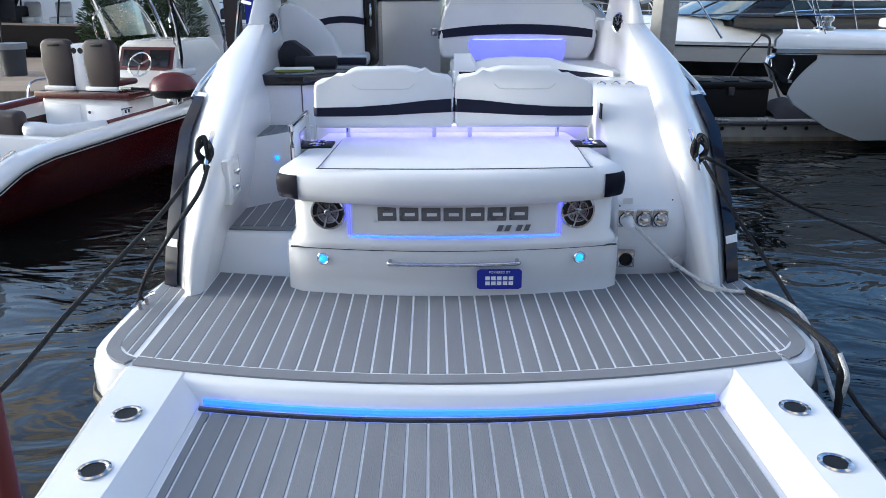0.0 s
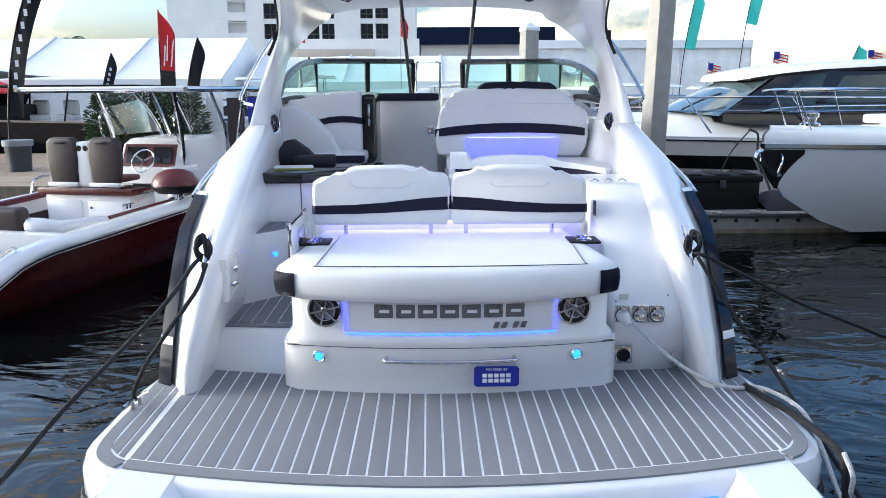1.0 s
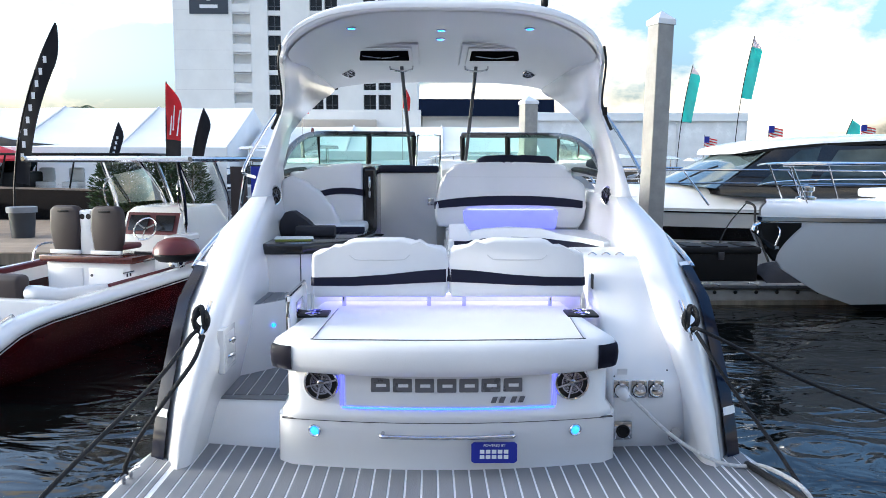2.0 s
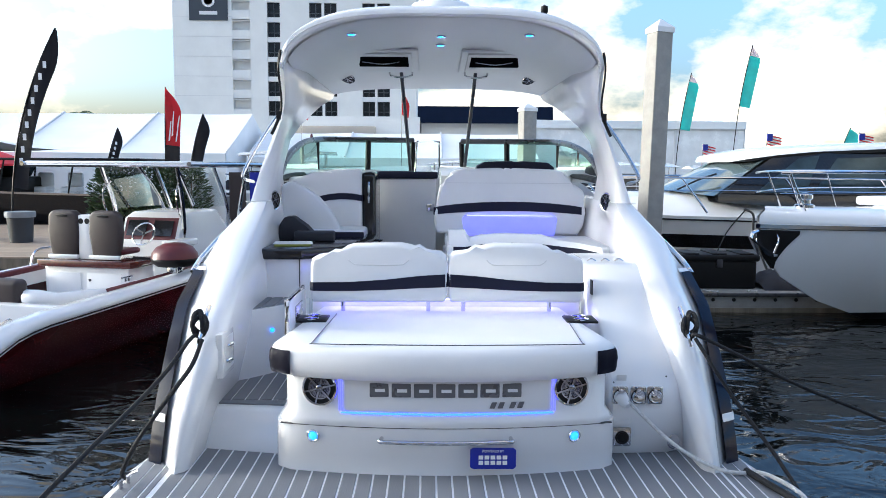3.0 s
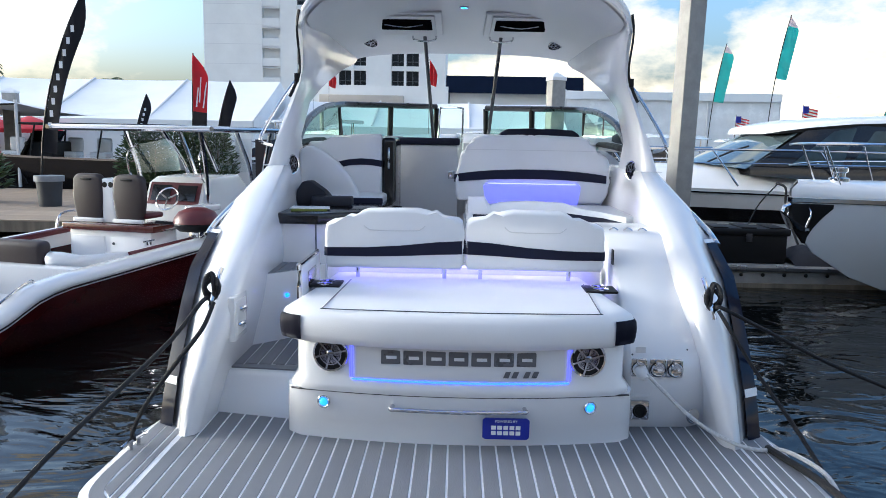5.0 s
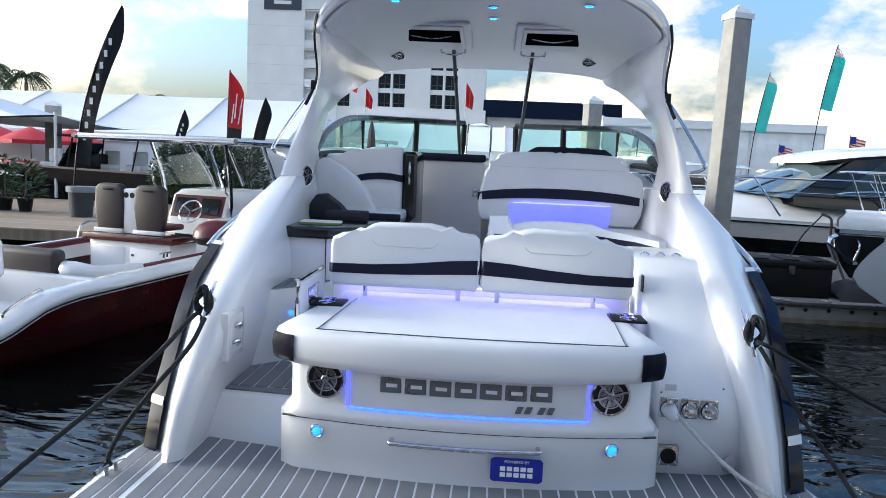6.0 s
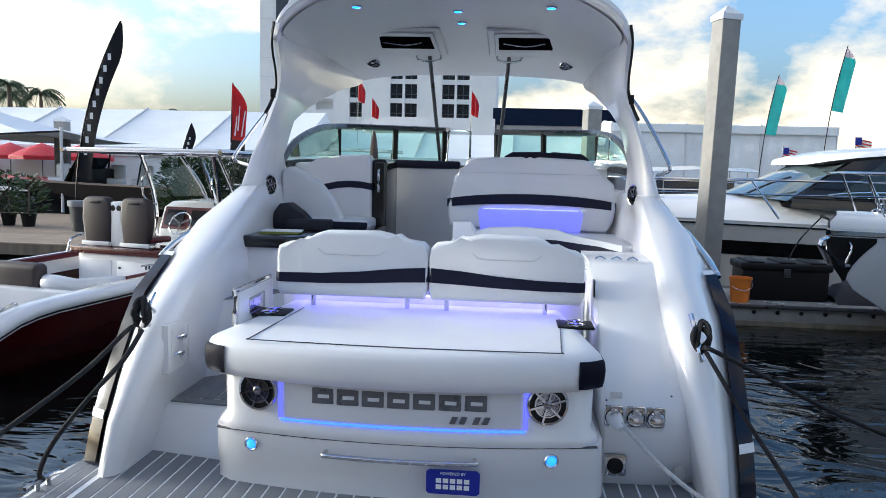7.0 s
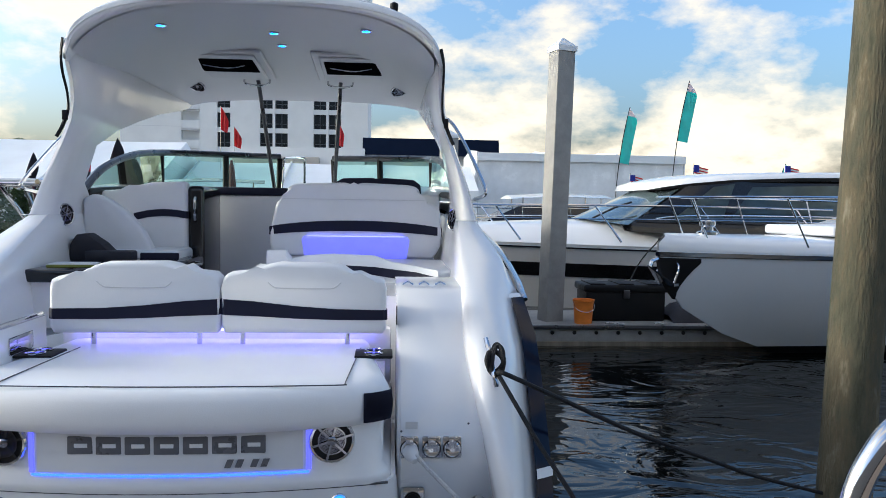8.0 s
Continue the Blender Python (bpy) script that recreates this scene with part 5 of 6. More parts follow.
for s in (-1, 1):
    rows = []
    for y in RED_Y[:-1]:
        b, z = curve(BEAM, y), curve(SHEER, y)
        k = min(1.0, b / 0.6)
        rows.append([(s * (b + o * k), y, z + h) for o, h in ((0.004, -0.004), (0.014, 0.012), (0.008, 0.05), (-0.025, 0.085), (-0.09, 0.108), (-0.20, 0.116), (-0.245, 0.095), (-0.255, 0.05), (-0.255, -0.15))])
    part("gunwale", loft(rows), M_GEL, red_boat, "white rounded gunwale sweeping down to the stern", smooth=60)
    part("pinstripe", tube([(s * (curve(BEAM, y) + 0.008), y, curve(SHEER, y) - 0.004) for y in RED_Y[:-1]], 0.009, 6, 1), M_BLACK, red_boat, "black line under the gunwale")
    part("pinstripe", tube([(s * (curve(BEAM, y) + 0.003), y, curve(SHEER, y) - 0.024) for y in RED_Y[:-1]], 0.006, 6, 1), M_WHITE, red_boat, "white line under the gunwale")
    part("quarter_rail", tube([(s * 1.20, 1.62, 0.40), (s * 1.20, 1.66, 0.46), (s * 1.20, 2.02, 0.60), (s * 1.20, 2.08, 0.58)], 0.014, 8, 4), M_CHROME, red_boat, "steel grab rail on the quarter")
    part("coaming_pad", tube([(s * 1.10, 3.7, 0.62), (s * 1.13, 5.2, 0.66), (s * 1.13, 7.4, 0.76)], 0.045, 8, 4), M_MAROON, red_boat, "maroon coaming pad")
part("deck", prism([(-1.2, 1.5), (1.2, 1.5), (1.22, 3.6), (1.20, 6.0), (1.0, 8.4), (0.4, 10.4), (-0.4, 10.4), (-1.0, 8.4), (-1.20, 6.0), (-1.22, 3.6)], "z", 0.16, 0.21), M_GEL_MATT, red_boat, "white cockpit deck")
part("transom_wall", box(-1.14, 1.14, 2.95, 3.12, 0.1, 0.56, 0.03), M_GEL, red_boat, "white inner transom")
engine_x = (-1.0, -0.35, 0.28)
for x in engine_x:
    eng = part("outboard_engine", prism([(1.62, 0.62), (1.62, 1.05), (1.76, 1.20), (2.16, 1.18), (2.32, 1.02), (2.34, 0.62)], "x", x - 0.22, x + 0.22, 0.08, 4), M_GEL, red_boat, "white outboard engine")
    part("leg", box(x - 0.10, x + 0.10, 1.85, 2.2, 0.1, 0.66, 0.03), M_GEL, eng)
    part("stripe", box(x - 0.224, x + 0.224, 1.75, 2.2, 0.88, 0.92, 0.004), M_DARKSTEEL, eng)
aft = part("aft_seat", box(-0.85, 0.45, 3.12, 3.62, 0.2, 0.50, 0.03), M_GEL, red_boat, "white aft seat box with brown cushions")
part("cushion", box(-0.82, 0.42, 3.2, 3.62, 0.50, 0.62, 0.05, 3), M_BROWN, aft, "brown vinyl cushion")
part("cushion_back", box(-0.66, 0.36, 3.10, 3.30, 0.50, 0.82, 0.07, 4), M_BROWN, aft, "brown vinyl back cushion")
part("corner_bolster", loft([[(x, 3.20 + 0.09 * math.cos(a) * f + d, 0.60 + 0.10 * math.sin(a) * f + g) for a in [k * math.pi / 6 for k in range(12)]] for x, f, d, g in ((0.36, 0.6, 0, 0), (0.40, 1.0, 0, 0), (0.55, 1.0, 0.02, 0), (0.75, 0.8, 0.1, -0.02), (1.0, 0.75, 0.35, 0.0), (1.12, 0.5, 0.6, 0.01))]), M_GEL, red_boat, "white moulded corner bolster", smooth=70)
lean = part("leaning_post", box(-0.62, 0.72, 2.85, 3.45, 0.33, 0.84, 0.03), M_GEL, red_boat, "white leaning-post cabinet with mahogany top")
part("wood_top", box(-0.68, 0.80, 2.78, 3.55, 0.84, 0.93, 0.012), M_MAHOG, lean, "varnished mahogany top")
part("drawer", box(-0.56, -0.03, 2.835, 2.852, 0.45, 0.76, 0.006), M_GEL_MATT, lean)
part("drawer", box(0.07, 0.62, 2.835, 2.852, 0.45, 0.76, 0.006), M_GEL_MATT, lean)
part("drawer_lock", lathe([(0.02, 0), (0.02, 0.01), (0.001, 0.012)], (0.12, 2.836, 0.66), (90, 0, 0), 10), M_DARKSTEEL, lean)
for x in (-0.36, 0.30):
    ch = part("helm_chair", prism([(x - 0.20, 0.98), (x - 0.25, 1.30), (x - 0.235, 1.56), (x - 0.16, 1.62), (x + 0.16, 1.62), (x + 0.235, 1.56), (x + 0.25, 1.30), (x + 0.20, 0.98)], "y", 2.92, 3.06, 0.04, 3), M_BROWN, red_boat, "brown vinyl helm chair on a pedestal")
    part("headrest_slot", box(x - 0.09, x + 0.09, 2.905, 2.925, 1.53, 1.56, 0.008), M_BLACK, ch)
    part("seat", box(x - 0.25, x + 0.25, 3.0, 3.40, 1.0, 1.08, 0.035, 3), M_MAROON, ch, "maroon seat cushion")
    part("back_shell", box(x - 0.24, x + 0.24, 2.90, 2.96, 0.94, 1.0, 0.015), M_GEL, ch, "white chair shell")
    part("pedestal", lathe([(0.10, 0), (0.06, 0.03), (0.05, 0.1)], (x, 3.2, 0.98), sides=14), M_CHROME, ch)
mid = part("drink_stand", box(-0.14, 0.08, 2.95, 3.2, 0.93, 1.56, 0.03), M_GEL, red_boat, "white stand between the chairs")
for dx in (-0.08, 0.02):
    part("round_hole", lathe([(0.04, 0), (0.04, 0.006), (0.001, 0.006)], (dx, 2.952, 1.47), (90, 0, 0), 12), M_BLACK, mid)
con = part("centre_console", prism([(4.45, 0.33), (4.40, 1.05), (4.55, 1.42), (4.75, 1.50), (5.6, 1.52), (6.1, 1.1), (6.2, 0.33)], "x", -0.52, 0.52, 0.04, 3), M_GEL, red_boat, "white helm console")
part("dash_panel", prism([(4.395, 1.08), (4.545, 1.42), (4.56, 1.42), (4.41, 1.08)], "x", -0.46, 0.46), M_MAROON, con, "maroon dash panel")
for x0, x1 in ((-0.40, -0.06), (0.06, 0.40)):
    part("screen", prism([(4.395, 1.14), (4.505, 1.38), (4.512, 1.38), (4.402, 1.14)], "x", x0, x1), M_BLACK_GLOSS, con, "dark chart screen")
wheel_c = (0.0, 4.28, 1.18)
wheel_m = pose(*wheel_c, 60, 0, 0)
part("steering_wheel", tube([wheel_m @ Vector((0.19 * math.cos(a * math.pi / 12), 0.19 * math.sin(a * math.pi / 12), 0)) for a in range(25)], 0.013, 8, 1), M_CHROME, con, "steel steering wheel")
for k in range(3):
    b = box(0.02, 0.19, -0.012, 0.012, -0.005, 0.005)
    b.transform(pose(*wheel_c, 60, 0, 0) @ pose(0, 0, 0, 0, 0, 120 * k + 30))
    part("spoke", b, M_CHROME, con)
part("throttle_box", box(0.55, 0.82, 3.9, 4.5, 1.02, 1.12, 0.03, 3), M_GEL, con, "white throttle pad")
part("throttle_stem", box(0.58, 0.78, 4.1, 4.45, 0.33, 1.03, 0.03), M_GEL, con)
tt = part("t_top", box(-1.30, 1.36, 3.35, 6.3, 2.16, 2.21, 0.02), M_GEL, red_boat, "white T-top on steel tube frame")
for y in (3.38, 4.1, 5.2, 6.28):
    part("roof_tube", tube([(-1.34, y, 2.15), (1.40, y, 2.15)], 0.028, 8), M_CHROME, tt)
for s, x in ((-1, -1.34), (1, 1.40)):
    part("roof_tube", tube([(x, 3.33, 2.17), (x, 4.8, 2.175), (x, 6.33, 2.17)], 0.036, 8, 3), M_CHROME, tt)
    part("pillar", tube([(s * 0.60, 4.45, 0.33), (s * 0.60, 4.45, 1.4), (s * 0.66, 4.2, 2.15)], 0.034, 8, 4), M_CHROME, tt)
    part("pillar", tube([(s * 0.60, 5.95, 0.33), (s * 0.62, 5.8, 1.4), (s * 0.70, 5.2, 2.15)], 0.034, 8, 4), M_CHROME, tt)
    part("pillar", tube([(s * 0.60, 6.25, 0.33), (s * 0.64, 6.15, 1.2), (s * 0.9, 6.0, 2.15)], 0.034, 8, 4), M_CHROME, tt)
    part("grab_loop", tube([(s * 0.56, 4.43, 1.35), (s * 0.63, 4.25, 1.45), (s * 0.64, 4.2, 1.75), (s * 0.60, 4.35, 1.9)], 0.014, 6, 5), M_CHROME, tt)
for x0, x1 in ((-0.60, -0.03), (0.03, 0.60)):
    bm = bmesh.new()
    bm.faces.new([bm.verts.new(c) for c in ((x0, 5.75, 1.46), (x1, 5.75, 1.46), (x1 * 1.08, 5.25, 2.13), (x0 * 1.08, 5.25, 2.13))])
    ob = part("pane", bm, M_CLEAR, tt, "clear windscreen panel")
    ob.visible_shadow = False
for s in (-1, 1):
    bm = bmesh.new()
    bm.faces.new([bm.verts.new(c) for c in ((s * 0.61, 4.5, 1.46), (s * 0.61, 5.75, 1.46), (s * 0.68, 5.25, 2.13), (s * 0.66, 4.3, 2.13))])
    ob = part("pane", bm, M_CLEAR, tt, "clear side panel")
    ob.visible_shadow = False
part("pane_bar", tube([(0, 5.75, 1.46), (0, 5.25, 2.13)], 0.03, 8), M_CHROME, tt)
grill = part("grill", lathe([(0.24, 0.0), (0.30, 0.05), (0.31, 0.09), (0.30, 0.11)], (1.08, 3.05, 1.0)), M_BLACK, red_boat, "round deck grill with dark red lid")
part("grill_lid", lathe([(0.315, 0.11), (0.30, 0.18), (0.24, 0.26), (0.13, 0.31), (0.001, 0.325)], (1.08, 3.05, 1.0)), M_MAROON, grill, "dark red domed lid")
part("grill_mount", box(1.0, 1.16, 2.97, 3.13, 0.74, 1.01, 0.01), M_CHROME, grill)
part("grill_handle", tube([(0.80, 2.9, 1.1), (0.60, 2.8, 1.12)], 0.02, 8), M_BLACK, grill)
for x, y, z in ((1.2, 0.5, 0.65), (1.24, 3.9, 0.73)):
    part("cleat", merged(tube([(x, y - 0.1, z + 0.05), (x, y + 0.1, z + 0.05)], 0.012, 8), tube([(x, y - 0.03, z), (x, y - 0.03, z + 0.05)], 0.012, 8), tube([(x, y + 0.03, z), (x, y + 0.03, z + 0.05)], 0.012, 8)), M_CHROME, red_boat)
part("steel_loop", tube([(-1.15, 3.2, 0.78), (-1.15, 3.3, 0.98), (-1.1, 3.6, 1.0), (-1.1, 3.7, 0.82)], 0.015, 8, 4), M_CHROME, red_boat)
for ch in red_boat.children:
    if ch.name.split(".")[0] in ("leaning_post", "helm_chair", "drink_stand", "centre_console", "t_top", "grill", "steel_loop"):
        kind_ = ch.name.split(".")[0]
        ch.location += Vector((0.10 if kind_ == "grill" else -0.13, 2.0, {"t_top": 0.0, "grill": -0.22}.get(kind_, -0.10)))
red_boat.location = (-5.97, 5.50, 0.0)
red_boat.rotation_euler = (0, 0, radians(-14))

# bow of the white boat to starboard
wb_ = thing("white_motorboat", (0, 0, 0), "white motorboat with black bow trim, anchor and steel rails", "boat")
BOW = (11.0, 3.4, 1.30, 1.42, -0.15, 2.4)
part("hull", hull_shell(*BOW, 0.0, 1.0, rakep=2.4), M_GEL, wb_, "pale grey-white hull")
part("bottom", hull_shell(*BOW, 0.0, 0.11, 0.006, rakep=2.4), M_BLACK, wb_, "dark bottom paint")
part("rub_rail", hull_shell(*BOW, 0.95, 0.985, 0.02, rakep=2.4), M_CHROME, wb_, "steel-capped rub rail")
part("bow_trim", hull_shell(*BOW, 0.945, 0.952, 0.012, rakep=2.4), M_BLACK, wb_)
wd = []
for i in range(23):
    u = i / 22
    b = 1.7 * (lerp(0.93, 1, min(1, u / 0.35)) if u < 0.35 else max(0.012, 1 - ((u - 0.35) / 0.65) ** 2.3))
    z = lerp(1.30, 1.42, u ** 1.6)
    wd.append([(-b, u * 11, z), (-b * 0.97, u * 11, z + 0.09), (-b * 0.75, u * 10.9, z + 0.17), (0, u * 10.9, z + 0.22), (b * 0.75, u * 10.9, z + 0.17), (b * 0.97, u * 11, z + 0.09), (b, u * 11, z)])
part("deck", loft(wd, closed=False), M_GEL, wb_, "white foredeck", smooth=60)
part("cabin", loft([[(-1.1, y, 1.5), (-0.95, y, h), (0, y, h + 0.08), (0.95, y, h), (1.1, y, 1.5)] for y, h in ((1.5, 2.3), (4.5, 2.3), (5.8, 1.95), (7.4, 1.6))]), M_GEL, wb_, "white cabin top")
part("cabin_glass", loft([[(-1.12, y, 1.62), (-1.02, y, h - 0.1), (1.02, y, h - 0.1), (1.12, y, 1.62)] for y, h in ((1.8, 2.2), (4.4, 2.2), (5.6, 1.9))]), M_BLACK_GLOSS, wb_, "dark cabin windows")
part("cushion", box(-0.6, 0.6, 6.6, 8.4, 1.60, 1.74, 0.05, 3), M_VINYL, wb_, "cream sun cushion")
plate_rings = [hull_mesh(*BOW, lerp(0.90, 0.58, k / 5), 0.935, 0.014, 110, rakep=2.4)[105 + k] for k in range(6)]
bow = part("bow_plate", loft(plate_rings), M_BLACK, wb_, "black bow plate")
anchor = part("anchor", tube([(0.0, 10.2, 1.36), (0.0, 11.0, 1.30), (0.0, 11.12, 1.2)], 0.03, 8, 4), M_CHROME, wb_, "polished steel anchor under the bow")
part("fluke", loft([[(-0.02, 11.15, 1.22), (0.02, 11.15, 1.22), (0.02, 11.12, 1.19), (-0.02, 11.12, 1.19)], [(-0.17, 10.86, 0.99), (0.17, 10.86, 0.99), (0.15, 10.84, 0.95), (-0.15, 10.84, 0.95)], [(-0.05, 10.60, 0.97), (0.05, 10.60, 0.97), (0.05, 10.60, 0.94), (-0.05, 10.60, 0.94)]]), M_CHROME, anchor)
part("roll_bar", tube([(-0.17, 10.86, 1.0), (-0.18, 10.8, 1.2), (0, 10.76, 1.30), (0.18, 10.8, 1.2), (0.17, 10.86, 1.0)], 0.014, 8, 5), M_CHROME, anchor)
part("windlass", lathe([(0.14, 0), (0.14, 0.05), (0.08, 0.07), (0.08, 0.12), (0.11, 0.14), (0.11, 0.19), (0.06, 0.22), (0.001, 0.23)], (0, 10.15, 1.60), sides=16), M_CHROME, wb_, "chrome windlass")
for s in (-1, 1):
    rl = smooth_line([(s * 0.22, 10.85, 2.10), (s * 0.75, 10.0, 2.12), (s * 1.25, 8.6, 2.13), (s * 1.5, 6.6, 2.12), (s * 1.55, 4.5, 2.1)], 4)
    rail = part("bow_rail", tube(rl, 0.017, 8, 1), M_CHROME, wb_, "steel bow rail")
    part("mid_rail", tube([(p.x, p.y, p.z - 0.28) for p in rl], 0.010, 6, 1), M_CHROME, rail)
    for x, y in ((0.20, 10.55), (0.82, 9.5), (1.30, 8.1), (1.52, 6.2)):
        part("stanchion", tube([(s * x * 1.06, y - 0.25, 1.48), (s * x, y + 0.12, 2.11)], 0.012, 8), M_CHROME, rail)
th = radians(112)
bx, by = 4.45, 10.05
wb_.rotation_euler = (0, 0, th)
wb_.location = (bx + 11 * math.sin(th), by - 11 * math.cos(th), 0)

# the cruiser behind the finger dock, bow to port
cr = thing("white_cruiser", (0, 0, 0), "white express cruiser with dark windscreen and steel rails", "boat")
part("hull", hull_shell(14.5, 4.2, 1.15, 1.28, -0.1, 1.8, 0.0, 1.0), M_GEL, cr, "white hull")
part("rub_rail", hull_shell(14.5, 4.2, 1.15, 1.28, -0.1, 1.8, 0.93, 0.955, 0.02), M_CHROME, cr, "steel rub rail")
cd = []
for i in range(23):
    u = i / 22
    b = 2.1 * (lerp(0.93, 1, min(1, u / 0.35)) if u < 0.35 else max(0.012, 1 - ((u - 0.35) / 0.65) ** 2.3))
    z = lerp(1.15, 1.28, u ** 1.6)
    c = 0.45 * max(0, 1 - abs(u - 0.45) / 0.55) ** 0.8
    cd.append([(-b, u * 14.5, z), (-b * 0.95, u * 14.45, z + 0.08), (-b * 0.7, u * 14.4, z + 0.16 + c * 0.7), (0, u * 14.4, z + 0.2 + c), (b * 0.7, u * 14.4, z + 0.16 + c * 0.7), (b * 0.95, u * 14.45, z + 0.08), (b, u * 14.5, z)])
part("deck", loft(cd, closed=False), M_GEL, cr, "white foredeck", smooth=60)
for first, last in ((52, 67), (68, 78)):
    part("hull_window", loft(hull_mesh(14.5, 4.2, 1.15, 1.28, -0.1, 1.8, 0.50, 0.71, 0.012, 90)[first - 4:last]), M_BLACK_GLOSS, cr, "long black hull window")
roof_c = part("roof", loft([[(-w, y, z - 0.05), (-w + 0.02, y, z), (-w * 0.9, y, z + 0.06), (0, y, z + 0.12), (w * 0.9, y, z + 0.06), (w - 0.02, y, z), (w, y, z - 0.05), (0, y, z - 0.05)] for y, z, w in ((1.5, 2.60, 1.75), (4, 2.64, 1.8), (6.5, 2.60, 1.78), (7.8, 2.54, 1.70), (8.5, 2.47, 1.56), (8.95, 2.40, 1.35), (9.2, 2.34, 1.0))]), M_GEL, cr, "white hardtop roof", smooth=60)
part("brow", loft([[(-w, y, z - 0.11), (-w, y, z - 0.052), (w, y, z - 0.052), (w, y, z - 0.11)] for y, z, w in ((1.6, 2.60, 1.70), (4, 2.64, 1.75), (6.5, 2.60, 1.73), (7.8, 2.54, 1.65), (8.5, 2.47, 1.51), (9.0, 2.40, 1.28))]), M_BLACK, roof_c, "black brow under the roof")
glz = part("windscreen", loft([[(-1.95, yb, 1.42), (-1.93, yb, 1.60), (-1.66, yt, 2.50), (1.66, yt, 2.50), (1.93, yb, 1.60), (1.95, yb, 1.42)] for yb, yt in ((2.0, 2.0), (8.2, 7.6))] + [[(-1.80, 9.7, 1.50), (-1.78, 9.7, 1.64), (-1.50, 8.55, 2.38), (1.50, 8.55, 2.38), (1.78, 9.7, 1.64), (1.80, 9.7, 1.50)]]), M_BLACK_GLOSS, cr, "dark side windows")
M_SKYGLASS = material("sky_reflecting_glass", (0.22, 0.28, 0.30), 0.05, metal=0.7, scale=1, vary=0.2)
M_SIDEGLASS = material("tinted_side_glass", (0.13, 0.17, 0.18), 0.06, metal=0.5, scale=1.5, vary=0.35)
front = loft([[(-1.72, 9.76, 1.62), (-1.2, 10.08, 1.66), (-0.6, 10.28, 1.69), (0, 10.36, 1.70), (0.6, 10.28, 1.69), (1.2, 10.08, 1.66), (1.72, 9.76, 1.62)], [(-1.42, 8.66, 2.34), (-1.0, 8.86, 2.31), (-0.5, 9.0, 2.29), (0, 9.06, 2.28), (0.5, 9.0, 2.29), (1.0, 8.86, 2.31), (1.42, 8.66, 2.34)]], closed=False)
part("front_glass", front, M_SKYGLASS, cr, "raked front windscreen")
part("wiper", tube([(-0.9, 10.22, 1.72), (-1.1, 9.85, 1.93), (-1.25, 9.55, 2.05)], 0.02, 6, 3), M_BLACK, cr, "black wiper")
for s in (-1, 1):
    for (b0, t0), (b1, t1) in (((9.0, 8.10), (8.05, 7.72)), ((7.9, 7.6), (5.6, 5.6)), ((5.4, 5.4), (3.2, 3.2))):
        quad = [(s * (1.90 if b0 < 8.5 else 1.86), b0, 1.70), (s * 1.925, b1, 1.70), (s * 1.70, t1, 2.42), (s * (1.70 if b0 < 8.5 else 1.63), t0, 2.36)]
        bm = bmesh.new()
        bm.faces.new([bm.verts.new(q) for q in quad])
        bmesh.ops.solidify(bm, geom=bm.faces[:], thickness=0.012)
        part("side_pane", bm, M_SIDEGLASS, cr, "tinted side pane")
for s in (-1, 1):
    rl = smooth_line([(s * 0.25, 14.2, 1.92), (s * 0.95, 13.0, 1.95), (s * 1.6, 11.0, 1.97), (s * 2.0, 8.6, 1.98), (s * 2.05, 6.0, 1.96)], 4)
    rail = part("bow_rail", tube(rl, 0.022, 8, 1), M_CHROME, cr, "steel bow rail")
    part("mid_rail", tube([(p.x, p.y, p.z - 0.25) for p in rl], 0.014, 6, 1), M_CHROME, rail)
    for x, y in ((0.45, 13.6), (1.2, 12.1), (1.75, 10.3), (2.0, 8.4), (2.05, 6.6)):
        part("stanchion", tube([(s * x * 1.02, y - 0.4, 1.30), (s * x, y + 0.1, 1.96)], 0.019, 8), M_CHROME, rail)
part("deck_cleat", tube([(2.0, 9.0, 1.28), (2.0, 9.0, 1.36), (2.0, 9.2, 1.38)], 0.02, 8, 3), M_BLACK, cr)
cr.rotation_euler = (0, 0, radians(90))
cr.location = (15.2, 16.1, 0)
line("mooring_line", [(6.0, 14.06, 1.36), (5.9, 14.0, 1.38), (6.02, 13.9, 1.30), (6.0, 13.8, 1.0), (6.02, 13.6, 0.7), (6.0, 13.0, 0.22)], 0.022, M_ROPE, "black line hanging from the cruiser's foredeck cleat")
line("mooring_line", [(5.9, 14.0, 1.36), (5.4, 13.6, 0.95), (4.9, 13.05, 0.30), (4.8, 12.95, 0.21)], 0.012, M_ROPE, "thin black line from the cruiser to the dock")


# ---- shore ----
# Unseen wall, added to cut low sky light on aft-facing surfaces.
solo("sky_block_south", box(-24, 10, -8.4, -8.0, -0.6, 6.2), material("grey_sky_block", (0.20, 0.19, 0.18), 0.85, scale=1.2, vary=0.15, bump=0.2, bump_scale=10), (0, -8.2, -0.6), "unseen plain grey wall added behind the dock to block low sky light", "wall", kind="structure")
solo("quay", box(-400, 400, 36.0, 900, -0.6, 0.45), M_CONCRETE, (0, 36, -0.6), "pale concrete quay behind the boats", "ground", kind="structure")

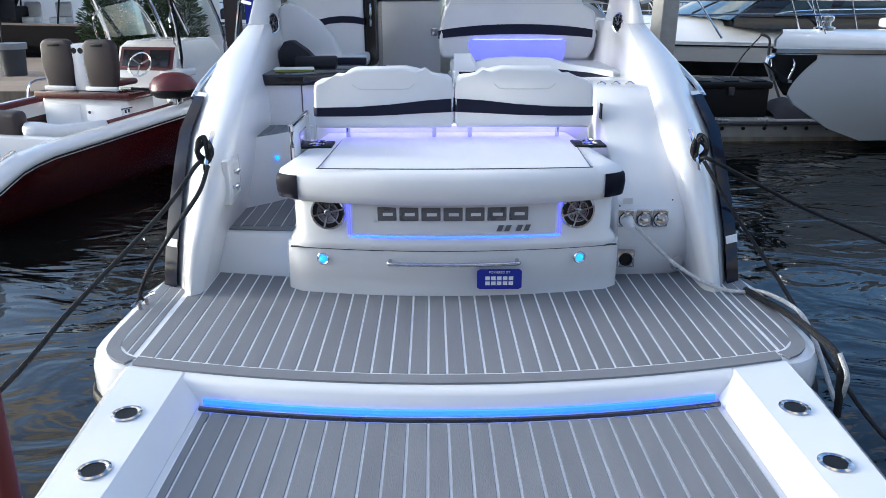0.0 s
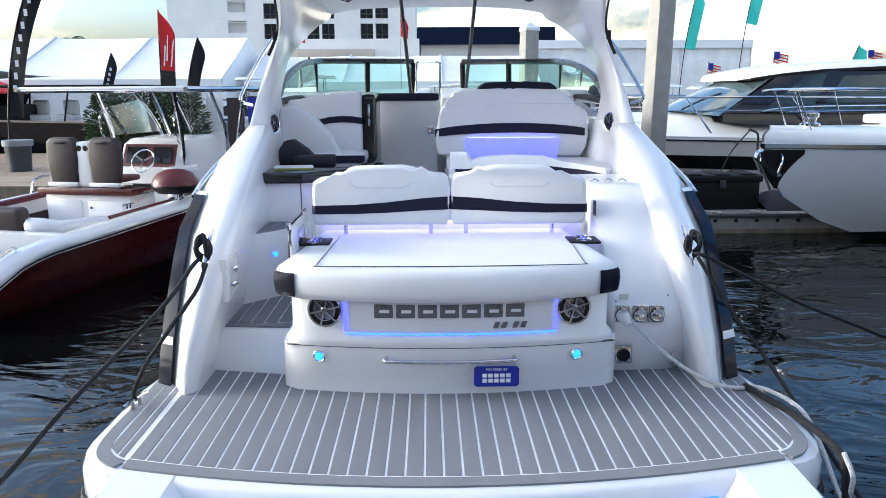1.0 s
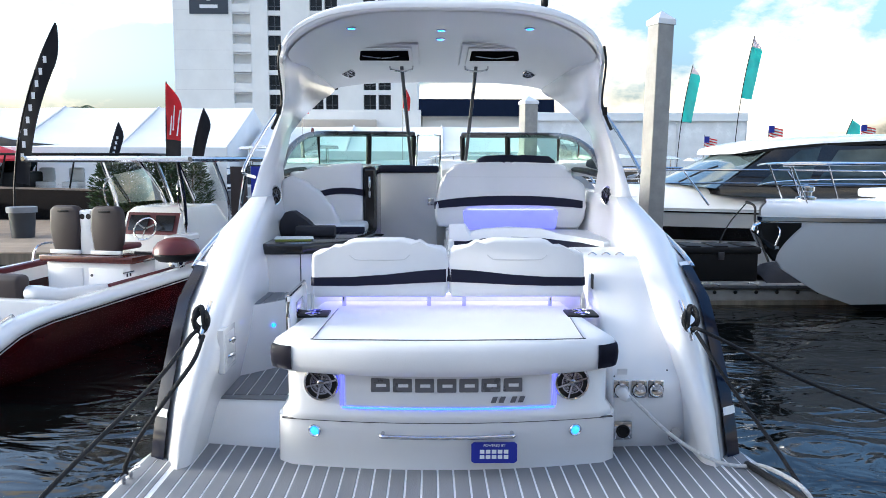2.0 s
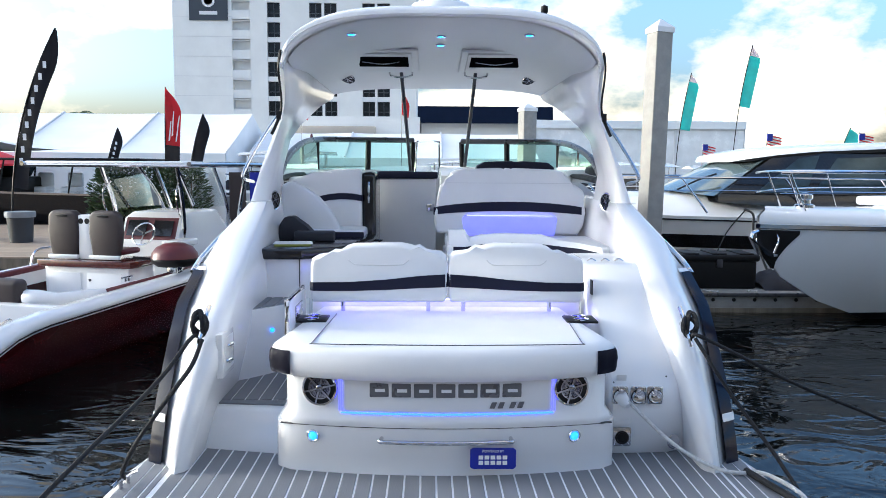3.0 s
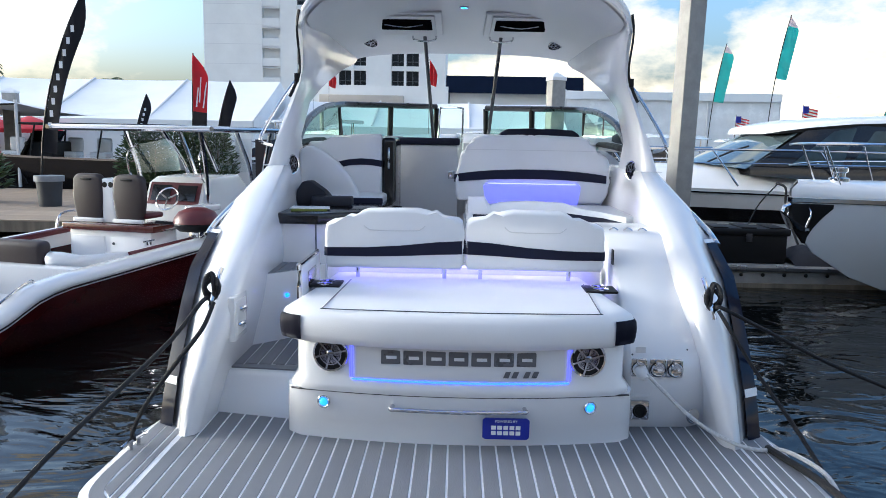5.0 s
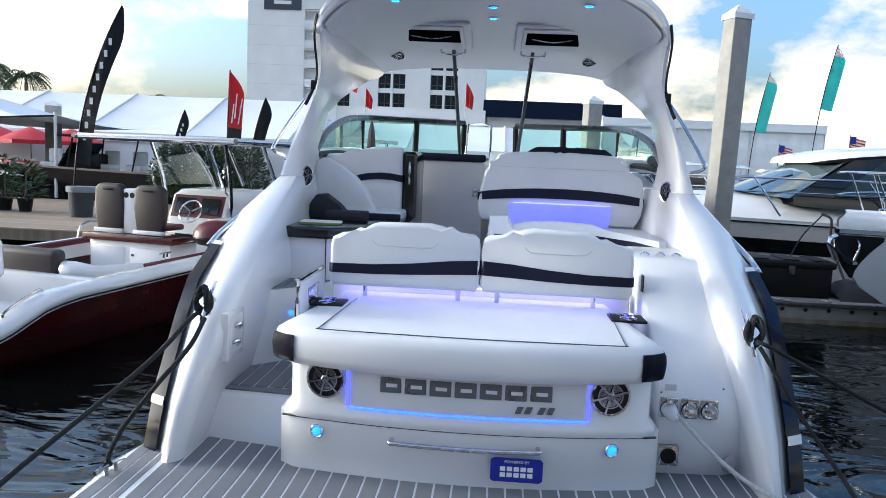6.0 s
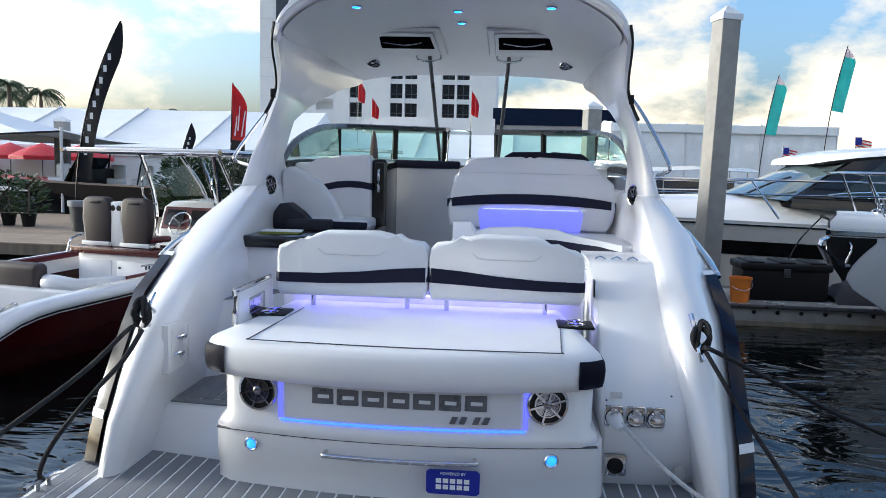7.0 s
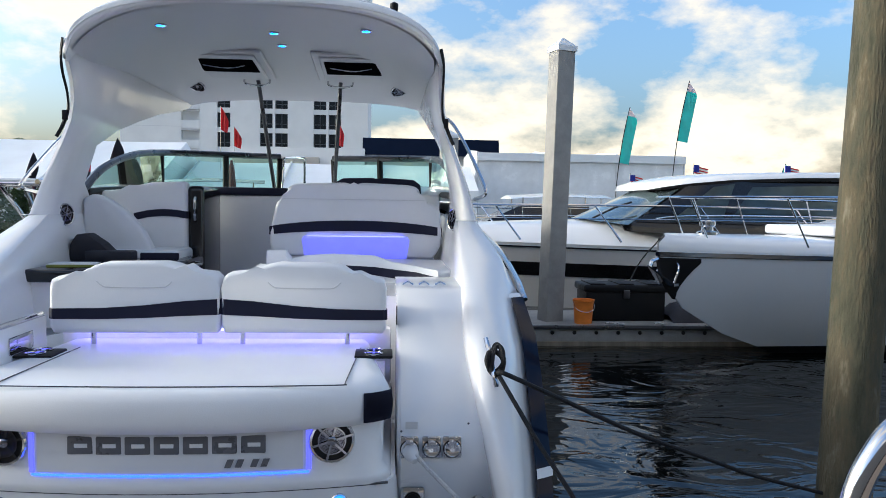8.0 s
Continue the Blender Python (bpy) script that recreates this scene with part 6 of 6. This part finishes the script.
# hotel tower: piers, slabs, real window openings with frames
hotel = thing("hotel_tower", (-20, 115, 0.45), "tall white hotel tower with dark windows and balconies", "building")
HT_TOP = 46.0
part("left_block", box(-37.6, -29.0, 115, 140, 0.45, HT_TOP), M_STUCCO, hotel, "plain white end block")
FL = 2.85
part("back_block", box(-29.0, -2.0, 116.2, 140, 0.45, HT_TOP), M_STUCCO, hotel)
cols = ((-23.9, -22.0), (-17.75, -15.9), (-15.55, -13.7), (-9.95, -8.1), (-7.75, -5.9))
gaps = [(-26.4, -23.9)] + [(a[1], b[0]) for a, b in zip(cols, cols[1:])] + [(-5.9, -2.0)]
for x0, x1 in gaps:
    part("pier", box(x0, x1, 115.2, 116.25, 0.45, HT_TOP), M_STUCCO, hotel)
for k in range(13):
    z = 9.55 + FL * k
    for x0, x1 in cols:
        w = part("window", box(x0, x1, 115.85, 115.95, z, z + 2.15), M_WINDOW, hotel, "dark window with pale frame")
        part("frame", merged(box(x0 + 0.02, x1 - 0.02, 115.7, 115.86, z + 0.62, z + 0.72), box((x0 + x1) / 2 - 0.05, (x0 + x1) / 2 + 0.05, 115.7, 115.86, z, z + 2.15), box(x0, x0 + 0.1, 115.7, 115.86, z, z + 2.15), box(x1 - 0.1, x1, 115.7, 115.86, z, z + 2.15)), M_DARKSTEEL, w)
        part("spandrel", box(x0, x1, 115.35, 116.2, z + 2.15, z + FL), M_STUCCO, hotel)
    niche = part("balcony", box(-29.0, -26.4, 115.1, 115.4, z - 0.45, z + 0.9), M_STUCCO, hotel, "white balcony front")
    part("slab", box(-29.0, -26.4, 115.1, 116.2, z - 0.55, z - 0.35), M_STUCCO, niche)
    part("joint", box(-37.62, -29.0, 114.97, 115.0, z - 0.06, z - 0.01), M_GREY_GEL, hotel)
part("base_wall", box(-29.0, -2.0, 115.4, 116.2, 0.45, 9.55), M_STUCCO, hotel)
banner = part("banner", box(-35.1, -29.5, 114.85, 114.95, 23.2, 28.5), material("slate_banner", (0.045, 0.055, 0.075), 0.6, scale=0.5, vary=0.08), hotel, "slate-blue banner with a pale round emblem")
part("emblem", lathe([(0.95, 0), (0.95, 0.05), (0.62, 0.05), (0.62, 0)], (-32.3, 114.84, 26.0), (90, 0, 0), 20), M_CAULK, banner)
part("bar", box(-33.6, -31.0, 114.80, 114.84, 24.0, 24.5), M_CAULK, banner, "pale bar in place of a name")

podium = thing("low_building", (-5, 60, 0.45), "white low waterfront building with beige canopy", "building")
part("wall", box(-11.0, -0.8, 60, 72, 0.45, 6.0), M_STUCCO, podium)
part("canopy", box(-10.6, -4.2, 58.8, 60, 4.6, 5.2, 0.05), material("beige_fascia", (0.52, 0.47, 0.40), 0.7, scale=1, vary=0.06), podium, "beige canopy")
for k in range(5):
    part("window", box(-10.2 + 1.9 * k, -9.0 + 1.9 * k, 59.97, 60.02, 2.2, 4.2), M_WINDOW, podium)
hall = thing("exhibition_hall", (4, 62, 0.45), "white hall with long navy roof edge", "building")
part("wall", box(-0.7, 10.5, 62, 75, 0.45, 5.6), M_STUCCO, hall)
part("roof", prism([(61.0, 5.6), (61.4, 6.95), (75, 7.0), (75, 5.6)], "x", -1.0, 9.8), M_NAVY_GEL, hall, "navy roof edge")


def gable_tent(x0, x1, y0, y1, eave, ridge, label, wall=M_TENT, bay=5.0, base=0.45):
    t = thing("marquee", ((x0 + x1) / 2, y0, base), label, "tent", "marquees")
    ym = (y0 + y1) / 2
    n = max(1, round((x1 - x0) / bay))
    w = (x1 - x0) / n
    for k in range(n):
        a = x0 + k * w
        rows = []
        for i in range(7):
            u = i / 6
            xx = a + u * w
            sag = 0.10 * math.sin(math.pi * u)
            rows.append([(xx, y0 - 0.15, eave - sag), (xx, lerp(y0, ym, 0.5), lerp(eave, ridge, 0.5) - sag * 1.6), (xx, ym, ridge - sag * 0.4), (xx, lerp(ym, y1, 0.5), lerp(eave, ridge, 0.5) - sag * 1.6), (xx, y1, eave - sag)])
        part("roof_panel", loft(rows, closed=False), M_TENT, t, "white cloth roof panel")
        part("wall_panel", box(a + 0.05, a + w - 0.05, y0 + 0.02, y0 + 0.06, base, eave - 0.15), wall, t)
        part("rafter", tube([(a, y0, eave + 0.03), (a, ym, ridge + 0.04), (a, y1, eave + 0.03)], 0.06, 6, 1), M_GREY_GEL, t)
        part("leg", box(a - 0.06, a + 0.06, y0 - 0.06, y0 + 0.06, base, eave), M_GREY_GEL, t)
    part("valance", box(x0, x1, y0 - 0.17, y0 - 0.14, eave - 0.45, eave), M_TENT, t)
    for x in (x0, x1):
        part("gable", prism([(y0, base), (y1, base), (y1, eave), (ym, ridge), (y0, eave)], "x", x - 0.02, x + 0.02), wall, t)
    return t


gable_tent(-64.0, -10.3, 38.5, 50.5, 2.75, 5.1, "long white marquee with seamed cloth roof", bay=5.4)
gable_tent(6.2, 18.6, 45.0, 53.0, 4.9, 5.2, "pale clear-walled marquee on the quay", M_TENT_CLEAR, 4.1)
gable_tent(-9.8, 5.8, 41.0, 50.0, 2.6, 4.1, "low white marquee on the quay", bay=5.0)

# pointed canopy on the shore dock
can = thing("pointed_canopy", (-18.5, 27, 0.30), "white pointed canopy tent on poles", "tent")
for x0, y0, x1, y1 in ((-23, 24, -14, 24), (-14, 24, -14, 33), (-14, 33, -23, 33), (-23, 33, -23, 24)):
    rows = []
    for i in range(7):
        u = i / 6
        e = Vector((lerp(x0, x1, u), lerp(y0, y1, u), 2.95 + 0.25 * (2 * u - 1) ** 2 - 0.25))
        apex = Vector((-20.5, 28.5, 4.15))
        rows.append([e.lerp(apex, v) - Vector((0, 0, 0.55 * math.sin(math.pi * v) * (1 - 0.3 * v))) for v in (0, 0.2, 0.4, 0.6, 0.8, 0.97)])
    part("roof_panel", loft(rows, closed=False), M_TENT, can, "white cloth roof panel", smooth=60)
for x, y in ((-23, 24), (-14, 24), (-14, 33), (-23, 33)):
    part("pole", lathe([(0.05, 0), (0.05, 2.75)], (x, y, 0.30 if y < 30 else -0.5), sides=10), M_GREY_GEL, can)
# Black tube along the eave paints in the canopy's dark underside.
part("underside_shade_edge", tube([(-23, 23.98, 2.92), (-18.5, 23.98, 2.70), (-14, 23.98, 2.92)], 0.035, 6, 6), M_BLACK, can)


# feather flags: a bent pole with a blade of cloth
def feather(x, y, z0, h, w, lean, mats, label, base_gap=0.25, bars=True, split=0.42):
    f = thing("feather_flag", (x, y, z0), label, "flag", "feather flags")

    def spine(t):
        return Vector((x + lean * h * t ** 2.2, y, z0 + h * t * (1 - 0.03 * t * t)))
    part("pole", tube([spine(k / 10) for k in range(11)], 0.022, 6, 2), M_BLACK, f)
    n = 20
    cut = split if len(mats) > 1 else 0.0
    for m, (a, b) in zip(mats, ((cut, 1.0), (0.0, cut))):
        rows = []
        for k in range(n + 1):
            t = lerp(base_gap, 1.0, lerp(a, b, k / n))
            s = (t - base_gap) / (1 - base_gap)
            ww = w * (1 if s < 0.75 else max(0.03, 1 - ((s - 0.75) / 0.25) ** 1.6)) * (0.9 + 0.1 * s)
            p = spine(t)
            rows.append([p + Vector((ww * q, 0.05 * math.sin(5 * s + 3 * q), -0.10 * q * h * 0.12)) for q in (0, 0.33, 0.66, 1.0)])
        bm = loft(rows, closed=False)
        bmesh.ops.solidify(bm, geom=bm.faces[:], thickness=0.006)
        part("cloth", bm, m, f)
    if bars:
        for k in range(9):
            t = lerp(max(0.36, base_gap + 0.08), 0.84, k / 8.5)
            p = spine(t)
            part("bar", box(p.x + w * 0.38, p.x + w * 0.58, p.y - 0.07, p.y - 0.064, p.z - 0.02, p.z + h * 0.026), M_CAULK, f, "white bar in place of a name")
    return f


feather(-10.15, 18.2, 0.30, 5.2, 0.40, 0.24, (M_FLAGBLACK,), "tall black feather flag with white marks")
feather(-13.7, 31.9, -0.1, 3.9, 0.42, 0.18, (M_FLAGBLACK,), "small black feather flag")
red_flag = feather(-8.75, 25.0, 0.30, 4.5, 0.52, 0.02, (M_RED, M_FLAGBLACK), "red and black feather flag with white strokes", bars=False)
for k, (dx, z, h) in enumerate(((0.12, 2.95, 0.62), (0.22, 3.10, 0.80), (0.34, 2.92, 0.46), (0.40, 3.35, 0.40))):
    x = -8.70 + dx
    part("stroke", prism([(x, z), (x + 0.045, z), (x + 0.11, z + h), (x + 0.08, z + h)], "y", 24.895, 24.905), M_WHITE, red_flag, "white brush stroke")
feather(-8.35, 26.0, 0.30, 3.7, 0.42, 0.16, (M_FLAGBLACK,), "small black feather flag", bars=False)
feather(15.9, 40.0, 0.45, 8.35, 0.62, 0.10, (M_FLAGTIP, M_TEAL), "tall pale teal feather flag with white tip", base_gap=0.60, bars=False, split=0.82)
feather(12.9, 40.0, 0.45, 6.85, 0.58, 0.10, (M_FLAGTIP, M_TEAL), "pale teal feather flag with white tip", base_gap=0.55, bars=False, split=0.84)
feather(22.5, 42.0, 0.45, 4.1, 0.8, 0.18, (M_TEAL,), "small teal feather flag", base_gap=0.45, bars=False)


def pole_flag(x, y, z0, z1, w, h, mat, label, stars=False):
    f = thing("pole_flag", (x, y, z0), label, "flag", "pole flags")
    part("pole", lathe([(0.018, 0), (0.014, z1 - z0)], (x, y, z0), sides=8), M_CHROME, f)
    n = 7 if stars else 1
    for k in range(n):
        rows = []
        for i in range(9):
            u = i / 8
            if stars:
                d = Vector((w * u, 0.10 * math.sin(u * 5), -0.35 * w * u))
                a, b = z1 - 0.03 - h * k / n, z1 - 0.03 - h * (k + 1) / n
                rows.append([Vector((x, y, a)) + d, Vector((x, y, b)) + d * 0.92])
            else:
                px, py = x + w * (1.5 * u - 0.5 * u * u), y + 0.07 * math.sin(u * 9)
                rows.append([(px, py, z1 - 0.03 - 0.50 * h * u), (px - 0.05 * w, py + 0.05, z1 - 0.03 - h * (0.35 + 0.32 * u)), (px - 0.12 * w * u, py, z1 - 0.03 - h * (0.78 + 0.26 * u * (1 - 0.6 * u)))])
        bm = loft(rows, closed=False)
        bmesh.ops.solidify(bm, geom=bm.faces[:], thickness=0.005)
        part("stripe" if stars else "cloth", bm, (M_RED if k % 2 == 0 else M_WHITE) if stars else mat, f)
    if stars:
        part("canton", box(x, x + w * 0.38, y - 0.05, y - 0.02, z1 - 0.03 - h * 0.6 - w * 0.1, z1 - 0.03 - w * 0.05), M_SIGN_BLUE, f, "blue corner")
    return f


pole_flag(-1.35, 35, -0.5, 5.6, 0.36, 1.35, M_RED, "red flag hanging from a steel pole")
pole_flag(-6.4, 38, 0.45, 5.45, 0.36, 1.15, M_RED, "red flag hanging from a steel pole")
pole_flag(-8.3, 44, 0.45, 7.1, 0.42, 1.6, M_RED, "red flag hanging from a steel pole")
pole_flag(9.6, 21.6, -0.5, 3.2, 0.40, 0.30, M_RED, "small striped flag on a boat staff", True)
pole_flag(7.9, 22.0, -0.5, 2.9, 0.36, 0.27, M_RED, "small striped flag on a boat staff", True)
pole_flag(12.5, 22.0, -0.5, 3.25, 0.40, 0.28, M_RED, "small striped flag on a boat staff", True)


# parasols
def parasol(x, y, z0, h, r, mat, label, folded=False):
    p = thing("parasol", (x, y, z0), label, "parasol", "parasols")
    part("pole", lathe([(0.03, 0), (0.025, h)], (x, y, z0), sides=8), M_DARKSTEEL, p)
    part("canopy", lathe([(0.03, h), (0.10, h - 0.3), (0.17, h - 1.1), (0.13, h - 1.3)] if folded else [(0.02, h), (r * 0.5, h - r * 0.18), (r, h - r * 0.42), (r, h - r * 0.55)], (x, y, z0), sides=8), mat, p)


parasol(-3.95, 25, -0.3, 3.5, 0.2, M_MAROON, "folded dark maroon parasol on a pole", True)
for x, y in ((-22.6, 36.5), (-24.6, 37), (-26.9, 36.6), (-20.8, 37)):
    parasol(x, y, 0.45, 2.35, 1.5, M_RED, "open red parasol on the quay")


# palms and bushes
def palm(x, y, z0, h, r, label, n=15, seed=1):
    rnd = random.Random(seed)
    t = thing("palm_tree", (x, y, z0), label, "tree", "palms")
    part("trunk", tube([(x, y, z0), (x + 0.15, y, z0 + h * 0.5), (x + 0.1, y, z0 + h)], 0.16, 8, 4), M_TRUNK, t)
    bm = bmesh.new()
    c = Vector((x + 0.1, y, z0 + h))
    for k in range(n):
        a, up = 2 * math.pi * k / n + rnd.uniform(-0.2, 0.2), rnd.uniform(-0.2, 0.9)
        d = Vector((math.cos(a), math.sin(a), 0))
        pts = [c + d * (r * u) + Vector((0, 0, r * (up * u - 1.0 * u * u))) for u in [i / 9 for i in range(10)]]
        side = Vector((-d.y, d.x, 0))
        for i in range(1, 9):
            for s in (-1, 1):
                for j in range(2):
                    b = pts[i].lerp(pts[i + 1], j / 2)
                    ln = r * 0.34 * (1 - abs(i / 9 - 0.45))
                    tip = b + s * side * ln * 0.75 + d * ln * 0.35 - Vector((0, 0, ln * rnd.uniform(0.3, 0.8)))
                    w = d * 0.05 * r * 0.5
                    bm.faces.new([bm.verts.new(v) for v in (b - w, b + w, tip)])
        for i in range(9):
            w = side * 0.02
            bm.faces.new([bm.verts.new(v) for v in (pts[i] - w, pts[i] + w, pts[i + 1] + w, pts[i + 1] - w)])
    part("crown", bm, M_LEAF, t, "green palm fronds")


palm(-38.9, 62, 0.45, 7.1, 1.9, "green palm with drooping fronds", n=30, seed=3)
palm(-42.4, 63, 0.45, 7.9, 1.8, "green palm with drooping fronds", n=28, seed=4)
palm(-47.0, 70, 0.45, 7.6, 2.0, "green palm with drooping fronds", n=28, seed=8)
palm(-30.0, 66, 0.45, 6.0, 1.6, "small green palm behind the marquee", seed=5)


def leafy(x, y, z0, h, r, label, seed, pot=True):
    rnd = random.Random(seed)
    t = thing("potted_plant" if pot else "shrub", (x, y, z0), label, "plant", "plants on the dock")
    if pot:
        part("pot", lathe([(0.14, 0), (0.19, 0.32), (0.20, 0.33), (0.17, 0.32), (0.001, 0.30)], (x, y, z0), sides=14), M_BLACK, t)
    bm = bmesh.new()
    for k in range(260 if pot else 1100):
        a, u = rnd.uniform(0, 6.283), rnd.random()
        rr = r * math.sqrt(rnd.random()) * (0.5 + 0.5 * math.sin(math.pi * min(1, u + 0.15)))
        p = Vector((x + rr * math.cos(a), y + rr * math.sin(a), z0 + 0.3 + (h - 0.3) * u))
        d = Vector((math.cos(a) + rnd.uniform(-0.5, 0.5), math.sin(a) + rnd.uniform(-0.5, 0.5), rnd.uniform(-0.2, 0.9))).normalized()
        s = d.cross(Vector((rnd.uniform(-1, 1), rnd.uniform(-1, 1), 1))).normalized() * 0.035
        ln = rnd.uniform(0.14, 0.28)
        bm.faces.new([bm.verts.new(v) for v in (p - s * 0.3, p + d * ln * 0.5 - s, p + d * ln, p + d * ln * 0.5 + s)])
    part("leaves", bm, M_LEAF, t, "dark green leaves")
    part("stem", tube([(x, y, z0 + 0.28), (x + 0.03, y, z0 + h * 0.8)], 0.02, 6), M_TRUNK, t)


for k, (x, y) in enumerate(((-13.0, 18.6), (-12.3, 18.8), (-11.7, 18.7), (-13.7, 18.9))):
    leafy(x, y, 0.30, 1.25 + 0.1 * (k % 2), 0.40, "dark green leafy plant in a black pot", 20 + k)
for k, (x, y) in enumerate(((-9.6, 22.6), (-9.0, 22.4), (-8.4, 22.6), (-7.8, 22.5), (-7.2, 22.6))):
    leafy(x, y, 0.30, 1.8, 0.55, "green shrub behind the boats", 40 + k, False)

wbin = thing("waste_bin", (-9.85, 18.0, 0.30), "grey plastic waste bin with a liner on the dock", "waste bin")
part("body", lathe([(0.25, 0), (0.30, 0.66), (0.33, 0.67), (0.33, 0.72), (0.29, 0.72), (0.26, 0.1), (0.001, 0.1)], (-9.85, 18.0, 0.30), sides=24), material("grey_plastic", (0.03, 0.034, 0.042), 0.5, scale=8, vary=0.12), wbin)
part("liner", lathe([(0.335, 0.60), (0.34, 0.68), (0.335, 0.735), (0.28, 0.72)], (-9.85, 18.0, 0.30), sides=24), material("grey_liner", (0.22, 0.23, 0.25), 0.5, scale=8, vary=0.15), wbin, "grey liner folded over the rim")
for k in range(4):
    solo("canvas_banner", box(-7.4 + 0.62 * k, -6.9 + 0.62 * k, 23.0, 23.05, 0.30, 1.95), (M_TENT_CLEAR, M_WHITE, M_BROWN, M_SIGN_BLUE)[k], (-7.15 + 0.62 * k, 23, 0.3), "tall printed fabric banner standing on the dock", "banner", "dock banners")

# black-hulled boat lying along the shore dock
bb = thing("black_boat", (0, 0, 0), "black-hulled open boat with white seats and dark T-top", "boat")
part("hull", hull_shell(13.0, 3.2, 1.15, 1.45, -0.3, 1.6, 0.0, 1.0), M_BLACK_GLOSS, bb, "glossy black hull")
part("gunwale", hull_shell(13.0, 3.2, 1.20, 1.50, -0.3, 1.6, 0.96, 1.0, 0.03), M_CHROME, bb)
part("deck", prism([(-1.4, 0.2), (1.4, 0.2), (1.45, 5), (1.1, 9.5), (0.3, 12), (-0.3, 12), (-1.1, 9.5), (-1.45, 5)], "z", 0.95, 1.1), M_GEL, bb)
for k in range(6):
    y = 3.2 + 1.0 * k
    st = part("seat", box(0.0, 0.6, y, y + 0.55, 1.1, 1.42, 0.06, 3), M_TENT_CLEAR, bb, "pale blue-white seat")
    part("seat_back", box(0.5, 0.66, y + 0.02, y + 0.53, 1.4, 1.88, 0.07, 3), M_TENT_CLEAR, st)
part("t_top", box(-1.3, 1.3, 2.6, 7.4, 2.28, 2.36, 0.03), M_BLACK, bb, "black T-top")
for s in (-1, 1):
    for y in (3.0, 5.0, 7.2):
        part("pillar", tube([(s * 1.1, y, 1.1), (s * 1.0, y - 0.2, 2.29)], 0.03, 6), M_BLACK, bb)
part("windscreen", prism([(7.5, 1.2), (7.0, 2.1), (7.06, 2.1), (7.6, 1.2)], "x", -1.0, 1.0), M_SMOKE, bb)
part("console", box(-0.8, 0.8, 6.6, 7.5, 1.1, 1.75, 0.06), M_BLACK, bb)
bb.rotation_euler = (0, 0, radians(90))
bb.location = (-6.6, 25.3, 0)


# small boats beyond
def small_boat(x, y, turn, L, roof, label, hullmat=None):
    b = thing("moored_boat", (0, 0, 0), label, "boat", "boats beyond the dock")
    part("hull", hull_shell(L, L * 0.3, 1.0, 1.3, -0.2, 1.2, 0.0, 1.0, n=12), hullmat or M_GEL, b)
    rows = []
    for i in range(13):
        u = i / 12
        w = L * 0.15 * (lerp(0.93, 1, min(1, u / 0.35)) if u < 0.35 else max(0.012, 1 - ((u - 0.35) / 0.65) ** 2.3))
        z = lerp(1.0, 1.3, u ** 1.6)
        rows.append([(-w, u * L, z), (-w * 0.7, u * L, z + 0.12), (w * 0.7, u * L, z + 0.12), (w, u * L, z)])
    part("deck", loft(rows, closed=False), M_GEL, b)
    part("cabin", loft([[(-L * 0.11, yy, 1.15), (-L * 0.09, yy, h), (L * 0.09, yy, h), (L * 0.11, yy, 1.15)] for yy, h in ((L * 0.2, 1.95), (L * 0.5, 1.95), (L * 0.66, 1.35))]), M_BLACK_GLOSS, b, "dark glazed cabin")
    part("roof", loft([[(-L * 0.11, yy, h), (0, yy, h + 0.12), (L * 0.11, yy, h), (0, yy, h - 0.02)] for yy, h in ((L * 0.1, roof), (L * 0.35, roof + 0.05), (L * 0.55, roof - 0.06))]), M_GEL, b, "white hardtop")
    for s in (-1, 1):
        for yy in (0.15, 0.5):
            part("pillar", tube([(s * L * 0.1, L * yy, 1.2), (s * L * 0.1, L * yy, roof)], 0.02, 6), M_CHROME, b)
        rl = [(s * 0.1, L * 0.97, 1.85), (s * L * 0.09, L * 0.8, 1.85), (s * L * 0.14, L * 0.55, 1.8)]
        part("bow_rail", tube(rl, 0.015, 6, 4), M_CHROME, b)
        for p in rl:
            part("stanchion", tube([(p[0], p[1] - 0.1, 1.2), p], 0.01, 6), M_CHROME, b)
    b.rotation_euler = (0, 0, radians(turn))
    b.location = (x, y, 0)


small_boat(14.0, 24.0, 80, 9.0, 2.45, "white moored cabin boat")
small_boat(9.5, 27.5, 95, 8.0, 2.2, "white moored cabin boat with dark glazing")
small_boat(16.5, 32.0, 85, 10.0, 2.2, "white moored cabin cruiser")
small_boat(4.0, 31.0, 60, 8.0, 2.3, "white moored cabin boat")
small_boat(24.0, 28.0, 90, 11.0, 2.3, "white moored cabin cruiser")
small_boat(-3.0, 31.0, 100, 8.5, 2.6, "white moored cabin boat")
small_boat(-19.5, 26.2, 100, 8.0, 2.3, "white moored cabin boat with red trim", None)
